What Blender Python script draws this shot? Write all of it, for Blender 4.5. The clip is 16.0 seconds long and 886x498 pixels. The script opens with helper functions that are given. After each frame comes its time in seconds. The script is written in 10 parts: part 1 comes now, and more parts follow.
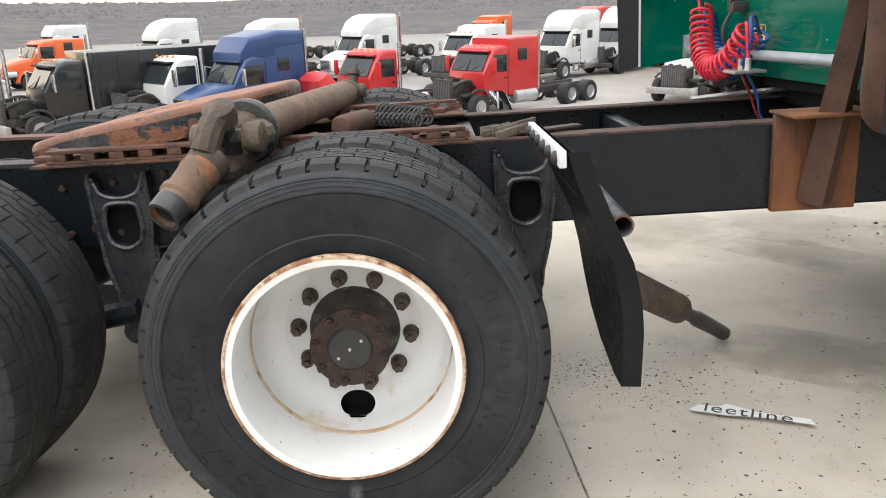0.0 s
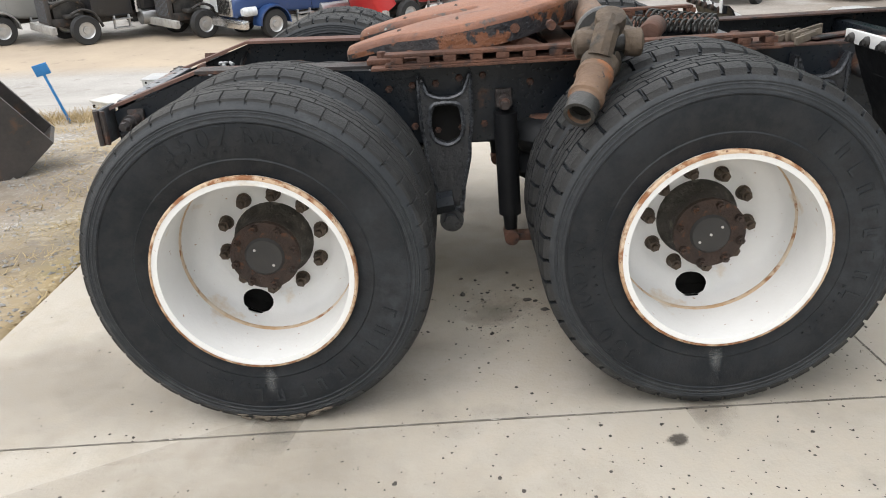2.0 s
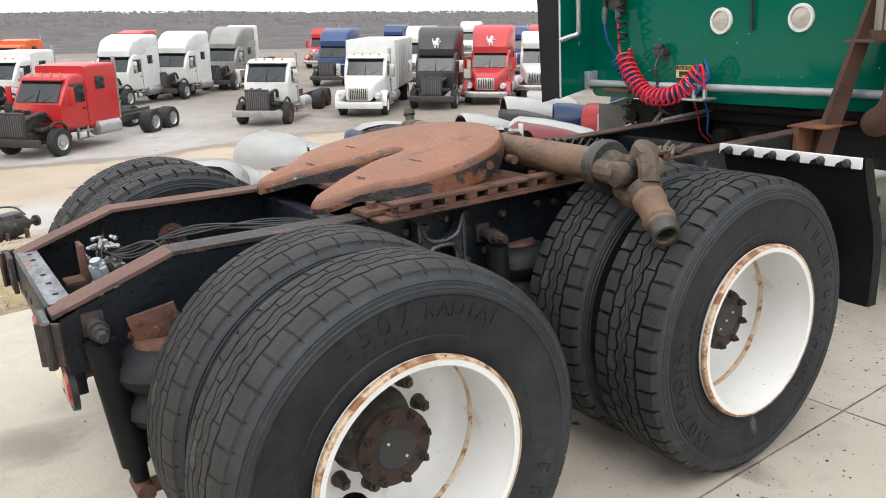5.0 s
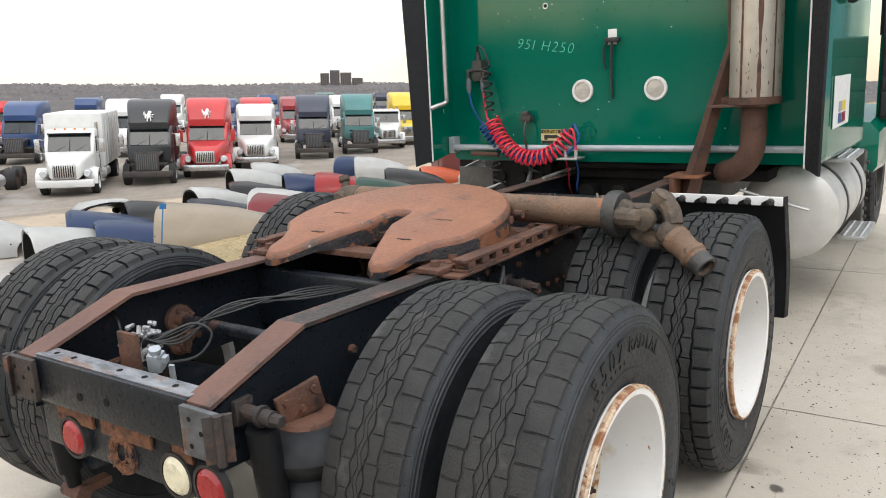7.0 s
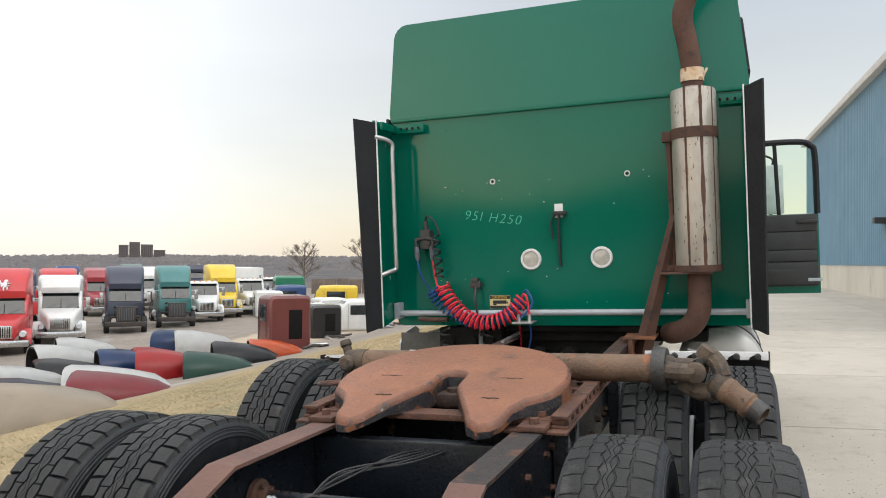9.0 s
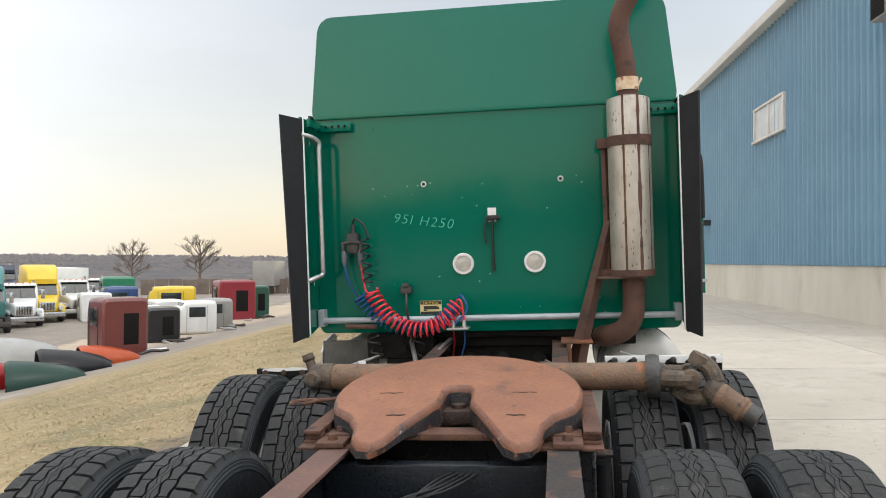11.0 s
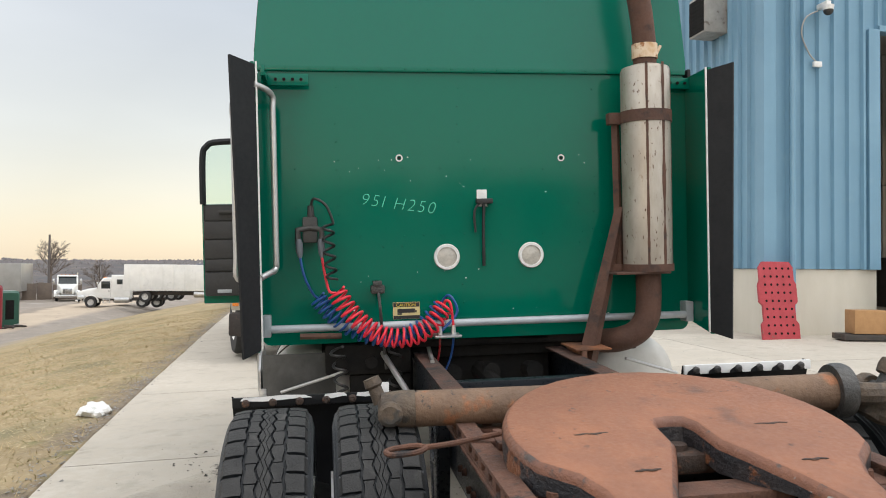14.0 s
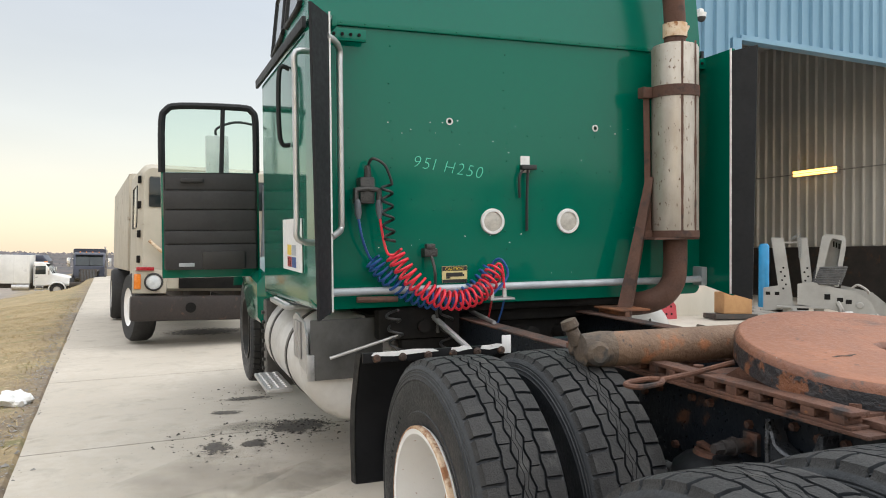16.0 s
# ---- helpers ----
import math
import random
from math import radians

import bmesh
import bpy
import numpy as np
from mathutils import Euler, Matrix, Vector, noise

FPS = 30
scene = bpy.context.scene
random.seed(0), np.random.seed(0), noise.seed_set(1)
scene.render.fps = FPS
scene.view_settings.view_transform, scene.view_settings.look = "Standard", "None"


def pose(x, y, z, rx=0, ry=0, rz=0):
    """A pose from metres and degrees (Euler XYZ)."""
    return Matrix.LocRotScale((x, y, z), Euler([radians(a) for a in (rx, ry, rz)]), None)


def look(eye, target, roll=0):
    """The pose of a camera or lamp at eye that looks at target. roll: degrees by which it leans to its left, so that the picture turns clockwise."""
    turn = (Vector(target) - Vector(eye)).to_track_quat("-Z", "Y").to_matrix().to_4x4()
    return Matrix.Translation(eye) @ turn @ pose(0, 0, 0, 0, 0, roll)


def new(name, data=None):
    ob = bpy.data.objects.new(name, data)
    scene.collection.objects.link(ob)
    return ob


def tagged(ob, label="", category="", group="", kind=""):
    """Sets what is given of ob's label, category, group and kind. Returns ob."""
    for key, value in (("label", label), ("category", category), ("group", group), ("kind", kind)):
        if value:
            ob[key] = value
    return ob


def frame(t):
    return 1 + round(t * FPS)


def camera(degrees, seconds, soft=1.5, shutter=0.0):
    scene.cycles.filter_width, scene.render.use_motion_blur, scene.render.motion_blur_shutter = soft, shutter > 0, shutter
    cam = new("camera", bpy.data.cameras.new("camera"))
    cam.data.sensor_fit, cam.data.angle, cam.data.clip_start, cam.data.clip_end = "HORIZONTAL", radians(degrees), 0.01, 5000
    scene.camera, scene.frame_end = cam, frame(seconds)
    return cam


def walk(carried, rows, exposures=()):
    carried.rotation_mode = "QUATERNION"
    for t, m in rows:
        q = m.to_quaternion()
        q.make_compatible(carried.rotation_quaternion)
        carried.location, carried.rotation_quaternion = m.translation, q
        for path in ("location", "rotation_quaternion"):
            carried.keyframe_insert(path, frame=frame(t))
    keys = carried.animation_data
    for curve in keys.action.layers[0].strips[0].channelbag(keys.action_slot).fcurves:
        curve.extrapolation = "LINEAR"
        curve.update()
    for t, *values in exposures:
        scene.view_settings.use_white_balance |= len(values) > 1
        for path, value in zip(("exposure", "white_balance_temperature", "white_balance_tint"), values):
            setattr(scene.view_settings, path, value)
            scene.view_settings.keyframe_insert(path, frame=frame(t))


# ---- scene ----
# The yard's true upright is z. The parked truck and its slab lean a little against it: LEAN carries truck coordinates
# (x ahead, y to its left, z up from the slab, origin under the rear axle) into the world.
UP = Vector((0.0335, -0.0347, 1.0)).normalized()
LEAN = UP.rotation_difference(Vector((0, 0, 1))).to_matrix().to_4x4()
cam = camera(59.2, 16.0, soft=1.0)
PATH = [
    (0, (1.564, -2.947, 1.478), (1.579, -1.043, 0.869), -1.5),
    (0.5, (1.326, -3.081, 1.481), (1.297, -1.236, 0.71), -1.6),
    (1, (1.089, -3.109, 1.488), (1.051, -1.29, 0.658), -1.6),
    (1.5, (0.845, -3.136, 1.52), (0.807, -1.319, 0.686), -1.5),
    (2, (0.562, -3.21, 1.56), (0.528, -1.393, 0.726), -1.6),
    (2.5, (0.292, -3.19, 1.61), (0.278, -1.374, 0.771), -1.6),
    (3, (0.061, -3.09, 1.643), (0.135, -1.275, 0.806), -1.5),
    (3.5, (-0.193, -3.046, 1.656), (0.074, -1.235, 0.85), -1.4),
    (4, (-0.453, -2.938, 1.657), (0.129, -1.171, 0.924), -1.1),
    (4.5, (-0.667, -2.75, 1.661), (0.18, -1.062, 1.003), -0.7),
    (5, (-0.931, -2.614, 1.64), (0.146, -1.03, 1.065), -0.4),
    (5.2, (-1.053, -2.558, 1.643), (0.109, -1.025, 1.097), -0.3),
    (7.3, (-1.914, -1.7, 1.61), (-0.237, -0.685, 1.215), -0.1),
    (7.5, (-1.956, -1.597, 1.592), (-0.242, -0.643, 1.201), -0.1),
    (8, (-2.093, -1.39, 1.612), (-0.305, -0.58, 1.228), 0.1),
    (8.5, (-2.277, -1.183, 1.585), (-0.436, -0.425, 1.396), 0.1),
    (8.7, (-2.302, -1.102, 1.573), (-0.451, -0.344, 1.536), 0.1),
    (10.8, (-2.39, -0.417, 1.599), (-0.424, -0.049, 1.632), 0.2),
    (11, (-2.325, -0.324, 1.611), (-0.346, -0.039, 1.643), 0.3),
    (11.5, (-2.216, -0.094, 1.618), (-0.221, 0.034, 1.654), 0.3),
    (12, (-2.109, 0.181, 1.616), (-0.11, 0.189, 1.655), 0.4),
    (12.5, (-1.924, 0.396, 1.599), (0.073, 0.302, 1.638), 0.4),
    (13, (-1.671, 0.518, 1.612), (0.324, 0.37, 1.651), 0.3),
    (13.5, (-1.506, 0.677, 1.581), (0.483, 0.471, 1.625), 0.4),
    (14, (-1.358, 0.971, 1.537), (0.619, 0.673, 1.584), 0.5),
    (14.5, (-1.209, 1.226, 1.489), (0.754, 0.843, 1.537), 0.5),
    (15, (-1.083, 1.524, 1.454), (0.86, 1.053, 1.504), 0.6),
    (15.5, (-1.12, 1.884, 1.402), (0.792, 1.3, 1.464), 0.6),
    (16, (-1.069, 2.12, 1.359), (0.802, 1.413, 1.394), 0.7),
]
walk(cam, [(t, look(eye, target, roll)) for t, eye, target, roll in PATH],
     exposures=[(0, 0.36), (1.5, 0.2), (3.0, 0.15), (5, 0.16), (7.5, 0.06), (8.0, 0.05), (8.5, -0.08), (8.7, -0.09), (11, -0.02), (13, -0.04), (16, 0.05)])

# ---- light: an overcast winter evening ----
world = bpy.data.worlds.new("overcast_sky")
scene.world = world
world.use_nodes = True
wn, wl = world.node_tree.nodes, world.node_tree.links
wn.clear()
w_out = wn.new("ShaderNodeOutputWorld")
w_co = wn.new("ShaderNodeTexCoord")
w_sep = wn.new("ShaderNodeSeparateXYZ")
wl.new(w_co.outputs["Generated"], w_sep.inputs[0])
w_ramp = wn.new("ShaderNodeValToRGB")
w_ramp.color_ramp.elements[0].position, w_ramp.color_ramp.elements[0].color = 0.0, (0.86, 0.70, 0.53, 1)
w_ramp.color_ramp.elements[1].position, w_ramp.color_ramp.elements[1].color = 1.0, (1.9, 1.93, 1.98, 1)
for w_p, w_c in ((0.06, (0.82, 0.715, 0.58, 1)), (0.16, (0.735, 0.70, 0.64, 1)), (0.32, (0.60, 0.61, 0.63, 1)), (0.42, (0.72, 0.73, 0.745, 1)), (0.65, (1.5, 1.53, 1.57, 1))):
    w_e = w_ramp.color_ramp.elements.new(w_p)
    w_e.color = w_c
w_warm = wn.new("ShaderNodeMapRange")   # the warm glow lies low ahead of the truck, the sky beside it is white
w_warm.inputs["From Min"].default_value, w_warm.inputs["From Max"].default_value = 0.76, 0.95
w_side = wn.new("ShaderNodeValToRGB")
w_side.color_ramp.elements[0].position, w_side.color_ramp.elements[0].color = 0.0, (1.08, 1.03, 0.95, 1)
w_side.color_ramp.elements[1].position, w_side.color_ramp.elements[1].color = 1.0, (2.0, 2.02, 2.06, 1)
for w_p, w_c in ((0.2, (1.06, 1.06, 1.05, 1)), (0.45, (1.05, 1.06, 1.08, 1)), (0.65, (1.55, 1.57, 1.60, 1))):
    w_e = w_side.color_ramp.elements.new(w_p)
    w_e.color = w_c
w_mix = wn.new("ShaderNodeMix")
w_mix.data_type = "RGBA"
wl.new(w_sep.outputs["X"], w_warm.inputs["Value"])
wl.new(w_sep.outputs["Z"], w_side.inputs[0])
wl.new(w_warm.outputs[0], w_mix.inputs[0])
wl.new(w_side.outputs[0], w_mix.inputs[6])
wl.new(w_ramp.outputs[0], w_mix.inputs[7])
w_map = wn.new("ShaderNodeMapping")
w_map.inputs["Scale"].default_value = (1.0, 1.0, 4.0)
w_noise = wn.new("ShaderNodeTexNoise")
w_noise.inputs["Scale"].default_value, w_noise.inputs["Detail"].default_value = 1.6, 5.0
w_rng = wn.new("ShaderNodeMapRange")
w_rng.inputs["From Min"].default_value, w_rng.inputs["From Max"].default_value = 0.3, 0.7
w_rng.inputs["To Min"].default_value, w_rng.inputs["To Max"].default_value = 0.93, 1.06
w_mul = wn.new("ShaderNodeVectorMath")
w_mul.operation = "SCALE"
w_cloud = wn.new("ShaderNodeBackground")
w_cloud.inputs["Strength"].default_value = 0.92
w_sky = wn.new("ShaderNodeTexSky")
w_sky.sky_type, w_sky.sun_disc = "NISHITA", False
w_sky.sun_elevation, w_sky.sun_rotation = radians(14), radians(-60)
w_blue = wn.new("ShaderNodeBackground")
w_blue.inputs["Strength"].default_value = 0.05
w_add = wn.new("ShaderNodeAddShader")
wl.new(w_sep.outputs["Z"], w_ramp.inputs[0])
wl.new(w_co.outputs["Generated"], w_map.inputs["Vector"])
wl.new(w_map.outputs[0], w_noise.inputs["Vector"])
wl.new(w_noise.outputs[0], w_rng.inputs["Value"])
wl.new(w_mix.outputs[2], w_mul.inputs[0])
w_dot = wn.new("ShaderNodeVectorMath")
w_dot.operation = "DOT_PRODUCT"
w_dot.inputs[1].default_value = Vector((-25, -30, 30)).normalized()
w_glow = wn.new("ShaderNodeMapRange")   # the overcast is brighter round the hidden sun
w_glow.inputs["From Min"].default_value, w_glow.inputs["From Max"].default_value = 0.40, 1.0
w_glow.inputs["To Min"].default_value, w_glow.inputs["To Max"].default_value = 1.0, 1.4
w_both = wn.new("ShaderNodeMath")
w_both.operation = "MULTIPLY"
wl.new(w_co.outputs["Generated"], w_dot.inputs[0])
wl.new(w_dot.outputs["Value"], w_glow.inputs["Value"])
wl.new(w_glow.outputs[0], w_both.inputs[0])
wl.new(w_rng.outputs[0], w_both.inputs[1])
wl.new(w_both.outputs[0], w_mul.inputs["Scale"])
wl.new(w_mul.outputs[0], w_cloud.inputs["Color"])
wl.new(w_sky.outputs[0], w_blue.inputs["Color"])
wl.new(w_cloud.outputs[0], w_add.inputs[0])
wl.new(w_blue.outputs[0], w_add.inputs[1])
wl.new(w_add.outputs[0], w_out.inputs["Surface"])
sun_data = bpy.data.lights.new("sun", "SUN")
sun_data.energy, sun_data.angle, sun_data.color = 0.6, radians(25), (1.0, 0.93, 0.83)
sun = new("sun", sun_data)
sun.matrix_world = look((-25, -30, 60), (0, 0, 0))


# ---- materials ----
def mat(name, c1, c2=None, scale=3.0, rough=0.6, metal=0.0, bump=0.15, bscale=40.0, stain=None, sscale=6.0, amount=0.5,
        soft=0.08, coat=0.0, spec=0.5, vary=0.0, stretch=(1, 1, 1), speck=None, kscale=120.0, kamount=0.66, grain=None, gscale=14.0, uneven=0.12):
    """A surface with a broad and a fine variation: c1 to c2 in clouds, stain in patches, speck in fine dots."""
    m = bpy.data.materials.new(name)
    m.use_nodes = True
    n, l = m.node_tree.nodes, m.node_tree.links
    b = n["Principled BSDF"]
    co = n.new("ShaderNodeTexCoord")
    mp = n.new("ShaderNodeMapping")
    mp.inputs["Scale"].default_value = stretch
    l.new(co.outputs["Object"], mp.inputs["Vector"])

    def cloud(s, detail, lo, hi):
        t = n.new("ShaderNodeTexNoise")
        t.inputs["Scale"].default_value, t.inputs["Detail"].default_value, t.inputs["Roughness"].default_value = s, detail, 0.6
        r = n.new("ShaderNodeMapRange")
        r.inputs["From Min"].default_value, r.inputs["From Max"].default_value = lo, hi
        l.new(mp.outputs[0], t.inputs["Vector"])
        l.new(t.outputs[0], r.inputs["Value"])
        return t, r

    def blend(f, a, c):
        x = n.new("ShaderNodeMix")
        x.data_type = "RGBA"
        l.new(f.outputs[0], x.inputs[0])
        if isinstance(a, tuple):
            x.inputs[6].default_value = (*a, 1)
        else:
            l.new(a, x.inputs[6])
        x.inputs[7].default_value = (*c, 1)
        return x.outputs[2]

    c2 = c2 or tuple(v * 0.75 for v in c1)
    _, r1 = cloud(scale, 6, 0.35, 0.65)
    out = blend(r1, c1, c2)
    if stain:
        _, r2 = cloud(sscale, 10, amount, amount + soft)
        out = blend(r2, out, stain)
    if speck:
        _, r3 = cloud(kscale, 3, kamount, kamount + 0.05)
        out = blend(r3, out, speck)
    if grain:
        _, r4 = cloud(gscale, 10, 0.42, 0.62)
        out = blend(r4, out, grain)
        _, r5 = cloud(gscale * 0.3, 8, 0.54, 0.72)
        r5.inputs["To Max"].default_value = 0.5
        out = blend(r5, out, tuple(0.66 * v for v in grain))
    if vary:
        info = n.new("ShaderNodeObjectInfo")
        hsv = n.new("ShaderNodeHueSaturation")
        rr = n.new("ShaderNodeMapRange")
        rr.inputs["To Min"].default_value, rr.inputs["To Max"].default_value = 1 - vary, 1 + vary
        l.new(info.outputs["Random"], rr.inputs["Value"])
        l.new(rr.outputs[0], hsv.inputs["Value"])
        l.new(out, hsv.inputs["Color"])
        out = hsv.outputs[0]
    l.new(out, b.inputs["Base Color"])
    tb, rb = cloud(bscale, 8, 0.3, 0.7)
    rb.inputs["To Min"].default_value, rb.inputs["To Max"].default_value = max(rough - uneven, 0.02), min(rough + uneven, 1)
    l.new(rb.outputs[0], b.inputs["Roughness"])
    b.inputs["Metallic"].default_value = metal
    b.inputs["Coat Weight"].default_value = coat
    b.inputs["Coat Roughness"].default_value = 0.08
    b.inputs["Specular IOR Level"].default_value = spec
    if bump:
        bp = n.new("ShaderNodeBump")
        bp.inputs["Strength"].default_value, bp.inputs["Distance"].default_value = bump, 0.01
        l.new(tb.outputs[0], bp.inputs["Height"])
        l.new(bp.outputs[0], b.inputs["Normal"])
    return m


def glass(name, tint, rough=0.03):
    m = bpy.data.materials.new(name)
    m.use_nodes = True
    b = m.node_tree.nodes["Principled BSDF"]
    b.inputs["Base Color"].default_value = (*tint, 1)
    b.inputs["Roughness"].default_value, b.inputs["Transmission Weight"].default_value, b.inputs["IOR"].default_value = rough, 1.0, 1.1
    return m


M_CONC = mat("concrete", (0.50, 0.455, 0.39), (0.42, 0.378, 0.318), 0.9, 0.9, bump=0.3, bscale=70, stain=(0.33, 0.295, 0.245), sscale=2.2,
             amount=0.57, soft=0.2, vary=0.05, speck=(0.16, 0.14, 0.12), kscale=48, kamount=0.69, grain=(0.455, 0.405, 0.335), gscale=11.0)
M_CONCWALL = mat("wall_concrete", (0.62, 0.585, 0.51), (0.52, 0.485, 0.41), 0.8, 0.9, bump=0.2, bscale=30, stain=(0.36, 0.33, 0.28), sscale=1.2,
                 amount=0.62, soft=0.15, stretch=(1, 1, 0.35))
M_JOINT = mat("joint_dirt", (0.26, 0.235, 0.20), (0.10, 0.088, 0.075), 14, 0.95, speck=(0.48, 0.45, 0.40), kscale=60, kamount=0.62)


def stain_mat(name, c1, c2, strength, cut, scale=3.0, rough=0.8, blur=0.12):
    """A stain that soaks out raggedly from its middle: opaque inside, clear concrete outside."""
    m = mat(name, c1, c2, 9, rough, bump=0.2, bscale=70)
    n, l = m.node_tree.nodes, m.node_tree.links
    co = n.new("ShaderNodeTexCoord")
    sub_v = n.new("ShaderNodeVectorMath")
    sub_v.operation, sub_v.inputs[1].default_value = "SUBTRACT", (0.5, 0.5, 0.5)
    flat = n.new("ShaderNodeVectorMath")
    flat.operation, flat.inputs[1].default_value = "MULTIPLY", (2.0, 2.0, 0.0)
    ln = n.new("ShaderNodeVectorMath")
    ln.operation = "LENGTH"
    t = n.new("ShaderNodeTexNoise")
    t.inputs["Scale"].default_value, t.inputs["Detail"].default_value, t.inputs["Roughness"].default_value = scale, 9, 0.65
    add = n.new("ShaderNodeMath")
    add.operation = "MULTIPLY_ADD"
    add.inputs[1].default_value = -0.75
    r = n.new("ShaderNodeMapRange")
    r.inputs["From Min"].default_value, r.inputs["From Max"].default_value = cut, cut + blur
    r.inputs["To Max"].default_value = strength
    l.new(co.outputs["Generated"], sub_v.inputs[0])
    l.new(sub_v.outputs[0], flat.inputs[0])
    l.new(flat.outputs[0], ln.inputs[0])
    l.new(co.outputs["Object"], t.inputs["Vector"])
    l.new(ln.outputs["Value"], add.inputs[0])
    l.new(t.outputs[0], add.inputs[2])
    l.new(add.outputs[0], r.inputs["Value"])
    l.new(r.outputs[0], n["Principled BSDF"].inputs["Alpha"])
    return m


M_OIL = stain_mat("oil_stain", (0.055, 0.048, 0.042), (0.11, 0.095, 0.078), 0.75, 0.10, 19.0, 0.6, blur=0.16)
# Damp concrete; some of its patches hold the slab's shade as well.
M_DAMPSHADE = stain_mat("damp_concrete", (0.27, 0.235, 0.19), (0.33, 0.29, 0.24), 0.30, -0.12, 2.6, blur=0.5)
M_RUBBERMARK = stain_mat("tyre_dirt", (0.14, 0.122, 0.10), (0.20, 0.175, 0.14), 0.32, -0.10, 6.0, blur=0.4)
M_GRIT = mat("dark_grit", (0.035, 0.032, 0.03), (0.09, 0.08, 0.07), 30, 0.9)
# The paler patches paint dust and a semi-gloss sheen into the rubber.
M_TYRE = mat("tyre_rubber", (0.0070, 0.0092, 0.0120), (0.0145, 0.0172, 0.0205), 3.0, 0.50, bump=0.25, bscale=110, stain=(0.037, 0.041, 0.046), sscale=3.2,
             amount=0.47, soft=0.22, spec=0.30, grain=(0.018, 0.0195, 0.022), gscale=20)
M_SHOULDER = mat("scuffed_shoulder_rubber", (0.020, 0.023, 0.026), (0.040, 0.043, 0.047), 4.5, 0.55, bump=0.3, bscale=130, stain=(0.080, 0.084, 0.088), sscale=7, amount=0.55, soft=0.3, spec=0.36, grain=(0.026, 0.029, 0.033), gscale=30)
M_TREAD = mat("tread_rubber", (0.021, 0.0212, 0.0215), (0.036, 0.0355, 0.0350), 7, 0.62, bump=0.5, bscale=160, stain=(0.088, 0.085, 0.080), sscale=12,
              amount=0.57, soft=0.25, spec=0.3)
M_RIM = mat("white_rim_paint", (0.80, 0.795, 0.78), (0.73, 0.72, 0.70), 3, 0.5, bump=0.12, bscale=70, stain=(0.60, 0.47, 0.32), sscale=7,
            amount=0.60, soft=0.14, speck=(0.33, 0.16, 0.07), kscale=58, kamount=0.70)
M_RIMEDGE = mat("rusty_rim_edge", (0.66, 0.53, 0.39), (0.46, 0.27, 0.14), 11, 0.7, bump=0.4, bscale=120, stain=(0.27, 0.115, 0.048), sscale=26, amount=0.46, soft=0.12, speck=(0.13, 0.055, 0.03), kscale=70, kamount=0.64)
M_HUB = mat("rusty_hub", (0.060, 0.036, 0.026), (0.035, 0.026, 0.022), 14, 0.75, 0.2, bump=0.6, bscale=120, stain=(0.12, 0.055, 0.03), sscale=30, amount=0.56)
M_NUT = mat("grimy_nut", (0.115, 0.085, 0.06), (0.06, 0.045, 0.035), 40, 0.6, 0.4, bump=0.3, bscale=200)
M_CAP = mat("black_cap", (0.022, 0.022, 0.022), (0.035, 0.032, 0.03), 20, 0.55)
M_DOT = mat("pale_paint_dot", (0.65, 0.63, 0.6), (0.5, 0.48, 0.45), 60, 0.6)
M_FRAME = mat("black_frame_paint", (0.005, 0.0075, 0.0115), (0.010, 0.0135, 0.0185), 2.5, 0.34, spec=0.36, bump=0.25, bscale=60, stain=(0.115, 0.052, 0.028), sscale=5,
              amount=0.63, soft=0.08, speck=(0.10, 0.05, 0.03), kscale=50, kamount=0.72)
M_RUST = mat("rusty_steel", (0.150, 0.068, 0.042), (0.082, 0.042, 0.030), 9, 0.8, 0.1, bump=0.7, bscale=80, stain=(0.030, 0.023, 0.022), sscale=13,
             amount=0.56, soft=0.12, speck=(0.27, 0.115, 0.05), kscale=40, kamount=0.69)
M_RUSTEDGE = mat("rust_on_black", (0.105, 0.052, 0.037), (0.040, 0.026, 0.023), 6, 0.7, bump=0.4, bscale=80, stain=(0.022, 0.022, 0.024), sscale=7, amount=0.53)
M_FIFTH = mat("rust_red_plate", (0.285, 0.118, 0.062), (0.19, 0.080, 0.046), 4, 0.6, 0.05, bump=0.3, bscale=70, stain=(0.115, 0.060, 0.044), sscale=5,
              amount=0.56, soft=0.16, speck=(0.09, 0.046, 0.034), kscale=26, kamount=0.65, grain=(0.235, 0.10, 0.056), gscale=9.0)
M_CHIP = mat("chipped_plate_edge", (0.23, 0.095, 0.052), (0.15, 0.066, 0.042), 8, 0.5, 0.1, bump=0.5, bscale=50, stain=(0.070, 0.055, 0.048), sscale=22, amount=0.56, soft=0.10, speck=(0.30, 0.31, 0.29), kscale=30, kamount=0.68)
M_FIFTHEDGE = mat("greasy_plate_edge", (0.016, 0.018, 0.023), (0.040, 0.034, 0.034), 12, 0.38, bump=0.9, bscale=50, stain=(0.19, 0.075, 0.036), sscale=11,
                  amount=0.535, soft=0.04, speck=(0.28, 0.30, 0.30), kscale=34, kamount=0.715)
M_SHAFT = mat("dirty_shaft", (0.20, 0.125, 0.080), (0.13, 0.082, 0.055), 8, 0.72, 0.1, bump=0.6, bscale=60, stain=(0.29, 0.12, 0.055), sscale=10,
              amount=0.57, soft=0.1, speck=(0.055, 0.045, 0.04), kscale=28, kamount=0.64)
M_YOKE = mat("greasy_casting", (0.135, 0.098, 0.068), (0.065, 0.050, 0.038), 11, 0.7, 0.15, bump=0.7, bscale=60, stain=(0.055, 0.05, 0.045), sscale=15, amount=0.55)
M_GREASE = mat("black_grease", (0.028, 0.028, 0.028), (0.05, 0.047, 0.043), 14, 0.4, bump=0.5, bscale=70)
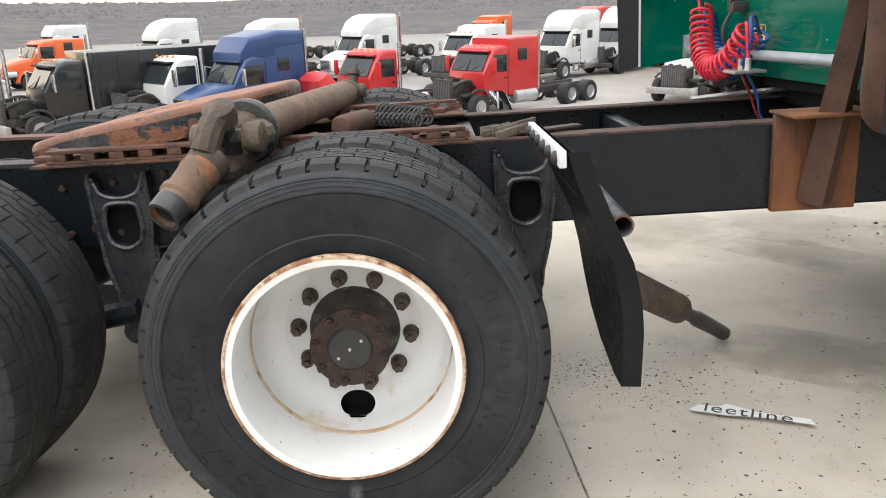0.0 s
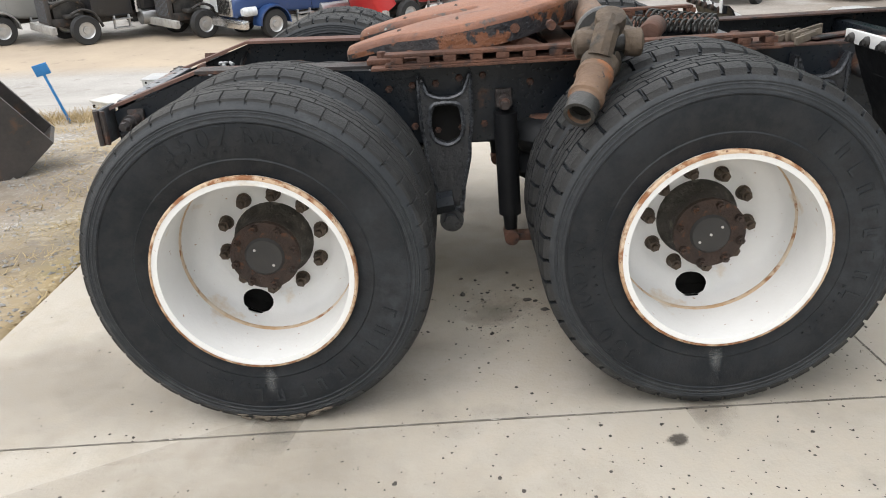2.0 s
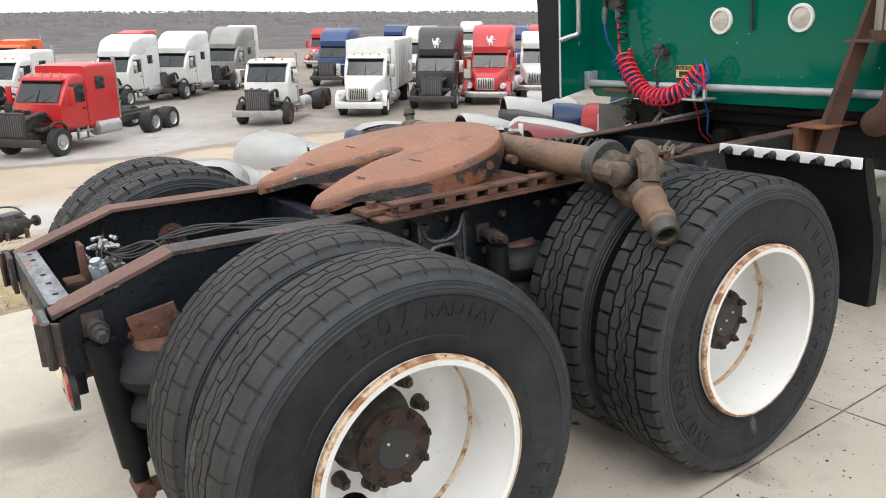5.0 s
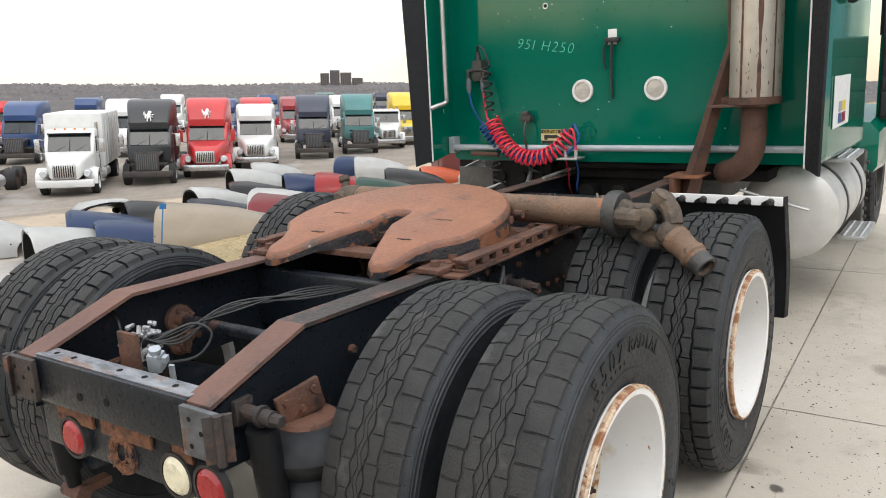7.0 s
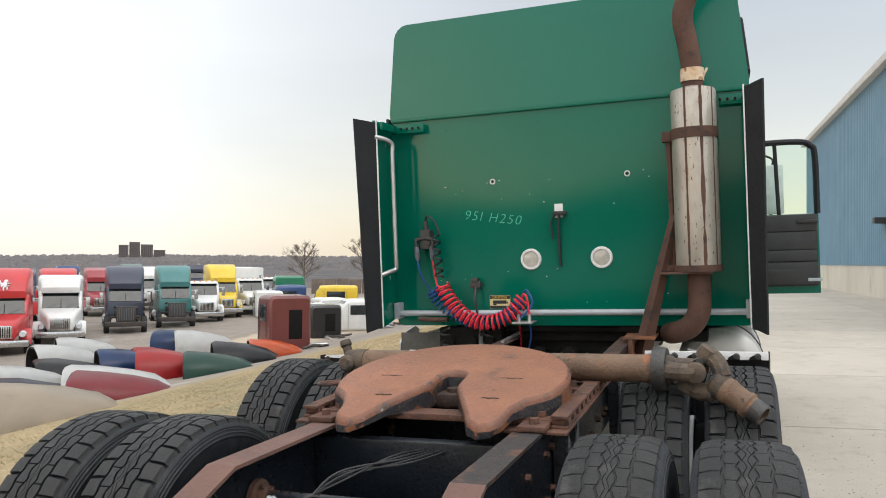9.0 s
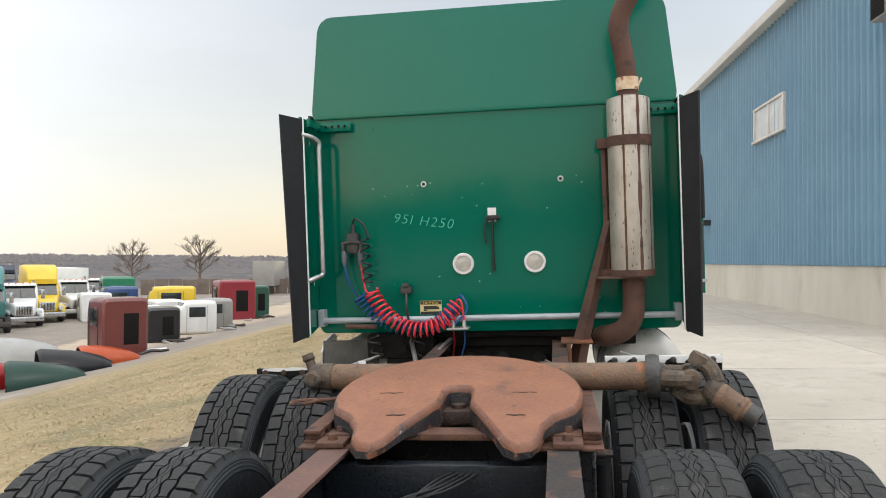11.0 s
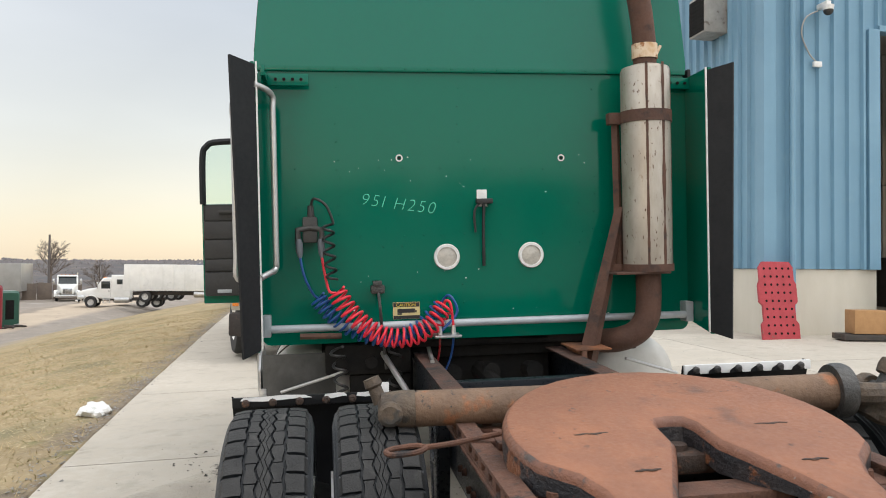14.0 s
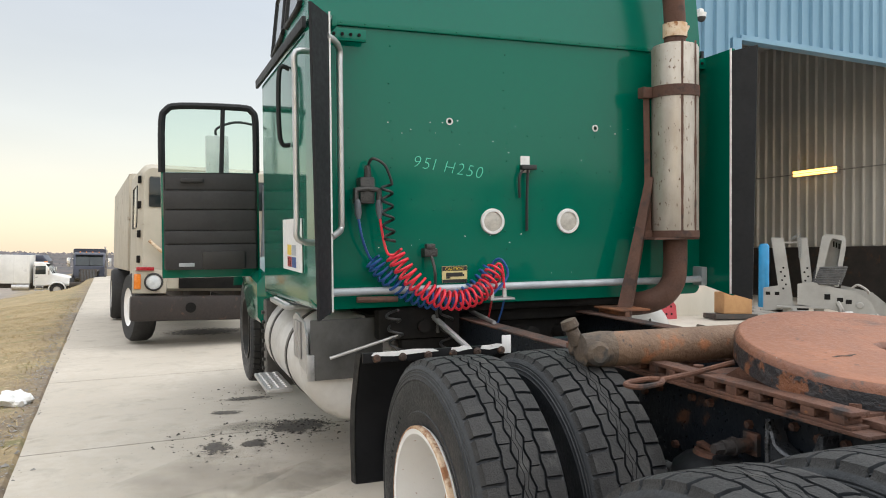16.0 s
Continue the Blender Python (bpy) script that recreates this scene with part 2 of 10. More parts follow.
M_GREEN = mat("green_cab_paint", (0.0, 0.124, 0.080), (0.0, 0.115, 0.074), 0.5, 0.10, bump=0.01, bscale=3, spec=0.10, coat=0.40, uneven=0.03,
              speck=(0.03, 0.15, 0.11), kscale=55, kamount=0.74)
M_GREENROOF = mat("green_roof_paint", (0.001, 0.140, 0.097), (0.001, 0.130, 0.089), 0.6, 0.22, bump=0.01, bscale=4, spec=0.40, uneven=0.05, speck=(0.10, 0.26, 0.20), kscale=30, kamount=0.74)
M_RUBBER = mat("black_edge_rubber", (0.009, 0.010, 0.012), (0.014, 0.015, 0.017), 5, 0.6, bump=0.1, spec=0.3)
M_FLAP = mat("black_plastic", (0.006, 0.0065, 0.0075), (0.011, 0.0115, 0.013), 4, 0.5, spec=0.18, bump=0.15, bscale=30)
M_WHITEMET = mat("white_strip", (0.74, 0.74, 0.74), (0.6, 0.6, 0.6), 8, 0.5, 0.0, stain=(0.2, 0.16, 0.13), sscale=22, amount=0.66)
M_ALU = mat("dull_aluminium", (0.55, 0.55, 0.55), (0.44, 0.44, 0.44), 5, 0.42, 0.85, bump=0.1, bscale=60, stain=(0.3, 0.29, 0.27), sscale=7, amount=0.6, soft=0.2)
M_ALUPAINT = mat("pale_tank", (0.58, 0.57, 0.55), (0.47, 0.455, 0.43), 4, 0.45, 0.25, bump=0.08, stain=(0.27, 0.25, 0.22), sscale=5, amount=0.6, soft=0.2)
M_GREYPIPE = mat("grey_pipe", (0.42, 0.45, 0.48), (0.33, 0.36, 0.39), 8, 0.5, 0.2, stain=(0.2, 0.14, 0.11), sscale=12, amount=0.68)
M_MUFFLER = mat("stained_muffler", (0.50, 0.465, 0.41), (0.34, 0.30, 0.25), 6, 0.42, 0.45, bump=0.12, bscale=50, stain=(0.21, 0.13, 0.085), sscale=14,
                amount=0.63, soft=0.08, stretch=(1, 1, 0.4), speck=(0.13, 0.085, 0.06), kscale=62, kamount=0.635)
M_PIPERUST = mat("rusty_pipe", (0.115, 0.058, 0.040), (0.08, 0.042, 0.031), 6, 0.8, 0.1, bump=0.35, bscale=70, stain=(0.055, 0.034, 0.028), sscale=9, amount=0.57)
M_RED = mat("red_hose", (0.72, 0.030, 0.055), (0.60, 0.022, 0.045), 20, 0.35, spec=0.5, bump=0.0)
M_BLUE = mat("blue_hose", (0.018, 0.085, 0.30), (0.012, 0.06, 0.22), 20, 0.35, bump=0.0)
M_BLACK = mat("black_rubber", (0.014, 0.014, 0.015), (0.022, 0.022, 0.022), 10, 0.5)
# Near-black for holes and gaps: their shade is put into the colour.
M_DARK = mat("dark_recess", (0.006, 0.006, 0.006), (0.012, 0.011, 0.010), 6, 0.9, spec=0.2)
M_LENS = mat("milky_lens", (0.50, 0.47, 0.42), (0.38, 0.36, 0.32), 30, 0.3, coat=0.5)
M_YELLOW = mat("yellow_sticker", (0.75, 0.55, 0.06), (0.65, 0.47, 0.05), 30, 0.5)
M_PAPER = mat("white_sticker", (0.74, 0.74, 0.73), (0.64, 0.64, 0.63), 30, 0.5)
M_CHALK = mat("teal_paint_marker", (0.10, 0.62, 0.44), (0.08, 0.52, 0.37), 60, 0.7)
M_LAMPRED = mat("red_lens", (0.34, 0.010, 0.018), (0.27, 0.008, 0.012), 30, 0.3, coat=0.4)
M_LAMPWHITE = mat("cream_lens", (0.74, 0.69, 0.50), (0.62, 0.57, 0.42), 30, 0.3, coat=0.4)
M_GREYPAINT = mat("grey_primer", (0.135, 0.15, 0.17), (0.09, 0.10, 0.115), 9, 0.6, 0.1, stain=(0.12, 0.06, 0.035), sscale=12, amount=0.6)
M_BLUEWALL = mat("blue_wall_sheet", (0.170, 0.312, 0.425), (0.142, 0.275, 0.385), 0.6, 0.45, bump=0.02, stain=(0.21, 0.34, 0.42), sscale=1.5, amount=0.62, soft=0.3)
M_GREYWALL = mat("pale_inner_sheet", (0.53, 0.515, 0.48), (0.45, 0.435, 0.405), 0.7, 0.6, bump=0.02)
M_TRIM = mat("pale_roof_trim", (0.62, 0.60, 0.56), (0.54, 0.52, 0.48), 2, 0.6)
M_PANE = mat("pale_window", (0.55, 0.56, 0.56), (0.45, 0.46, 0.46), 2, 0.1, coat=0.5)
M_STRAW = mat("straw_blades", (0.44, 0.335, 0.185), (0.31, 0.24, 0.125), 0.45, 0.9, bump=0.0)
s_n, s_l = M_STRAW.node_tree.nodes, M_STRAW.node_tree.links
s_geo, s_hsv, s_rng = s_n.new("ShaderNodeNewGeometry"), s_n.new("ShaderNodeHueSaturation"), s_n.new("ShaderNodeMapRange")
s_rng.inputs["To Min"].default_value, s_rng.inputs["To Max"].default_value = 0.85, 1.1
s_from = s_n["Principled BSDF"].inputs["Base Color"].links[0].from_socket
s_l.new(s_geo.outputs["Random Per Island"], s_rng.inputs["Value"])
s_l.new(s_rng.outputs[0], s_hsv.inputs["Value"])
s_l.new(s_from, s_hsv.inputs["Color"])
s_l.new(s_hsv.outputs[0], s_n["Principled BSDF"].inputs["Base Color"])
M_GRAVEL = mat("gravel_stones", (0.31, 0.295, 0.275), (0.19, 0.18, 0.165), 9, 0.9, bump=0.3)
M_WOODS = mat("bare_woods", (0.115, 0.100, 0.094), (0.095, 0.086, 0.085), 0.05, 1.0, bump=0.0)
M_BARK = mat("bare_branches", (0.17, 0.135, 0.11), (0.12, 0.095, 0.08), 1, 1.0, bump=0.0)
M_WOOD = mat("weathered_wood", (0.19, 0.155, 0.12), (0.10, 0.082, 0.065), 8, 0.9, bump=0.5, bscale=60, stretch=(1, 6, 1))
M_CARD = mat("cardboard", (0.42, 0.24, 0.11), (0.36, 0.20, 0.09), 5, 0.9)
M_BOLLARD = mat("blue_bollard_paint", (0.03, 0.29, 0.56), (0.025, 0.23, 0.46), 4, 0.5)
M_RAMPRED = mat("faded_red_steel", (0.42, 0.045, 0.06), (0.33, 0.035, 0.045), 5, 0.6, stain=(0.2, 0.1, 0.08), sscale=9, amount=0.62)
M_MACHINE = mat("dusty_grey_steel", (0.36, 0.35, 0.33), (0.27, 0.26, 0.245), 4, 0.6, 0.1, stain=(0.16, 0.14, 0.12), sscale=8, amount=0.6)
M_CHROME = mat("chrome", (0.62, 0.62, 0.62), (0.5, 0.5, 0.5), 6, 0.22, 0.95, bump=0.0)
M_WIND = mat("dark_windscreen", (0.014, 0.019, 0.021), (0.026, 0.033, 0.034), 1.2, 0.08, coat=0.0, spec=0.45, bump=0.0, uneven=0.02)
M_HEAD = mat("headlamp_lens", (0.62, 0.64, 0.65), (0.45, 0.47, 0.48), 9, 0.15, coat=0.8)
M_ORANGE = mat("amber_lens", (0.75, 0.22, 0.02), (0.6, 0.16, 0.015), 12, 0.25, coat=0.5)
M_ENGINE = mat("oily_engine", (0.022, 0.021, 0.02), (0.06, 0.055, 0.05), 5, 0.6, 0.2, bump=0.5, bscale=14, stain=(0.12, 0.085, 0.06), sscale=6, amount=0.6)
M_TYREFAR = mat("far_tyre", (0.018, 0.018, 0.019), (0.03, 0.03, 0.03), 3, 0.8)
M_GLASS = glass("door_glass", (0.78, 0.90, 0.84))
M_VINYL = mat("grey_door_vinyl", (0.022, 0.022, 0.024), (0.032, 0.032, 0.034), 4, 0.6, bump=0.1)
M_BEIGE = mat("beige_truck_paint", (0.46, 0.425, 0.35), (0.38, 0.345, 0.28), 2, 0.6, stain=(0.22, 0.17, 0.12), sscale=4, amount=0.62)
M_BUMPER = mat("dark_rusty_bumper", (0.016, 0.013, 0.012), (0.026, 0.018, 0.016), 4, 0.6, bump=0.3, stain=(0.08, 0.042, 0.03), sscale=7, amount=0.6)
M_STAKE = mat("blue_stake_paint", (0.03, 0.20, 0.48), (0.025, 0.16, 0.40), 6, 0.6)
M_BUCKET = mat("worn_bucket_steel", (0.040, 0.037, 0.035), (0.065, 0.055, 0.05), 3, 0.6, 0.2, bump=0.3, stain=(0.10, 0.06, 0.04), sscale=5, amount=0.58)
M_LAMP = bpy.data.materials.new("amber_tube_light")
M_LAMP.use_nodes = True
M_LAMP.node_tree.nodes["Principled BSDF"].inputs["Emission Color"].default_value = (1.0, 0.50, 0.10, 1)
M_LAMP.node_tree.nodes["Principled BSDF"].inputs["Emission Strength"].default_value = 4.0


def paint(name, c, dirty=True):
    """Weathered vehicle paint of the colour c."""
    d = tuple(0.6 * v + 0.05 for v in c)
    return mat(name, c, tuple(0.86 * v for v in c), 1.2, 0.38, coat=0.3, bump=0.02, stain=d if dirty else None, sscale=2.2, amount=0.62, soft=0.2)


P_WHITE = paint("white_truck_paint", (0.71, 0.71, 0.69))
P_RED = paint("red_truck_paint", (0.50, 0.020, 0.022))
P_DARKRED = paint("maroon_truck_paint", (0.30, 0.028, 0.036))
P_BLUE = paint("blue_truck_paint", (0.015, 0.050, 0.16))
P_NAVY = paint("navy_truck_paint", (0.022, 0.028, 0.055))
P_BLACK = paint("black_truck_paint", (0.011, 0.011, 0.013))
P_TEAL = paint("teal_truck_paint", (0.035, 0.17, 0.165))
P_YELLOW = paint("yellow_truck_paint", (0.68, 0.47, 0.02))
P_GREY = paint("grey_truck_paint", (0.27, 0.265, 0.25))
P_ORANGE = paint("orange_truck_paint", (0.72, 0.13, 0.03))
P_TAN = paint("tan_truck_paint", (0.52, 0.43, 0.32))
P_GREEN2 = paint("dark_green_truck_paint", (0.012, 0.075, 0.05))
P_BROWNRED = paint("brown_red_paint", (0.145, 0.035, 0.032))


# ---- mesh helpers ----
def box(bm, a, b, bev=0.0, m=None):
    """A box between the corners a and b, its edges bevelled by bev."""
    r = bmesh.ops.create_cube(bm, size=1)
    vs = r["verts"]
    for v in vs:
        v.co = Vector([(a[i] + b[i]) / 2 + v.co[i] * (b[i] - a[i]) for i in range(3)])
    if bev:
        es = list({e for v in vs for e in v.link_edges})
        vs = list({v for f in bmesh.ops.bevel(bm, geom=es, offset=bev, segments=2, profile=0.6, affect="EDGES")["faces"] for v in f.verts})
    if m is not None:
        bmesh.ops.transform(bm, matrix=m, verts=[v for v in vs if v.is_valid])


def ring(bm, c, ax, up, r, n, r2=None):
    s = ax.cross(up).normalized()
    u = s.cross(ax).normalized()
    return [bm.verts.new(c + s * (r * math.cos(k * math.tau / n)) + u * ((r2 or r) * math.sin(k * math.tau / n))) for k in range(n)]


def skin(bm, rings, closed=True, caps=True):
    for a, b in zip(rings, rings[1:]):
        n = len(a)
        for k in range(n if closed else n - 1):
            bm.faces.new((a[k], a[(k + 1) % n], b[(k + 1) % n], b[k]))
    if caps and closed:
        bm.faces.new(list(reversed(rings[0])))
        bm.faces.new(rings[-1])


def cyl(bm, p, q, r, r2=None, n=16, caps=True):
    p, q = Vector(p), Vector(q)
    ax = (q - p).normalized()
    up = Vector((0, 0, 1)) if abs(ax.z) < 0.9 else Vector((1, 0, 0))
    skin(bm, [ring(bm, p, ax, up, r, n), ring(bm, q, ax, up, r if r2 is None else r2, n)], caps=caps)


def turned(bm, p, q, prof, n=20, caps=True):
    """A solid of revolution about the line p to q: prof rows of (share of the length, radius)."""
    p, q = Vector(p), Vector(q)
    ax = (q - p).normalized()
    up = Vector((0, 0, 1)) if abs(ax.z) < 0.9 else Vector((1, 0, 0))
    skin(bm, [ring(bm, p.lerp(q, s), ax, up, r, n) for s, r in prof], caps=caps)


def pipe(bm, pts, r, n=8, caps=True):
    """A tube along points, with no twist."""
    pts = [Vector(p) for p in pts]
    rings, up = [], Vector((0, 0, 1))
    for k, p in enumerate(pts):
        ax = (pts[min(k + 1, len(pts) - 1)] - pts[max(k - 1, 0)]).normalized()
        if k == 0 and abs(ax.z) > 0.9:
            up = Vector((1, 0, 0))
        s = ax.cross(up).normalized()
        up = s.cross(ax).normalized()
        rr = r if not callable(r) else r(k / (len(pts) - 1))
        rings.append([bm.verts.new(p + s * (rr * math.cos(j * math.tau / n)) + up * (rr * math.sin(j * math.tau / n))) for j in range(n)])
    skin(bm, rings, caps=caps)


def curve(pts, n=8):
    """Smooth points through the given ones."""
    pts = [Vector(p) for p in pts]
    out = []
    for k in range(len(pts) - 1):
        a, b, c, d = pts[max(k - 1, 0)], pts[k], pts[k + 1], pts[min(k + 2, len(pts) - 1)]
        for j in range(n):
            t = j / n
            out.append(0.5 * (2 * b + (c - a) * t + (2 * a - 5 * b + 4 * c - d) * t * t + (3 * b - a - 3 * c + d) * t ** 3))
    return out + [pts[-1]]


def coil(pts, turns, r, per=14):
    """Points of a helix of radius r about a smooth line through pts."""
    line = curve(pts, 12)
    total = turns * per
    out, up = [], Vector((1, 0, 0))
    for k in range(total + 1):
        s = k / total * (len(line) - 1)
        i = min(int(s), len(line) - 2)
        p = line[i].lerp(line[i + 1], s - i)
        ax = (line[i + 1] - line[i]).normalized()
        a = ax.cross(up).normalized()
        b = a.cross(ax).normalized()
        w = k / per * math.tau
        out.append(p + a * (r * math.cos(w)) + b * (r * math.sin(w)))
    return out


def lathe(bm, prof, n=48, caps=False):
    """Turns the profile (radius, y) about the y axis."""
    rings = [[bm.verts.new((r * math.sin(k * math.tau / n), y, r * math.cos(k * math.tau / n))) for k in range(n)] for r, y in prof]
    skin(bm, rings, caps=caps)


def prism(bm, poly, h, m=None):
    """The polygon (x, y) raised from z = 0 to h, then carried by m."""
    a = [bm.verts.new((x, y, 0)) for x, y in poly]
    b = [bm.verts.new((x, y, h)) for x, y in poly]
    skin(bm, [a, b])
    if m is not None:
        bmesh.ops.transform(bm, matrix=m, verts=a + b)


def rounded(hw, z0, z1, r, yc=0.0, n=4):
    """A rounded rectangle in y and z."""
    out = []
    r = min(r, hw * 0.98, (z1 - z0) * 0.49)
    for cy, cz, a0 in ((hw - r, z1 - r, 0), (-hw + r, z1 - r, 90), (-hw + r, z0 + r, 180), (hw - r, z0 + r, 270)):
        for k in range(n + 1):
            a = radians(a0 + 90 * k / n)
            out.append((yc + cy + r * math.cos(a), cz + r * math.sin(a)))
    return out


def loft(bm, rows):
    """A body through rounded sections: rows of (x, half width, bottom, top, corner radius)."""
    skin(bm, [[bm.verts.new((x, y, z)) for y, z in rounded(hw, z0, z1, r)] for x, hw, z0, z1, r in rows])


def part(name, bm, material, parent=None, label="", at=None, smooth=35):
    """Links the bmesh as one mesh object, under parent."""
    bmesh.ops.recalc_face_normals(bm, faces=bm.faces)
    for f in bm.faces:
        f.smooth = smooth > 0
    lim = radians(smooth)
    for e in bm.edges:
        e.smooth = len(e.link_faces) == 2 and e.calc_face_angle(4) < lim
    me = bpy.data.meshes.new(name)
    bm.to_mesh(me)
    bm.free()
    me.materials.append(material)
    ob = new(name, me)
    ob.parent = parent
    if at is not None:
        ob.matrix_basis = at
    return tagged(ob, label)


def stuff(ob):
    ob["kind"] = "stuff"
    return ob


def again(ob, parent, at=None, label=""):
    """Another object on the same mesh."""
    o = new(ob.name.split(".")[0], ob.data)
    o.parent = parent
    if at is not None:
        o.matrix_basis = at
    return tagged(o, label)


def thing(name, m, label, category, group="", kind=""):
    """An empty that carries the parts of a thing."""
    ob = new(name)
    ob.matrix_basis = m
    return tagged(ob, label, category, group, kind)


def smoothstep(a, b, x):
    t = min(max((x - a) / (b - a), 0.0), 1.0)
    return t * t * (3 - 2 * t)


# ---- the ground and the slab ----
EDGE_X, EDGE_Y = -1.27, 2.90
SKEW = 0.05            # the slab's joints and its long edge run a little across the truck


def lane(x):
    """How far the slab's long lines have run aside at x."""
    return SKEW * (min(max(x, -3.0), 70.0) - 4.85)


def slab_z(x, y):
    """Height of the concrete's top."""
    zx = 0.0335 * x if x < 0 else 0.27 * (1 - math.exp(-x / 8.06))
    zy = -0.0347 * y if y > 0 else 0.278 * (1 - math.exp(y / 8.0))
    return zx + zy


def yard_z(x):
    return -3.0 + 0.008 * min(max(x, 0), 110)


def ground_z(x, y):
    """Height of the open ground."""
    y_slab, y = y, y - lane(x)
    inside = x > EDGE_X and y < EDGE_Y
    e = slab_z(min(max(x, EDGE_X), 60), max(min(y_slab, EDGE_Y + lane(x)), -40))
    if inside and x < 62:
        return e - 0.16
    wob = 0.035 * noise.noise((x * 0.9, y * 0.9, 0)) + 0.02 * noise.noise((x * 3, y * 3, 5))
    base = e - 0.012 + wob * smoothstep(0, 0.6, max(EDGE_X - x, y - EDGE_Y, x - 62))
    if x < EDGE_X:
        base -= 0.045 * min(EDGE_X - x, 14)
    k = min(max((y - 3.0) / 15.0, 0), 1)
    base += (yard_z(x) - base) * (0.55 * k + 0.45 * k * k * (3 - 2 * k))
    base -= 1.25 * smoothstep(34, 60, x) * smoothstep(3.0, 5.0, y) * (1 - smoothstep(12, 17, y)) * (1 - smoothstep(85, 105, x))
    if y > 14:
        base += 0.10 * noise.noise((x * 0.12, y * 0.12, 3))
    r = math.hypot(x, y_slab)
    if r > 105:
        a = math.atan2(y_slab, x)
        low = base + (-34 - base) * smoothstep(105, 330, r)
        ridge = 15 + 7 * noise.noise((math.cos(a) * 3, math.sin(a) * 3, 1)) + 4 * noise.noise((math.cos(a) * 11, math.sin(a) * 11, 4))
        base = low + (ridge + 34) * smoothstep(900, 3000, r) + 7 * smoothstep(300, 900, r) * noise.noise((x * 0.003, y * 0.003, 2))
    return base


def spread(lo, hi, step, far, grow=1.16):
    """Grid lines: even between lo and hi, ever wider out to far."""
    mid = list(np.arange(lo, hi + 1e-6, step))
    out, s, v = [], step, hi
    while v < far:
        s *= grow
        v += s
        out.append(v)
    low, s, v = [], step, lo
    while v > -far:
        s *= grow
        v -= s
        low.append(v)
    return list(reversed(low)) + mid + out


GX = sorted(spread(-9, 24, 0.45, 4500) + [EDGE_X - 0.04, EDGE_X + 0.05])
GY = sorted(spread(-2, 17, 0.45, 4500) + [EDGE_Y - 0.05, EDGE_Y + 0.04])
M_GROUND = mat("yard_ground", (0.30, 0.285, 0.26), (0.22, 0.205, 0.185), 0.35, 0.95, bump=0.6, bscale=9)
gn, gl = M_GROUND.node_tree.nodes, M_GROUND.node_tree.links
g_bsdf = gn["Principled BSDF"]
g_co = gn.new("ShaderNodeTexCoord")
g_sep = gn.new("ShaderNodeSeparateXYZ")
gl.new(g_co.outputs["Object"], g_sep.inputs[0])


def g_noise(s, detail=8):
    t = gn.new("ShaderNodeTexNoise")
    t.inputs["Scale"].default_value, t.inputs["Detail"].default_value, t.inputs["Roughness"].default_value = s, detail, 0.65
    gl.new(g_co.outputs["Object"], t.inputs["Vector"])
    return t.outputs[0]


def g_math(op, a, b=0.0):
    m = gn.new("ShaderNodeMath")
    m.operation = op
    for k, v in enumerate((a, b)):
        if isinstance(v, (int, float)):
            m.inputs[k].default_value = v
        else:
            gl.new(v, m.inputs[k])
    return m.outputs[0]


def g_step(v, lo, hi):
    r = gn.new("ShaderNodeMapRange")
    r.inputs["From Min"].default_value, r.inputs["From Max"].default_value = lo, hi
    gl.new(v, r.inputs["Value"])
    return r.outputs[0]


def g_mix(f, a, b):
    x = gn.new("ShaderNodeMix")
    x.data_type = "RGBA"
    gl.new(f, x.inputs[0])
    for k, v in ((6, a), (7, b)):
        if isinstance(v, tuple):
            x.inputs[k].default_value = (*v, 1)
        else:
            gl.new(v, x.inputs[k])
    return x.outputs[2]


g_wave = g_math("MULTIPLY", g_math("SUBTRACT", g_noise(0.22), 0.5), 5.0)
g_lane = g_math("MULTIPLY", g_math("SUBTRACT", g_math("MINIMUM", g_math("MAXIMUM", g_sep.outputs["X"], -3.0), 70.0), 4.85), SKEW)
g_row = g_math("SUBTRACT", g_sep.outputs["Y"], g_lane)
g_y = g_math("ADD", g_sep.outputs["Y"], g_wave)
g_x = g_math("ADD", g_sep.outputs["X"], g_math("MULTIPLY", g_math("SUBTRACT", g_noise(0.9), 0.5), 2.0))
g_turf = g_mix(g_step(g_noise(0.8), 0.38, 0.62), (0.34, 0.255, 0.138), (0.26, 0.195, 0.10))
g_turf = g_mix(g_step(g_noise(2.2), 0.53, 0.66), g_turf, (0.165, 0.155, 0.06))
g_turf = g_mix(g_step(g_noise(0.35), 0.52, 0.66), g_turf, (0.175, 0.15, 0.075))
g_turf = g_mix(g_step(g_noise(14, 4), 0.55, 0.68), g_turf, (0.44, 0.36, 0.22))
g_turf = g_mix(g_step(g_noise(5.5), 0.62, 0.70), g_turf, (0.15, 0.12, 0.09))
g_stone = g_mix(g_step(g_noise(0.5), 0.35, 0.65), (0.42, 0.395, 0.365), (0.31, 0.29, 0.265))
g_stone = g_mix(g_step(g_noise(22, 3), 0.58, 0.66), g_stone, (0.50, 0.485, 0.46))
g_stone = g_mix(g_step(g_noise(1.6), 0.60, 0.72), g_stone, (0.185, 0.165, 0.14))
g_mud = g_mix(g_step(g_noise(0.7), 0.35, 0.65), (0.245, 0.205, 0.165), (0.17, 0.14, 0.112))
g_yard = g_step(g_sep.outputs["Y"], 34.0, 42.0)
g_stone = g_mix(g_yard, g_stone, (0.27, 0.255, 0.235))
g_mud = g_mix(g_step(g_noise(6.0, 5), 0.56, 0.68), g_mud, (0.33, 0.28, 0.22))
g_mud = g_mix(g_step(g_noise(0.25), 0.56, 0.66), g_mud, (0.32, 0.30, 0.27))
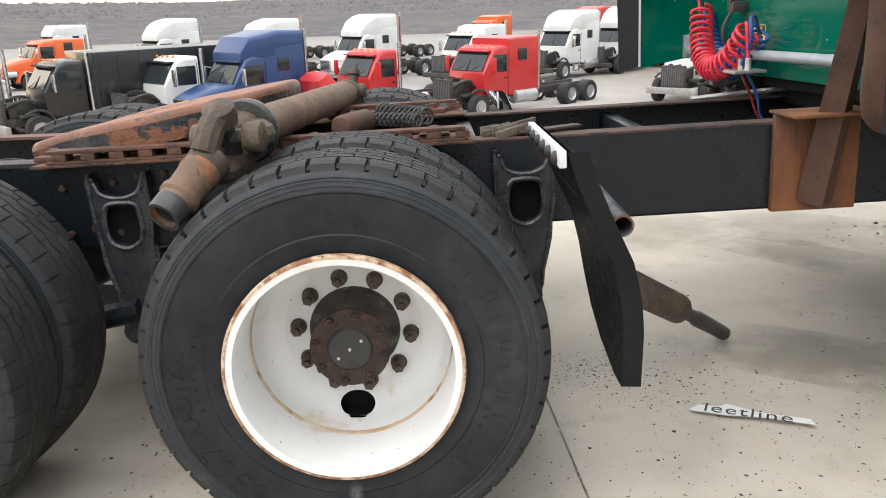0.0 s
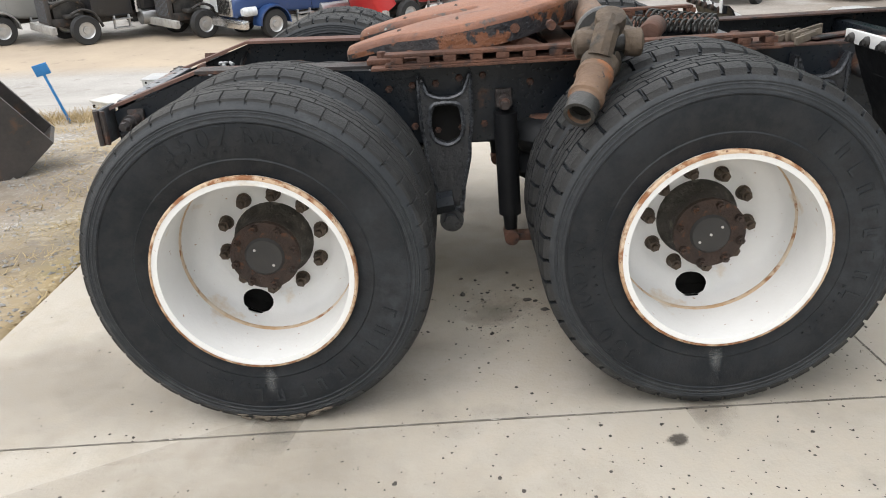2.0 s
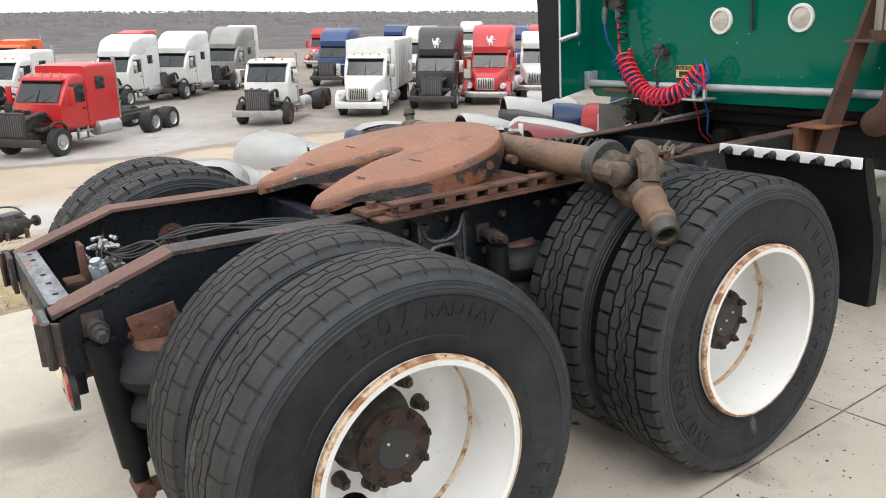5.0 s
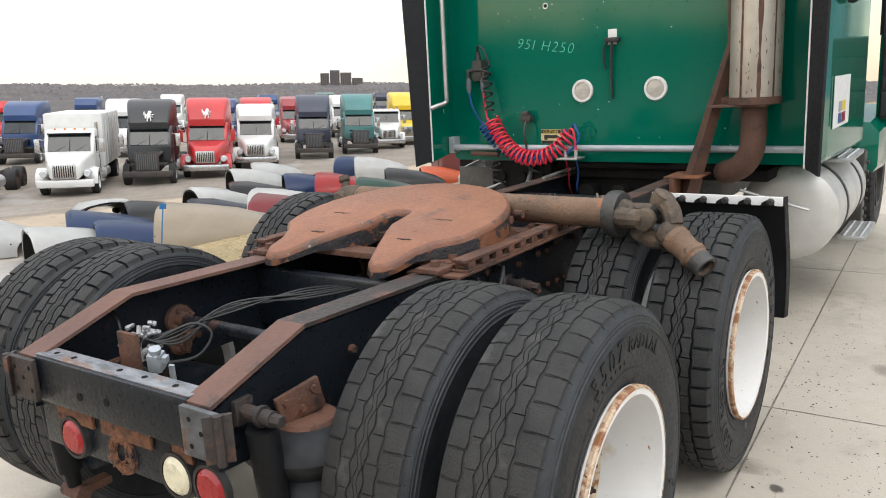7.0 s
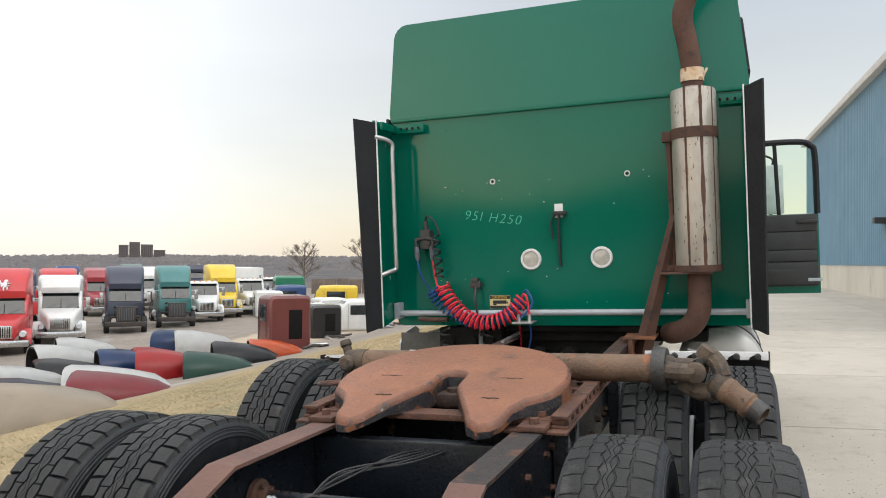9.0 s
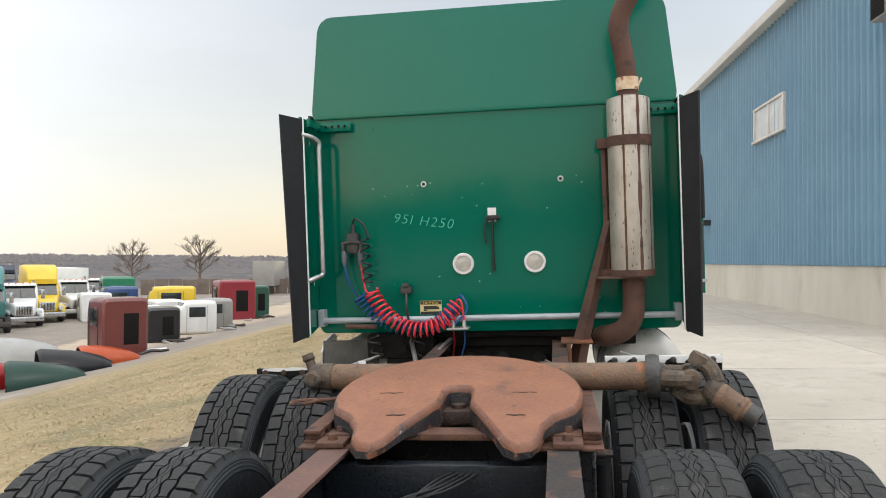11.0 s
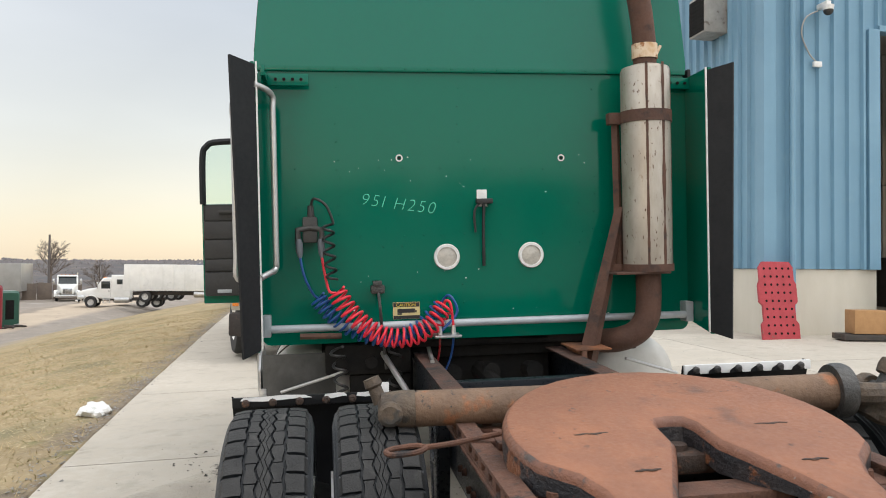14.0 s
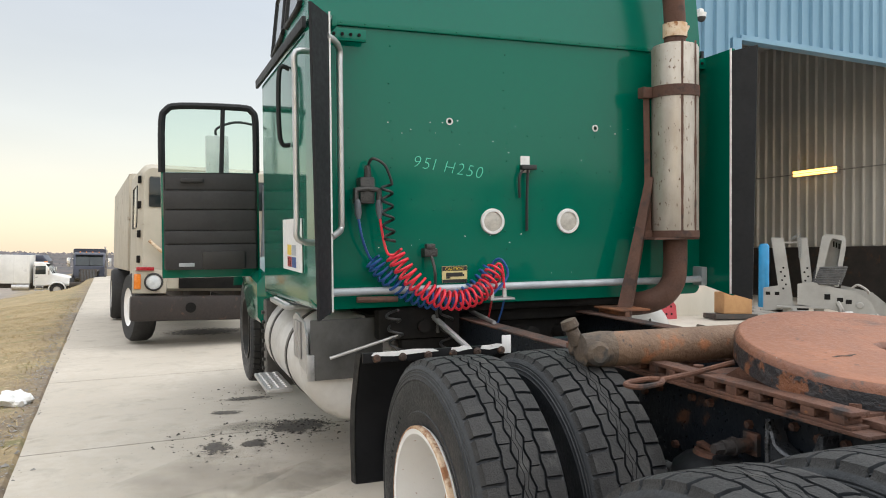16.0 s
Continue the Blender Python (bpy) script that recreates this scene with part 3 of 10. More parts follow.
g_stone = g_mix(g_math("MULTIPLY", g_step(g_x, 7.0, 15.0), 0.85), g_stone, g_mud)
g_dirt = g_mix(g_step(g_noise(0.3), 0.35, 0.65), (0.45, 0.365, 0.27), (0.37, 0.30, 0.225))
g_dirt = g_mix(g_step(g_noise(1.5), 0.60, 0.70), g_dirt, (0.24, 0.20, 0.16))
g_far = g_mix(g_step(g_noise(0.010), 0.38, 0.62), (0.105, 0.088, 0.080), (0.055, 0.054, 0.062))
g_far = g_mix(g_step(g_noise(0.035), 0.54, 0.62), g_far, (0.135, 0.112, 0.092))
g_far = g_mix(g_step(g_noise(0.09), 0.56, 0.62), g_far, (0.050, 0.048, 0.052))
g_col = g_mix(g_step(g_y, 12.5, 15.0), g_turf, g_stone)
g_low = g_math("MULTIPLY", g_step(g_x, 1.5, -1.0), g_step(g_math("ADD", g_sep.outputs["Y"], g_math("MULTIPLY", g_wave, 0.25)), 5.2, 6.2))
g_col = g_mix(g_low, g_col, g_stone)
g_col = g_mix(g_step(g_math("ADD", g_sep.outputs["Y"], g_math("MULTIPLY", g_wave, 0.4)), 18.9, 20.3), g_col, g_dirt)
g_edge = g_math("MULTIPLY", g_step(g_math("ADD", g_row, g_math("MULTIPLY", g_noise(3.0), -0.9)), 3.05, 2.55), g_step(g_sep.outputs["X"], -1.2, -0.9))
g_edge = g_math("MULTIPLY", g_edge, g_step(g_noise(0.8), 0.36, 0.56))
g_col = g_mix(g_edge, g_col, g_mix(g_step(g_noise(9.0, 4), 0.40, 0.60), (0.125, 0.095, 0.070), (0.21, 0.165, 0.115)))
g_col = g_mix(g_step(g_y, 25.0, 26.5), g_col, g_stone)
g_rut = g_math("MULTIPLY", g_step(g_math("ABSOLUTE", g_math("SUBTRACT", g_y, 25.6)), 0.7, 0.25), 0.6)
g_col = g_mix(g_rut, g_col, (0.15, 0.125, 0.105))
g_back = g_math("MULTIPLY", g_step(g_x, -1.2, -2.0), g_step(g_noise(0.55), 0.33, 0.45))
g_back = g_math("MULTIPLY", g_back, g_step(g_y, 7.0, 4.0))
g_rear = g_mix(g_step(g_noise(1.3), 0.42, 0.60), g_mix(g_step(g_noise(30, 3), 0.50, 0.64), (0.27, 0.245, 0.215), (0.46, 0.44, 0.41)), (0.235, 0.185, 0.13))
g_col = g_mix(g_back, g_col, g_rear)
g_col = g_mix(g_math("MULTIPLY", g_step(g_x, -1.25, -1.5), g_math("MULTIPLY", g_step(g_noise(1.1), 0.47, 0.6), g_step(g_y, 6.0, 5.0))), g_col, (0.19, 0.155, 0.115))
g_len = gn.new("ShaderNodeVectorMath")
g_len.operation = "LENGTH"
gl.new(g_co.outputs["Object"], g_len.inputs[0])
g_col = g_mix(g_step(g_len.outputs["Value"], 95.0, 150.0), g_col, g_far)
gl.new(g_col, g_bsdf.inputs["Base Color"])
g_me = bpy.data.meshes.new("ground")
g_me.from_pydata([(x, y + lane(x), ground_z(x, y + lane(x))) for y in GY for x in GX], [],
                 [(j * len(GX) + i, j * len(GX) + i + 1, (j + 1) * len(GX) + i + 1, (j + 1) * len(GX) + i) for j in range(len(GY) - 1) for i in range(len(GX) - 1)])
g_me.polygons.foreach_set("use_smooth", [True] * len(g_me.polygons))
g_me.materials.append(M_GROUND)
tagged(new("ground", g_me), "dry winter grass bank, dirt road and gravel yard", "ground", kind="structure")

# ---- the building: blue ribbed sheet on a concrete base, one open bay ----
BX, BY = 11.5, -6.78   # its near corner
TURN = radians(2.6)    # its long wall runs nearly along the truck
B = Matrix.Translation((BX, BY, 0)) @ Matrix.Rotation(TURN, 4, "Z")
# in the building's own coordinates the long wall lies on y = 0 for x > 0, the front on x = 0 for y < 0
BASE0, BASE1, EAVE, LONG = 0.0, 1.56, 8.3, 35.0
DOOR_A, DOOR_B, DOOR_T = -2.25, -8.6, 5.95


def ribbed(bm, p, q, z0, z1, out, pitch=0.305, proud=0.065):
    """Ribbed sheet from p to q (x, y), its ribs standing out along out."""
    p, q, out = Vector((*p, 0)), Vector((*q, 0)), Vector((*out, 0))
    d = (q - p).normalized()
    length, s, line = (q - p).length, 0.0, []
    while s < length:
        for t, h in ((0.0, 0), (0.42 * pitch, 0), (0.50 * pitch, 1), (0.64 * pitch, 1), (0.72 * pitch, 0)):
            if s + t < length:
                line.append(p + d * (s + t) + out * (proud * h))
        s += pitch
    line.append(q)
    lo = [bm.verts.new((v.x, v.y, z0)) for v in line]
    hi = [bm.verts.new((v.x, v.y, z1)) for v in line]
    for k in range(len(line) - 1):
        bm.faces.new((lo[k], lo[k + 1], hi[k + 1], hi[k]))


def structure(name, bm, material, label, category, m=B, smooth=0):
    ob = part(name, bm, material, None, label, m, smooth)
    return tagged(ob, label, category, kind="structure")


bm = bmesh.new()
box(bm, (0, -0.25, -0.6), (LONG, 0, BASE1), 0.01)
structure("wall_base_long", bm, M_CONCWALL, "pale cast concrete base wall of the building", "wall")
bm = bmesh.new()
box(bm, (0, DOOR_A, -0.6), (0.25, -0.252, BASE1), 0.01)
structure("wall_base_front", bm, M_CONCWALL, "pale concrete base beside the open bay", "wall")
bm = bmesh.new()
ribbed(bm, (0, 0.02), (LONG, 0.02), BASE1 + 0.004, EAVE, (0, 1))
box(bm, (0.03, -0.12, BASE1 + 0.004), (LONG, 0.018, EAVE))
wall_long = structure("wall_long", bm, M_BLUEWALL, "long blue ribbed steel wall", "wall")
bm = bmesh.new()
ribbed(bm, (-0.02, 0.06), (-0.02, DOOR_A), BASE1 + 0.004, EAVE, (-1, 0))
ribbed(bm, (-0.02, DOOR_A), (-0.02, -22), DOOR_T, EAVE, (-1, 0))
ribbed(bm, (-0.02, DOOR_B), (-0.02, -22), 0.1, DOOR_T, (-1, 0))
box(bm, (-0.018, DOOR_A + 0.002, BASE1 + 0.004), (0.1, -0.13, EAVE))
box(bm, (-0.018, DOOR_B, DOOR_T + 0.002), (0.1, DOOR_A, EAVE))
box(bm, (-0.018, -22, 0), (0.1, DOOR_B - 0.002, EAVE))
structure("wall_front", bm, M_BLUEWALL, "blue ribbed steel front wall round an open bay", "wall")
bm = bmesh.new()
box(bm, (-0.09, -0.14, BASE1 + 0.01), (-0.062, 0.1, EAVE), 0.006)
box(bm, (-0.085, 0.062, BASE1 + 0.01), (0.16, 0.098, EAVE), 0.006)
box(bm, (-0.10, DOOR_A - 0.012, BASE1), (0.14, DOOR_A + 0.22, DOOR_T + 0.02), 0.006)
box(bm, (-0.10, DOOR_B, DOOR_T - 0.012), (0.14, DOOR_A, DOOR_T + 0.10), 0.006)
structure("trim", bm, M_BLUEWALL, "folded blue corner and door trim", "trim")
bm = bmesh.new()
cyl(bm, (-0.16, -0.42, 0.4), (-0.16, -0.42, EAVE), 0.05, n=10)
structure("downpipe", bm, M_BLUEWALL, "blue steel downpipe on the front wall", "downpipe")
bm = bmesh.new()
box(bm, (-0.3, 0.0, EAVE), (LONG + 0.3, 0.34, EAVE + 0.22), 0.03)
structure("roof_trim", bm, M_TRIM, "pale gutter along the eaves", "trim")
bm = bmesh.new()
for poly in (((-0.3, 0.3, EAVE + 0.2), (LONG + 0.3, 0.3, EAVE + 0.2), (LONG + 0.3, -22, EAVE + 2.4), (-0.3, -22, EAVE + 2.4)),):
    a = [bm.verts.new(p) for p in poly]
    b = [bm.verts.new((p[0], p[1], p[2] + 0.1)) for p in poly]
    skin(bm, [a, b])
structure("roof", bm, M_TRIM, "pale shallow steel roof", "roof")
bm = bmesh.new()
box(bm, (0.26, -22, 0.18), (LONG, -0.26, 0.30))
structure("floor", bm, M_CONCWALL, "concrete floor inside the bay", "floor")
bm = bmesh.new()
ribbed(bm, (0.15, -9.0), (16, -9.0), 1.95, 7.98, (0, 1))
box(bm, (0.12, -9.12, 0.25), (16, -9.01, 7.98))
structure("wall_inner", bm, M_GREYWALL, "grey ribbed lining of the bay", "wall")
bm = bmesh.new()
box(bm, (0.15, -9.0, 0.25), (16, -8.93, 1.93), 0.01)
structure("wall_kerb", bm, M_BUCKET, "dark lower panel of the bay's lining", "wall")
bm = bmesh.new()
box(bm, (16.02, -9.2, 0.25), (16.2, -0.26, 8.2))
structure("wall_back", bm, M_GREYWALL, "grey back wall of the bay", "wall")
bm = bmesh.new()
box(bm, (0.12, -22, 8.0), (16.2, -0.26, 8.12))
structure("ceiling", bm, M_GREYWALL, "grey ceiling of the bay", "ceiling")
# the strip lamp in the bay
lamp = thing("strip_lamp", B @ pose(3.9, -8.86, 4.05, 0, 0, 180), "glowing amber strip lamp on the bay's lining", "lamp")
bm = bmesh.new()
box(bm, (-0.75, 0.0, -0.09), (0.75, 0.1, 0.09), 0.01)
part("housing", bm, M_MACHINE, lamp)
for zz in (-0.045, 0.045):
    bm = bmesh.new()
    cyl(bm, (-0.72, -0.02, zz), (0.72, -0.02, zz), 0.035, n=10)
    part("tube", bm, M_LAMP, lamp, "glowing amber tube")
bm = bmesh.new()
pipe(bm, curve([(0.3, -8.9, 4.0), (2.2, -8.9, 4.03), (12, -8.9, 4.1)], 4), 0.02, 6)
structure("conduit", bm, M_MACHINE, "grey conduit along the lining", "conduit")
# its window
win = thing("window_1", B @ pose(9.25, 0.03, 5.68) @ Matrix.Diagonal((1.42, 1, 0.80, 1)), "sliding window with pale blinds in the blue wall", "window", kind="structure")
bm = bmesh.new()
for a, b in (((-0.95, 0, -0.62), (-0.86, 0.09, 0.62)), ((0.86, 0, -0.62), (0.95, 0.09, 0.62)), ((-0.95, 0, 0.54), (0.95, 0.10, 0.63)),
             ((-1.0, 0, -0.66), (1.0, 0.12, -0.57)), ((-0.05, 0, -0.6), (0.05, 0.08, 0.6))):
    box(bm, a, b, 0.008)
part("frame", bm, M_TRIM, win)
for s in (-1, 1):
    bm = bmesh.new()
    box(bm, (-0.405 + 0.455 * s, 0.02, -0.57), (0.405 + 0.455 * s, 0.055, 0.54))
    part("pane", bm, M_PANE, win)
bm = bmesh.new()
box(bm, (16.0, 0.05, 3.0), (16.35, 0.45, 3.2), 0.02)
wl_ob = structure("wall_lamp", bm, M_CAP, "small dark lamp on the blue wall", "lamp")
# the box on the wall and the watch camera
unit = thing("air_conditioner", B @ pose(1.45, 0.04, 6.50), "grey wall air conditioner with a dark louvred face", "air conditioner")
bm = bmesh.new()
box(bm, (-0.30, 0, -0.38), (0.30, 0.5, 0.38), 0.03)
part("case", bm, M_MACHINE, unit)
bm = bmesh.new()
for k in range(9):
    box(bm, (-0.27, 0.501, -0.345 + 0.075 * k), (0.27, 0.512, -0.278 + 0.075 * k))
part("louvre", bm, M_DARK, unit)
watch = thing("watch_camera", B @ pose(-0.06, -1.02, 6.22), "white dome watch camera with a cable loop", "camera")
bm = bmesh.new()
box(bm, (-0.28, -0.05, 0.02), (0, 0.05, 0.12), 0.02)
cyl(bm, (-0.26, 0, 0.03), (-0.26, 0, -0.05), 0.10, 0.09, 14)
part("bracket", bm, M_PAPER, watch)
bm = bmesh.new()
bmesh.ops.create_uvsphere(bm, u_segments=14, v_segments=8, radius=0.085, matrix=Matrix.Translation((-0.26, 0, -0.06)))
part("dome", bm, M_CAP, watch)
bm = bmesh.new()
pipe(bm, curve([(-0.05, 0.05, 0.0), (-0.05, 0.3, -0.15), (-0.05, 0.38, -0.45), (-0.05, 0.22, -0.8), (-0.05, 0.05, -0.95)], 6), 0.014, 6)
part("cable", bm, M_MACHINE, watch)
bm = bmesh.new()
box(bm, (-0.07, -0.02, -1.02), (-0.01, 0.14, -0.92), 0.01)
part("junction_box", bm, M_PAPER, watch)


# ---- the parked truck ----
M_RUSTLINE = mat("rust_weep", (0.50, 0.31, 0.16), (0.70, 0.60, 0.47), 12, 0.7, stain=(0.30, 0.13, 0.05), sscale=20, amount=0.55)
M_CAST = mat("worn_black_casting", (0.018, 0.020, 0.024), (0.032, 0.034, 0.038), 8, 0.32, bump=0.4, bscale=50, stain=(0.075, 0.045, 0.033), sscale=9, amount=0.62, spec=0.5)
M_SCUFF = mat("scuffed_grey_steel", (0.055, 0.062, 0.074), (0.25, 0.26, 0.28), 9, 0.45, 0.1, stain=(0.17, 0.085, 0.055), sscale=6, amount=0.53, soft=0.1, stretch=(3, 1, 1), speck=(0.03, 0.03, 0.035), kscale=30, kamount=0.66)
M_GREYDARK = mat("scraped_dark_grey", (0.13, 0.14, 0.15), (0.045, 0.046, 0.05), 12, 0.5, 0.2, stain=(0.12, 0.058, 0.034), sscale=10, amount=0.55)
truck = thing("semi_truck", LEAN.copy(), "worn green semi tractor with a bare rusty chassis on concrete", "truck")
R_TYRE = 0.522


def tyre_mesh(deep, crown, us):
    """A lugged drive tyre about the y axis, with its sidewall rings and raised tread blocks: deep cuts, crown the wear of its shoulders, us the cuts' places in a pitch."""
    bm = bmesh.new()
    side = [(0.286, -0.098), (0.296, -0.122), (0.318, -0.128), (0.345, -0.136), (0.349, -0.133), (0.385, -0.1405), (0.43, -0.1425), (0.447, -0.1405), (0.450, -0.1428),
            (0.453, -0.1428), (0.456, -0.1398), (0.462, -0.1388), (0.464, -0.1402), (0.4665, -0.1400), (0.4685, -0.1365), (0.475, -0.1352), (0.4768, -0.1368), (0.479, -0.1362), (0.481, -0.1336), (0.486, -0.135), (0.491, -0.1335), (0.500, -0.1265), (0.510, -0.120)]
    pitches = 46
    # rows across the tread: place, how far they swing to and fro, sunk or not, and which cross cuts they carry
    half = [(0.1175, 0.0, 0, "W"), (0.090, 0.0, 0, "W"), (0.0640, 0.4, 0, "A"), (0.0632, 0.4, 1, "A"), (0.0552, 0.4, 1, "B"), (0.0544, 0.4, 0, "B"), (0.0240, -0.8, 0, "B"), (0.0232, -0.8, 1, "B"),
            (0.0172, -0.8, 1, ""), (0.0164, -0.8, 0, ""), (0.0072, 0.8, 0, ""), (0.0068, 0.8, 1, ""), (0.0054, 0.8, 1, ""), (0.0050, 0.8, 0, "")]
    rows = [(-y, w, d, cut) for y, w, d, cut in half] + [(y, w, d, cut) for y, w, d, cut in reversed(half)]
    cols = [(k + u) / pitches * math.tau for k in range(pitches) for u in us]
    swing = [0.0075 * (abs(((u + 0.15) % 1.0) * 2 - 1) * 2 - 1) for u in us]

    def flank(r, y, sign):
        out = []
        for n, t in enumerate(cols):
            wide = r > 0.505 and n % len(us) in (1, 2, 3, 4)
            rr, yy = (r - 0.75 * deep, y + 0.6 * deep) if wide else (r, y)
            rr = rr - crown * smoothstep(0.470, 0.510, r)
            out.append(bm.verts.new((rr * math.sin(t), sign * yy, rr * math.cos(t))))
        return out

    rings = [flank(r, y, 1) for r, y in side]
    for y, w, sunk, cut in rows:
        line = []
        for n, t in enumerate(cols):
            u = n % len(us)
            low = sunk or (cut == "W" and u in (1, 2, 3, 4)) or (cut == "A" and u in (1, 2)) or (cut == "B" and u in (8, 9))
            edge = (0.0045 if abs(y) > 0.11 else 0.0) + crown * (abs(y) / 0.118) ** 3
            r = R_TYRE - edge - (deep if low else 0.0)
            line.append(bm.verts.new((r * math.sin(t), y + w * swing[u], r * math.cos(t))))
        rings.append(line)
    rings += [flank(r, y, -1) for r, y in reversed(side)]
    skin(bm, rings, caps=False)
    return bm


def sidewall_bars(bm, r0, a0, a1, count, size, y):
    """Raised bars in a ring on a sidewall, where its worn moulded marks stand."""
    for k in range(count):
        a = radians(a0 + (a1 - a0) * (k + 0.5) / count)
        m = Matrix.Rotation(-a, 4, "Y") @ Matrix.Translation((0, y, r0))
        box(bm, (-size * 0.20, -0.0018, -size * 0.4), (-size * 0.08, 0.0018, size * 0.4), 0, m)
        box(bm, (-size * 0.08, -0.0017, size * (0.27 if k % 3 else -0.4)), (size * 0.22, 0.0017, size * (0.4 if k % 3 else -0.27)), 0, m)
        if k % 2:
            box(bm, (size * 0.12, -0.0016, -size * 0.38), (size * 0.22, 0.0016, size * 0.25), 0, m)


def rim_mesh():
    """A deep dished steel wheel, open to -y: barrel, dish and a hand hole below."""
    bm = bmesh.new()
    lathe(bm, [(0.276, -0.150), (0.292, -0.152), (0.300, -0.146), (0.300, -0.128), (0.287, -0.118), (0.287, 0.14), (0.276, 0.14), (0.272, -0.03), (0.276, -0.110), (0.276, -0.150)], 64)
    n, rows = 72, []
    prof = [(0.274, 0.040), (0.269, 0.078), (0.260, 0.102), (0.250, 0.114), (0.240, 0.120), (0.230, 0.124), (0.220, 0.127), (0.210, 0.130), (0.200, 0.132), (0.190, 0.135), (0.180, 0.140), (0.150, 0.140), (0.108, 0.140)]
    for r, y in prof:
        rows.append([bm.verts.new((r * math.sin(k * math.tau / n), y, r * math.cos(k * math.tau / n))) for k in range(n)])
    hole = Vector((0, 0, -0.222))
    for a, b in zip(rows, rows[1:]):
        for k in range(n):
            q = (a[k], a[(k + 1) % n], b[(k + 1) % n], b[k])
            c = sum((v.co for v in q), Vector()) / 4
            if ((c.x - hole.x) / 0.050) ** 2 + ((c.z - hole.z) / 0.037) ** 2 > 1:
                bm.faces.new(q)
    for v in bm.verts:
        if v.is_boundary and v.co.z < -0.17 and abs(v.co.x) < 0.08 and v.co.y > 0.05:
            d = math.hypot(v.co.x / 0.050, (v.co.z - hole.z) / 0.037)
            v.co.x, v.co.z = v.co.x / d, hole.z + (v.co.z - hole.z) / d
    bmesh.ops.delete(bm, geom=[v for v in bm.verts if not v.link_faces], context="VERTS")
    return bm


def hub_mesh():
    bm = bmesh.new()
    lathe(bm, [(0.090, 0.030), (0.097, 0.026), (0.108, 0.022), (0.108, 0.004), (0.090, 0.0), (0.0001, 0.0)], 32)
    for k in range(8):
        a = k * math.tau / 8 + 0.2
        c = Vector((0.093 * math.sin(a), 0, 0.093 * math.cos(a)))
        cyl(bm, c + Vector((0, 0.006, 0)), c + Vector((0, -0.016, 0)), 0.0135, 0.012, 6)
        cyl(bm, c + Vector((0, -0.016, 0)), c + Vector((0, -0.026, 0)), 0.007, 0.006, 6)
    return bm


def nut_mesh():
    bm = bmesh.new()
    cyl(bm, (0, 0.140, 0), (0, 0.132, 0), 0.024, 0.023, 14)
    cyl(bm, (0, 0.132, 0), (0, 0.100, 0), 0.0205, 0.018, 6)
    cyl(bm, (0, 0.100, 0), (0, 0.088, 0), 0.011, 0.009, 8)
    return bm


STORE = new("wheel_patterns")


def pattern(bm, material, name):
    ob = part(name, bm, material, STORE)
    me = ob.data
    bpy.data.objects.remove(ob)
    return me


ME_TYRE = pattern(tyre_mesh(0.012, 0.003, [0.0, 0.022, 0.060, 0.100, 0.145, 0.170, 0.34, 0.5, 0.51, 0.550, 0.560, 0.8]), M_TREAD, "tyre")
ME_WORN = pattern(tyre_mesh(0.0045, 0.008, [0.0, 0.020, 0.045, 0.070, 0.090, 0.110, 0.34, 0.5, 0.51, 0.540, 0.550, 0.8]), M_TREAD, "tyre")
bm = bmesh.new()
for s in (-1, 1):
    y = -0.1425 * s
    sidewall_bars(bm, 0.405, -108, -22, 9, 0.056, y)
    sidewall_bars(bm, 0.375, 80, 120, 9, 0.014, -0.139 * s)
    sidewall_bars(bm, 0.375, 230, 262, 8, 0.014, -0.139 * s)
ME_MARK = pattern(bm, M_TYRE, "moulded_mark")
bm = bmesh.new()
lathe(bm, [(0.128, 0.1395), (0.126, 0.132), (0.112, 0.120), (0.100, 0.092), (0.094, 0.05), (0.094, 0.029)], 32)
ME_BARREL = pattern(bm, mat("mottled_hub_grease", (0.085, 0.078, 0.066), (0.030, 0.027, 0.024), 16, 0.5, 0.3, bump=0.6, bscale=70, stain=(0.16, 0.145, 0.12), sscale=22, amount=0.56), "hub_barrel")
ME_RIM, ME_HUB, ME_NUT = pattern(rim_mesh(), M_RIM, "wheel"), pattern(hub_mesh(), M_HUB, "hub"), pattern(nut_mesh(), M_NUT, "lug_nut")
bm = bmesh.new()
lathe(bm, [(0.2925, -0.1532), (0.2985, -0.1525), (0.3022, -0.1475), (0.3018, -0.135)], 64)
ME_LIP = pattern(bm, M_RIMEDGE, "rim_lip")
bm = bmesh.new()
lathe(bm, [(0.2735, 0.036), (0.2715, 0.040), (0.2705, 0.052), (0.2725, 0.056)], 64)
ME_RUSTLINE = pattern(bm, M_RUSTLINE, "rust_line")
bm = bmesh.new()
cyl(bm, (0, 0.0, 0), (0, -0.008, 0), 0.062, 0.055, 24)
ME_CAP = pattern(bm, M_CAP, "hub_cap")
bm = bmesh.new()
cyl(bm, (0, -0.0075, 0), (0, -0.0105, 0), 0.0042, n=10)
ME_DOTS = pattern(bm, M_DOT, "paint_dot")
bm = bmesh.new()
lathe(bm, [(0.276, -0.150), (0.300, -0.150), (0.300, -0.12), (0.287, -0.11), (0.287, 0.12), (0.300, 0.14), (0.276, 0.14), (0.27, 0.0), (0.276, -0.150)], 48)
lathe(bm, [(0.19, -0.185), (0.185, -0.175), (0.10, -0.175), (0.10, -0.185), (0.19, -0.185)], 48)
ME_RIMIN = pattern(bm, M_RIM, "inner_wheel")
# Near-black sheet added behind the dish, in place of the hand hole's shade.
bm = bmesh.new()
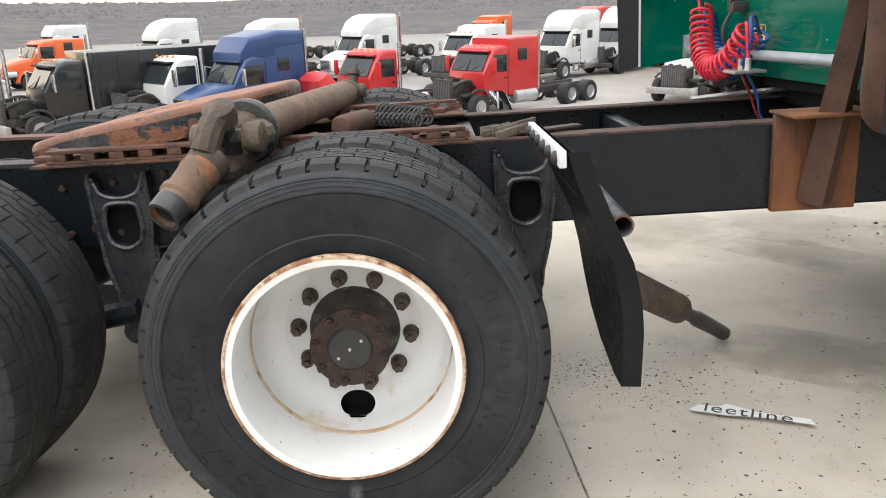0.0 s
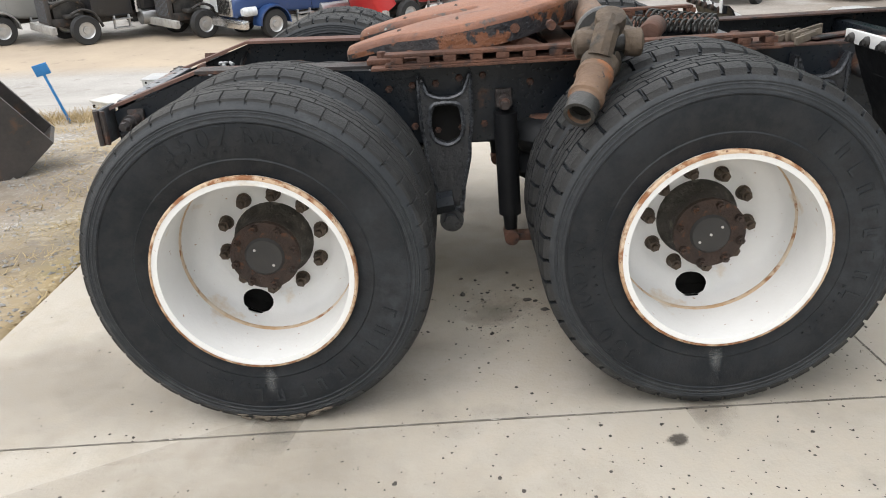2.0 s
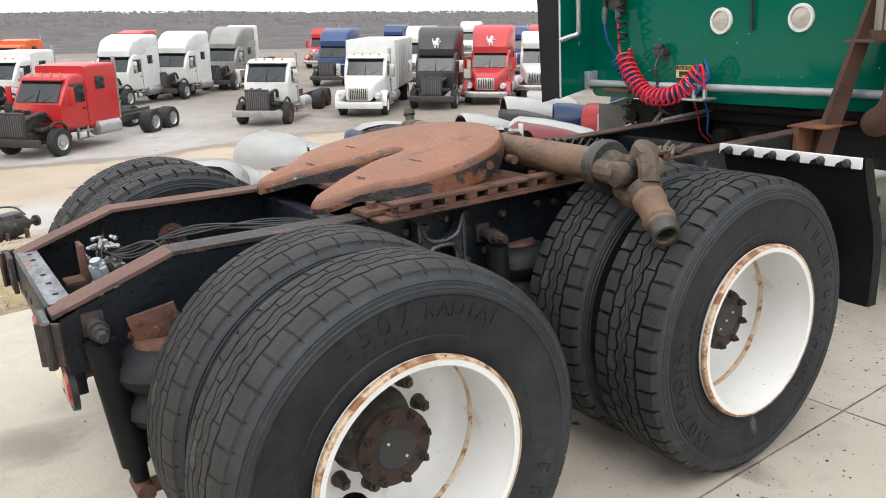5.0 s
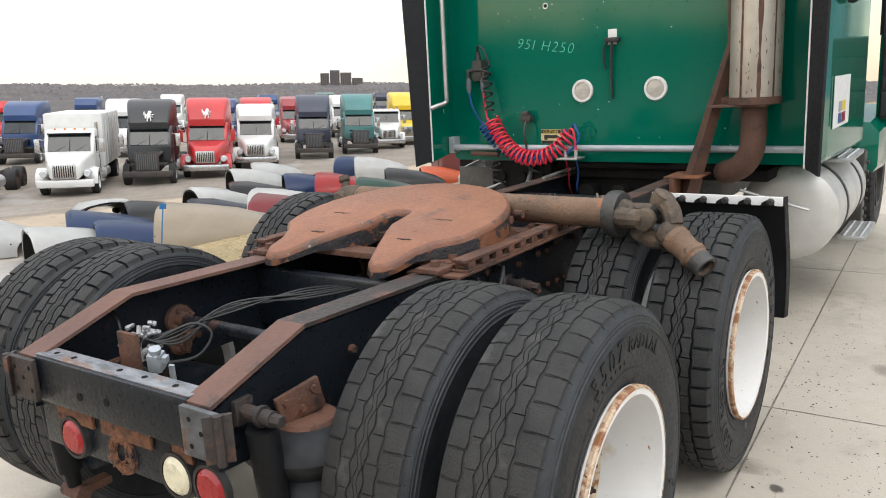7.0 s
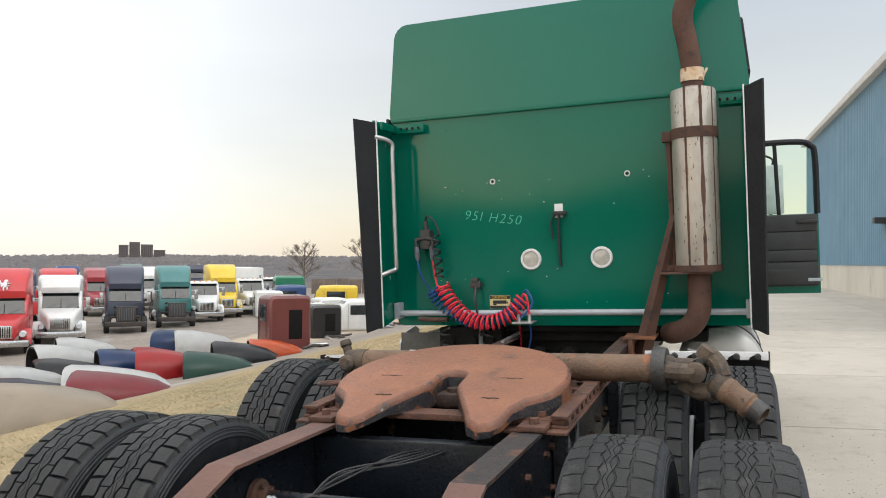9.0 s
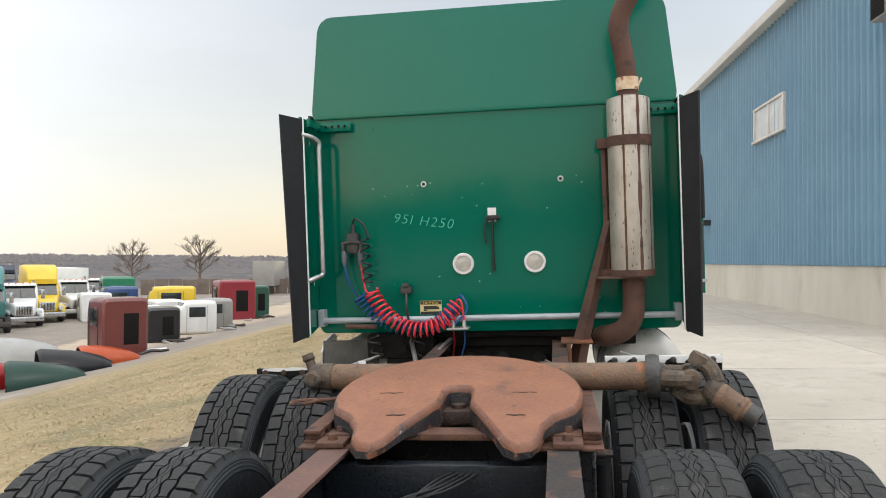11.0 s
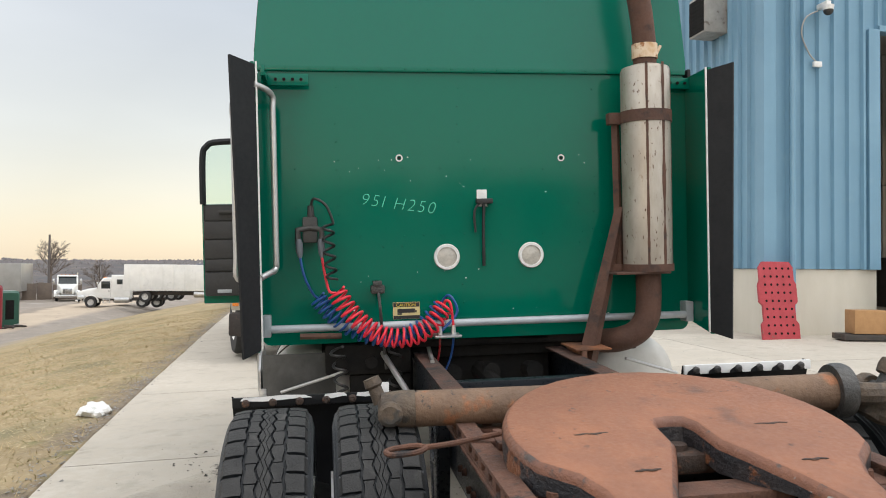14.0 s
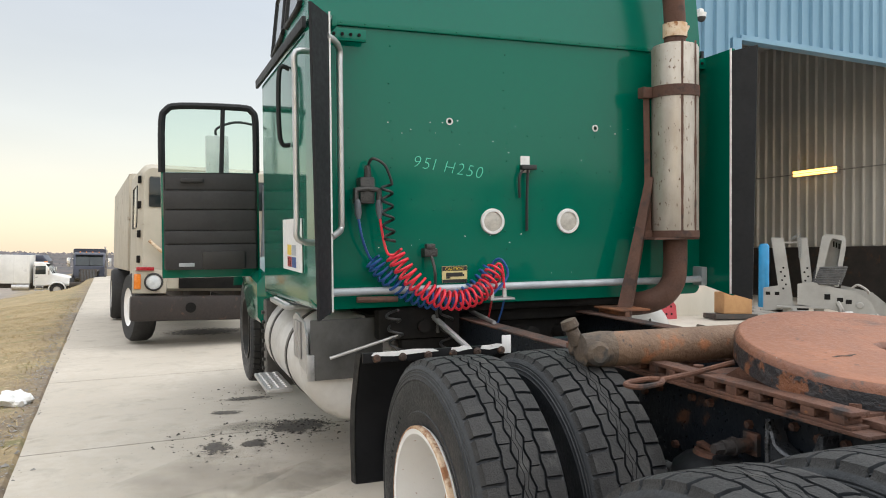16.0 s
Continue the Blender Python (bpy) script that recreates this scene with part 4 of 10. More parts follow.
lathe(bm, [(0.15, -0.158), (0.255, -0.160), (0.268, -0.200), (0.2705, -0.200), (0.258, -0.156), (0.283, -0.1525), (0.283, -0.1515), (0.15, -0.150), (0.15, -0.158)], 40)
ME_HOLEBLIND = pattern(bm, M_DARK, "dust_shield")
bpy.data.objects.remove(STORE)
for me in (ME_TYRE, ME_WORN):
    me.materials.clear()
    for m_ in (M_TREAD, M_TYRE, M_SHOULDER):
        me.materials.append(m_)
    for p in me.polygons:
        r = math.hypot(p.center.x, p.center.z)
        p.material_index = 2 if 0.455 < r < 0.500 else 1 if r < 0.500 or (me is ME_TYRE and abs(p.center.y) < 0.11 and r < R_TYRE - 0.006) else 0
ME_MARK.materials.clear()
ME_MARK.materials.append(M_TYRE)


def raw(name, me, parent, at=None, label=""):
    o = new(name, me)
    o.parent = parent
    if at is not None:
        o.matrix_basis = at
    return tagged(o, label)


def dual(x, y, side, spin, dots, tyre=ME_TYRE):
    """A pair of wheels: the outer centred at y, the inner 0.345 m inboard. side -1: the right."""
    turn = pose(0, 0, 0, 0, 0, 0 if side < 0 else 180)
    w = raw("wheel", ME_RIM, truck, Matrix.Translation((x, y, R_TYRE)) @ turn @ pose(0, 0, 0, 0, spin, 0), "white deep-dished steel wheel with rusty edges")
    raw("tyre", tyre, w, None, "worn black lugged drive tyre")
    stuff(raw("moulded_mark", ME_MARK, w, pose(0, 0, 0, 0, spin * 3, 0)))
    raw("rim_lip", ME_LIP, w, None, "rusty rim edge")
    raw("rust_line", ME_RUSTLINE, w, None, "rust line inside the rim")
    raw("hub", ME_HUB, w, None, "rusty brown axle hub")
    raw("hub_barrel", ME_BARREL, w, None, "greasy black hub barrel")
    raw("hub_cap", ME_CAP, w, None, "black hub centre")
    for dx, dz in dots:
        raw("paint_dot", ME_DOTS, w, pose(0, 0, 0, 0, -spin, 0) @ Matrix.Translation((dx, 0, dz)))
    for k in range(10):
        a = k * math.tau / 10 + 0.39
        raw("lug_nut", ME_NUT, w, Matrix.Translation((0.158 * math.sin(a), 0, 0.158 * math.cos(a))) @ pose(0, 0, 0, 0, 17 * k, 0))
    i = raw("wheel", ME_RIMIN, truck, Matrix.Translation((x, y - side * 0.345, R_TYRE)) @ turn @ pose(0, 0, 0, 0, 23, 0), "white inner dual wheel")
    raw("tyre", tyre, i, None, "worn black lugged drive tyre")
    raw("dust_shield", ME_HOLEBLIND, i, None, "near-black sheet added to darken the hand hole")


XR, XF = -0.006, 1.345   # the two drive axles
dual(XR, -1.075, -1, 20.8, ((-0.026, 0.025), (0.026, -0.027)), ME_WORN)
dual(XF, -1.075, -1, 2.5, ((0.032, 0.023), (0.0, 0.0), (-0.032, -0.023)))
dual(XR, 1.11, 1, 40, ((0.02, 0.02), (-0.02, -0.02)))
dual(XF, 1.11, 1, 100, ((0.02, 0.02), (-0.02, -0.02)))

# raised words round the tyres, dried mud and water streaks
M_MUD = mat("dried_mud", (0.30, 0.255, 0.20), (0.16, 0.13, 0.105), 20, 0.95, bump=0.6, bscale=90, stain=(0.05, 0.045, 0.04), sscale=24, amount=0.52)
M_STREAK = stain_mat("dried_water_streak", (0.24, 0.245, 0.24), (0.17, 0.175, 0.175), 0.42, -0.16, 7.0, blur=0.6)


def letter(ch, size):
    cu = bpy.data.curves.new("letter", "FONT")
    cu.body, cu.size, cu.extrude, cu.align_x = ch, size, 0.0024, "CENTER"
    ob = new("letter", cu)
    bpy.context.view_layer.update()
    me = bpy.data.meshes.new_from_object(ob.evaluated_get(bpy.context.evaluated_depsgraph_get()))
    bpy.data.objects.remove(ob)
    me.materials.clear()
    me.materials.append(M_TYRE)
    return me


LETTERS = {ch: letter(ch, 0.058) for ch in "RADIL"}
FIGURES = {ch: letter(ch, 0.078) for ch in "3507"}
outers = [o for o in truck.children if o.name.startswith("wheel") and o.data == ME_RIM]
for w, start in zip(outers[:2], (6.0, 250.0)):
    base = w.matrix_basis.copy()
    tyre_ob = [o for o in w.children if o.name.startswith("tyre")][0]
    back = base.inverted()
    for k, ch in enumerate("RADIAL"):
        a = radians(start + 5.6 * k)
        at = Matrix.Translation(base.translation) @ Matrix.Rotation(a, 4, "Y") @ Matrix.Translation((0, -0.1418, 0.397)) @ pose(0, 0, 0, 90, 0, 0)
        raw("raised_letter", LETTERS[ch], tyre_ob, back @ at)
    for k, ch in enumerate("3507"):
        a = radians(start - 32.0 + 7.4 * k)
        at = Matrix.Translation(base.translation) @ Matrix.Rotation(a, 4, "Y") @ Matrix.Translation((0, -0.1418, 0.390)) @ pose(0, 0, 0, 90, 0, 0)
        raw("raised_figure", FIGURES[ch], tyre_ob, back @ at)
    bm = bmesh.new()
    for k in range(9):
        bm.verts.new((0.024, 0, -0.30 - 0.022 * k))
    for k in range(9):
        bm.verts.new((-0.024, 0, -0.30 - 0.022 * k))
    bm.verts.ensure_lookup_table()
    flank_y = lambda r: -0.1295 - 0.0145 * math.sin(min(max((r - 0.30) / 0.18, 0), 1) * math.pi * 0.62)
    for v in bm.verts:
        v.co.y = flank_y(-v.co.z) - 0.0012
    for k in range(8):
        bm.faces.new((bm.verts[k], bm.verts[k + 1], bm.verts[10 + k], bm.verts[9 + k]))
    part("water_streak", bm, M_STREAK, tyre_ob, "pale dried streak", back @ Matrix.Translation(base.translation))
bm = bmesh.new()
rnd = random.Random(31)
for k in range(46):
    a, r = radians(180 + rnd.uniform(-19, 13)), rnd.uniform(0.492, 0.514)
    m = Matrix.Rotation(a, 4, "Y") @ Matrix.Translation((0, -0.1335 + (r - 0.485) * 0.52, r)) @ pose(0, 0, 0, -28, 0, rnd.uniform(-10, 10))
    bmesh.ops.create_icosphere(bm, subdivisions=1, radius=1.0, matrix=m @ Matrix.Diagonal((rnd.uniform(0.008, 0.022), 0.003, rnd.uniform(0.003, 0.006), 1)))
t0 = [o for o in outers[0].children if o.name.startswith("tyre")][0]
part("dried_mud", bm, M_MUD, t0, "crust of dried mud", outers[0].matrix_basis.inverted() @ Matrix.Translation(outers[0].matrix_basis.translation))

# frame rails, C-shaped, with a tapered tail
M_VALVE = mat("tarnished_alloy", (0.52, 0.53, 0.54), (0.24, 0.245, 0.25), 30, 0.4, 0.5, bump=0.3, bscale=90, stain=(0.03, 0.03, 0.03), sscale=26, amount=0.54)
M_SCALE = mat("flaking_rust", (0.20, 0.085, 0.042), (0.09, 0.04, 0.026), 40, 0.9, bump=0.8, bscale=90, stain=(0.03, 0.02, 0.018), sscale=30, amount=0.58)
M_FRAMERUST = mat("rust_bitten_black", (0.022, 0.021, 0.022), (0.045, 0.032, 0.027), 8, 0.6, bump=0.6, bscale=60, stain=(0.12, 0.055, 0.035), sscale=11, amount=0.54, soft=0.1)
M_TAILRUST = mat("brown_flange_rust", (0.165, 0.085, 0.062), (0.115, 0.062, 0.05), 4, 0.75, bump=0.25, bscale=60, stain=(0.030, 0.028, 0.030), sscale=6, amount=0.62, soft=0.1, speck=(0.24, 0.10, 0.05), kscale=25, kamount=0.7)
RAIL_T, RAIL_B = 0.955, 0.68
for s, yr in ((-1, -0.43), (1, 0.43)):
    bm = bmesh.new()
    web = [(-0.655, 0.70), (-0.655, 0.862), (-0.335, 0.972), (0.3, RAIL_T), (7.2, RAIL_T), (7.2, RAIL_B), (-0.1, RAIL_B - 0.01), (-0.5, 0.69)]
    prism(bm, web, 0.009, pose(0, yr + (0.009 if s < 0 else 0), 0, 90, 0, 0))
    box(bm, (0.3, min(yr, yr - s * 0.085), RAIL_B - 0.009), (7.2, max(yr, yr - s * 0.085), RAIL_B), 0.002)
    part("frame_rail", bm, M_FRAME, truck, "black painted steel frame rail with rust")
    bm = bmesh.new()
    y0, y1 = min(yr + s * 0.004, yr - s * 0.088), max(yr + s * 0.004, yr - s * 0.088)
    box(bm, (0.30, y0, RAIL_T), (7.2, y1, RAIL_T + 0.009), 0.002)
    part("rail_flange", bm, M_RUSTEDGE, truck, "rusty top flange")
    y0, y1 = min(yr + s * 0.006, yr - s * 0.095), max(yr + s * 0.006, yr - s * 0.095)
    for xa, za, xb, zb in ((-0.672, 0.868, -0.335, 0.978), (-0.335, 0.978, 0.302, 0.962)):
        bm = bmesh.new()
        v = [bm.verts.new(p) for p in ((xa, y0, za), (xb, y0, zb), (xb, y1, zb), (xa, y1, za))]
        u = [bm.verts.new(p.co + Vector((0, 0, 0.012))) for p in v]
        skin(bm, [v, u])
        part("rail_flange", bm, M_FRAMERUST if s < 0 and xa > -0.5 else M_TAILRUST, truck, "rusty tapered tail flange")
bm = bmesh.new()
cyl(bm, (0, 0, 0), (0, -0.016, 0), 0.014, 0.012, 6)
first_bolt = part("bolt", bm, M_RUST, truck, "", pose(-0.35, -0.43, 0.80))
rnd = random.Random(7)
for s in (-1, 1):
    for x in list(np.arange(0.36, 1.75, 0.085)):
        for z in (0.90, 0.745):
            if rnd.random() < 0.72:
                again(first_bolt, truck, pose(float(x), s * 0.43, z + rnd.uniform(-0.02, 0.02), 0, 0, 90 + 90 * s))
for x, z in ((-0.48, 0.77), (-0.15, 0.86), (-0.15, 0.74), (0.1, 0.88), (0.1, 0.74)):
    again(first_bolt, truck, pose(x, -0.43, z))

# tail crossmember, end plates, lamp panel
bm = bmesh.new()
box(bm, (-0.68, -0.352, 0.745), (-0.6, 0.352, 0.886), 0.014)
part("tail_crossmember", bm, M_FRAME, truck, "black tail crossmember")
bm = bmesh.new()
box(bm, (-0.667, -0.350, 0.8845), (-0.605, 0.350, 0.8885), 0.001)
part("crossmember_top", bm, M_SCUFF, truck, "scraped grey top face")
for s in (-1, 1):
    bm = bmesh.new()
    yp, yw = (-0.418, -0.492) if s < 0 else (0.385, 0.462)
    box(bm, (-0.7, yp - 0.066, 0.75), (-0.683, yp + 0.066, 0.88), 0.004)
    part("end_plate", bm, M_GREYDARK if s < 0 else M_FRAMERUST, truck, "bolted grey end plate" if s < 0 else "rusty bolted end plate")
    bm = bmesh.new()
    box(bm, (-0.05, -0.006, 0.755), (0.02, 0.006, 0.878), 0.003, Matrix.Translation((-0.68, yw, 0)) @ pose(0, 0, 0, 0, 0, s * 40))
    cyl(bm, (-0.697, yw, 0.752), (-0.697, yw, 0.880), 0.012, n=8)
    part("plate_wing", bm, M_FRAMERUST, truck, "rusty bent plate wing")
    for dy, dz in ((-0.05, 0.045), (0.03, 0.04), (-0.05, -0.025), (0.03, -0.03), (-0.01, 0.01)):
        bm = bmesh.new()
        cyl(bm, (-0.6995, yp + dy, 0.81 + dz), (-0.7012, yp + dy, 0.81 + dz), 0.007, n=10)
        part("bolt_hole", bm, M_DARK, truck)
bm = bmesh.new()
box(bm, (-0.645, -0.33, 0.59), (-0.605, 0.40, 0.73), 0.006)
part("lamp_panel", bm, M_FRAME, truck, "black rear lamp panel")
bm = bmesh.new()
for y0, y1 in ((-0.15, 0.08), (0.12, 0.30), (-0.32, -0.24)):
    box(bm, (-0.657, y0, 0.69), (-0.645, y1, 0.738), 0.004)
turned(bm, (-0.645, 0.0, 0.640), (-0.657, 0.0, 0.640), [(0, 0.062), (0.6, 0.060), (1, 0.050), (0.7, 0.036), (0.1, 0.030)], 24, caps=False)
rnd = random.Random(14)
for k in range(90):
    a, r = rnd.uniform(0, 6.28), 0.022 + 0.038 * rnd.random() ** 0.6
    m = Matrix.Translation((-0.655, r * math.cos(a), 0.640 + r * math.sin(a) * 0.95)) @ pose(0, 0, 0, rnd.uniform(0, 180), rnd.uniform(-40, 40), rnd.uniform(-40, 40))
    bmesh.ops.create_icosphere(bm, subdivisions=1, radius=1.0, matrix=m @ Matrix.Diagonal((0.003, rnd.uniform(0.003, 0.009), rnd.uniform(0.003, 0.008), 1)))
part("rust_scale", bm, M_SCALE, truck, "flaking rust on the lamp panel")
for y, m_, lab in ((0.225, M_LAMPRED, "round red tail lamp"), (-0.25, M_LAMPWHITE, "round cream reversing lamp"), (-0.385, M_LAMPRED, "round red tail lamp")):
    bm = bmesh.new()
    turned(bm, (-0.645, y, 0.645), (-0.67, y, 0.645), [(0, 0.056), (0.6, 0.054), (1.0, 0.04)], 20)
    lampo = part("tail_lamp", bm, m_, truck, lab)
    bm = bmesh.new()
    turned(bm, (-0.645, y, 0.645), (-0.663, y, 0.645), [(0, 0.068), (1.0, 0.066), (1.0, 0.056), (0.2, 0.056)], 20, caps=False)
    part("grommet", bm, M_BLACK, lampo)
# inner crossmembers, tubes, air valves
for x, z0, z1 in ((0.30, 0.70, 0.93), (0.95, 0.70, 0.93), (1.72, 0.69, 0.94), (2.35, 0.70, 0.93)):
    bm = bmesh.new()
    box(bm, (x - 0.03, -0.418, z0), (x + 0.03, 0.418, z1), 0.01)
    part("crossmember", bm, M_FRAME, truck)
bm = bmesh.new()
cyl(bm, (-0.12, -0.41, 0.83), (-0.12, 0.41, 0.83), 0.022, n=12)
part("cross_tube", bm, M_FRAME, truck, "black cross tube")
rnd = random.Random(5)
bm = bmesh.new()
cyl(bm, (-0.44, 0.19, 0.82), (-0.41, 0.205, 0.92), 0.009, n=8)
box(bm, (-0.47, 0.165, 0.815), (-0.42, 0.21, 0.85), 0.006)
valve = part("air_valve", bm, M_VALVE, truck, "pale alloy air valve")
for k in range(26):
    bm = bmesh.new()
    y, z, x = 0.20 + 0.012 * rnd.uniform(-3, 3), 0.845 + rnd.uniform(-0.03, 0.075), -0.42 + rnd.uniform(-0.06, 0.05)
    d = Vector((rnd.gauss(0, 1), rnd.gauss(0, 1), rnd.gauss(0, 0.6))).normalized() * rnd.uniform(0.010, 0.022)
    p = Vector((x, y, z))
    turned(bm, p - d, p + d, [(0, 0.004), (0.1, 0.007), (0.45, 0.007), (0.5, 0.0045), (0.6, 0.0085), (0.9, 0.0085), (1, 0.005)], 7)
    part("fitting", bm, M_VALVE, valve)
bm = bmesh.new()
box(bm, (-0.50, 0.10, 0.80), (-0.485, 0.19, 0.93), 0.003)
box(bm, (-0.56, 0.10, 0.80), (-0.485, 0.19, 0.812), 0.003)
part("valve_bracket", bm, M_RUST, truck, "rusty angle bracket")
LV = Matrix.Translation((-0.445, 0.085, 0.775)) @ pose(0, 0, 0, 8, -16, 24) @ Matrix.Diagonal((0.72, 0.72, 0.80, 1))
bm = bmesh.new()
box(bm, (-0.030, -0.030, 0.05), (0.030, 0.030, 0.125), 0.010, LV)
box(bm, (-0.012, -0.050, 0.085), (0.018, -0.028, 0.115), 0.004, LV)
box(bm, (-0.040, -0.014, -0.02), (-0.026, 0.026, 0.05), 0.003, LV)
box(bm, (0.018, -0.060, -0.03), (0.032, -0.036, 0.06), 0.004, LV)
cyl(bm, LV @ Vector((0, 0, 0.12)), LV @ Vector((0.0, 0.0, 0.145)), 0.018, n=12)
part("level_valve", bm, mat("pale_blue_grey_casting", (0.46, 0.50, 0.54), (0.33, 0.36, 0.39), 20, 0.5, 0.2, stain=(0.08, 0.08, 0.085), sscale=26, amount=0.58), truck, "pale blue-grey levelling valve")
for k in range(5):
    bm = bmesh.new()
    w = 0.011 * k
    pipe(bm, curve([(-0.42, 0.20 - w * 0.6, 0.86 + 0.006 * k), (-0.33, 0.16 - w, 0.885 - 0.008 * k), (-0.12, 0.10 + w * 0.7, 0.90 + 0.012 * (k % 3)), (0.10, 0.02 - w, 0.925 - 0.006 * k), (0.29, -0.02 - w * 2, 0.90)], 7), 0.0036, 6)
    part("air_line", bm, M_BLACK, truck)
bm = bmesh.new()
pipe(bm, curve([(-0.38, 0.17, 0.87), (-0.28, 0.12, 0.90), (-0.24, 0.08, 0.86), (-0.30, 0.09, 0.80), (-0.40, 0.15, 0.80)], 6), 0.0045, 6)
part("air_line", bm, M_BLACK, truck)
for y, z, r in ((0.395, 0.83, 0.055), (0.33, 0.80, 0.03), (0.405, 0.74, 0.045), (-0.395, 0.83, 0.05)):
    bm = bmesh.new()
    turned(bm, (-0.12, y + 0.02, z), (-0.12, y - 0.03, z), [(0, r), (0.4, r), (0.5, 0.6 * r), (1, 0.5 * r)], 14)
    for q in range(4):
        p = Vector((-0.12 + 0.72 * r * math.cos(1.57 * q + 0.4), y - 0.008, z + 0.72 * r * math.sin(1.57 * q + 0.4)))
        cyl(bm, p, p + Vector((0, -0.014, 0)), 0.008, n=6)
    part("tube_flange", bm, M_RUST, truck, "rusty bolted flange")
for y in (0.29, 0.20, -0.02, -0.13, -0.26):
    bm = bmesh.new()
    cyl(bm, (-0.634, y, 0.8886), (-0.634, y, 0.8896), 0.009, n=12)
    part("bolt_hole", bm, M_DARK, truck)
for y, z in ((0.12, 0.80), (-0.01, 0.81)):
    bm = bmesh.new()
    cyl(bm, (-0.6805, y, z), (-0.682, y, z), 0.012, n=12)
    part("bolt_hole", bm, M_DARK, truck)
bm = bmesh.new()
pipe(bm, curve([(-0.36, 0.42, 0.93), (-0.38, 0.36, 0.88), (-0.38, 0.36, 0.78), (-0.3, 0.3, 0.7)], 6), 0.006, 6)
part("air_line", bm, M_BLACK, truck)

# axles with their differential bowls
for x in (XR, XF):
    bm = bmesh.new()
    turned(bm, (x, -0.98, R_TYRE), (x, 1.01, R_TYRE), [(0, 0.07), (0.12, 0.075), (0.28, 0.085), (0.36, 0.10), (0.42, 0.19), (0.5, 0.235), (0.58, 0.19), (0.64, 0.10), (0.72, 0.085), (0.88, 0.075), (1, 0.07)], 24)
    turned(bm, (x + 0.1, 0.03, R_TYRE + 0.02), (x + 0.46, 0.03, R_TYRE + 0.10), [(0, 0.17), (0.4, 0.15), (0.6, 0.09), (0.95, 0.085), (1, 0.06)], 20)
    part("axle", bm, M_FRAME, truck, "black drive axle with a differential bowl")
    for s in (-1, 1):
        bm = bmesh.new()
        lathe(bm, [(0.10, -0.12), (0.235, -0.12), (0.240, -0.10), (0.240, 0.10), (0.235, 0.12), (0.10, 0.12)], 36)
        part("brake_drum", bm, M_CAP, truck, "black brake drum", Matrix.Translation((x, 0.02 + s * 0.72, R_TYRE)))
# trailing arms, air springs, shocks, hangers
for x in (XR, XF):
    for s in (-1, 1):
        y = s * 0.50
        bm = bmesh.new()
        pipe(bm, curve([(x + 0.58, y, 0.47), (x + 0.3, y, 0.43), (x, y, 0.42), (x - 0.28, y * 0.9, 0.44), (x - 0.5, y * 0.86, 0.46)], 5), 0.042, 8)
        box(bm, (x - 0.09, y - 0.07, 0.36), (x + 0.09, y + 0.07, 0.47), 0.015)
        part("trailing_arm", bm, M_FRAME, truck, "black trailing arm")
        bm = bmesh.new()
        c = (x - 0.40, s * (0.486 if x < 1 else 0.40), 0)
        turned(bm, (c[0], c[1], 0.50), (c[0], c[1], 0.755), [(0, 0.085), (0.08, 0.10), (0.14, 0.128), (0.26, 0.146), (0.38, 0.138), (0.46, 0.116), (0.5, 0.112), (0.54, 0.116), (0.62, 0.142), (0.74, 0.155), (0.86, 0.146), (0.95, 0.118), (1, 0.09)], 32)
        spring = part("air_spring", bm, M_RUBBER, truck, "black rubber air spring")
        bm = bmesh.new()
        cyl(bm, (c[0], c[1], 0.752), (c[0], c[1], 0.766), 0.088, 0.080, 24)
        tilt = Matrix.Translation((c[0], c[1], 0.766)) @ pose(0, 0, 0, 0, -12, s * 14)
        box(bm, (-0.075, -0.008, 0), (0.06, 0.008, 0.088), 0.004, tilt)
        box(bm, (-0.075, -0.008, 0), (0.06, 0.05, 0.01), 0.003, tilt)
        for dx, dz in ((-0.05, 0.068), (0.035, 0.066), (-0.01, 0.03)):
            cyl(bm, tilt @ Vector((dx, -0.02, dz)), tilt @ Vector((dx, 0.02, dz)), 0.010, n=6)
        part("top_plate", bm, M_RUST, spring, "rusty spring seat")
for xs, ys in ((0.772, -1), (-0.575, -1), (0.772, 1), (-0.575, 1)):
    y = ys * (0.525 if xs > 0 else 0.50)
    bm = bmesh.new()
    xb = xs + (0.01 if xs > 0 else 0.040)
    cyl(bm, (xs, y, 0.80), (xs + (xb - xs) * 0.86, y, 0.42), 0.041, n=16)
    cyl(bm, (xs + (xb - xs) * 0.86, y, 0.42), (xb, y, 0.36), 0.028, 0.024, 12)
    shock = part("shock_absorber", bm, M_FLAP, truck, "black shock absorber")
    bm = bmesh.new()
    cyl(bm, (xs, ys * 0.436, 0.832), (xs, ys * 0.545, 0.832), 0.021, n=14)
    cyl(bm, (xs, ys * 0.50, 0.832), (xs, ys * 0.512, 0.832), 0.028, n=14)
    cyl(bm, (xs, ys * 0.545, 0.832), (xs, ys * 0.575, 0.832), 0.017, 0.015, 6)
    part("top_eye", bm, M_FRAMERUST, shock, "rusty bolted eye")
    bm = bmesh.new()
    box(bm, (xs - 0.03, ys * 0.436 - 0.01, 0.80), (xs + 0.03, ys * 0.436 + 0.01, 0.868), 0.006)
    part("mount", bm, M_FRAMERUST, shock, "grey shock mount")
    bm = bmesh.new()
    cyl(bm, (xb, y - 0.05, 0.335), (xb, y + 0.05, 0.335), 0.027, n=12)
    box(bm, (xb, y - 0.025, 0.315), (xb + 0.12, y + 0.025, 0.345), 0.006)
    part("bottom_eye", bm, M_RUST, shock, "rusty lower eye")


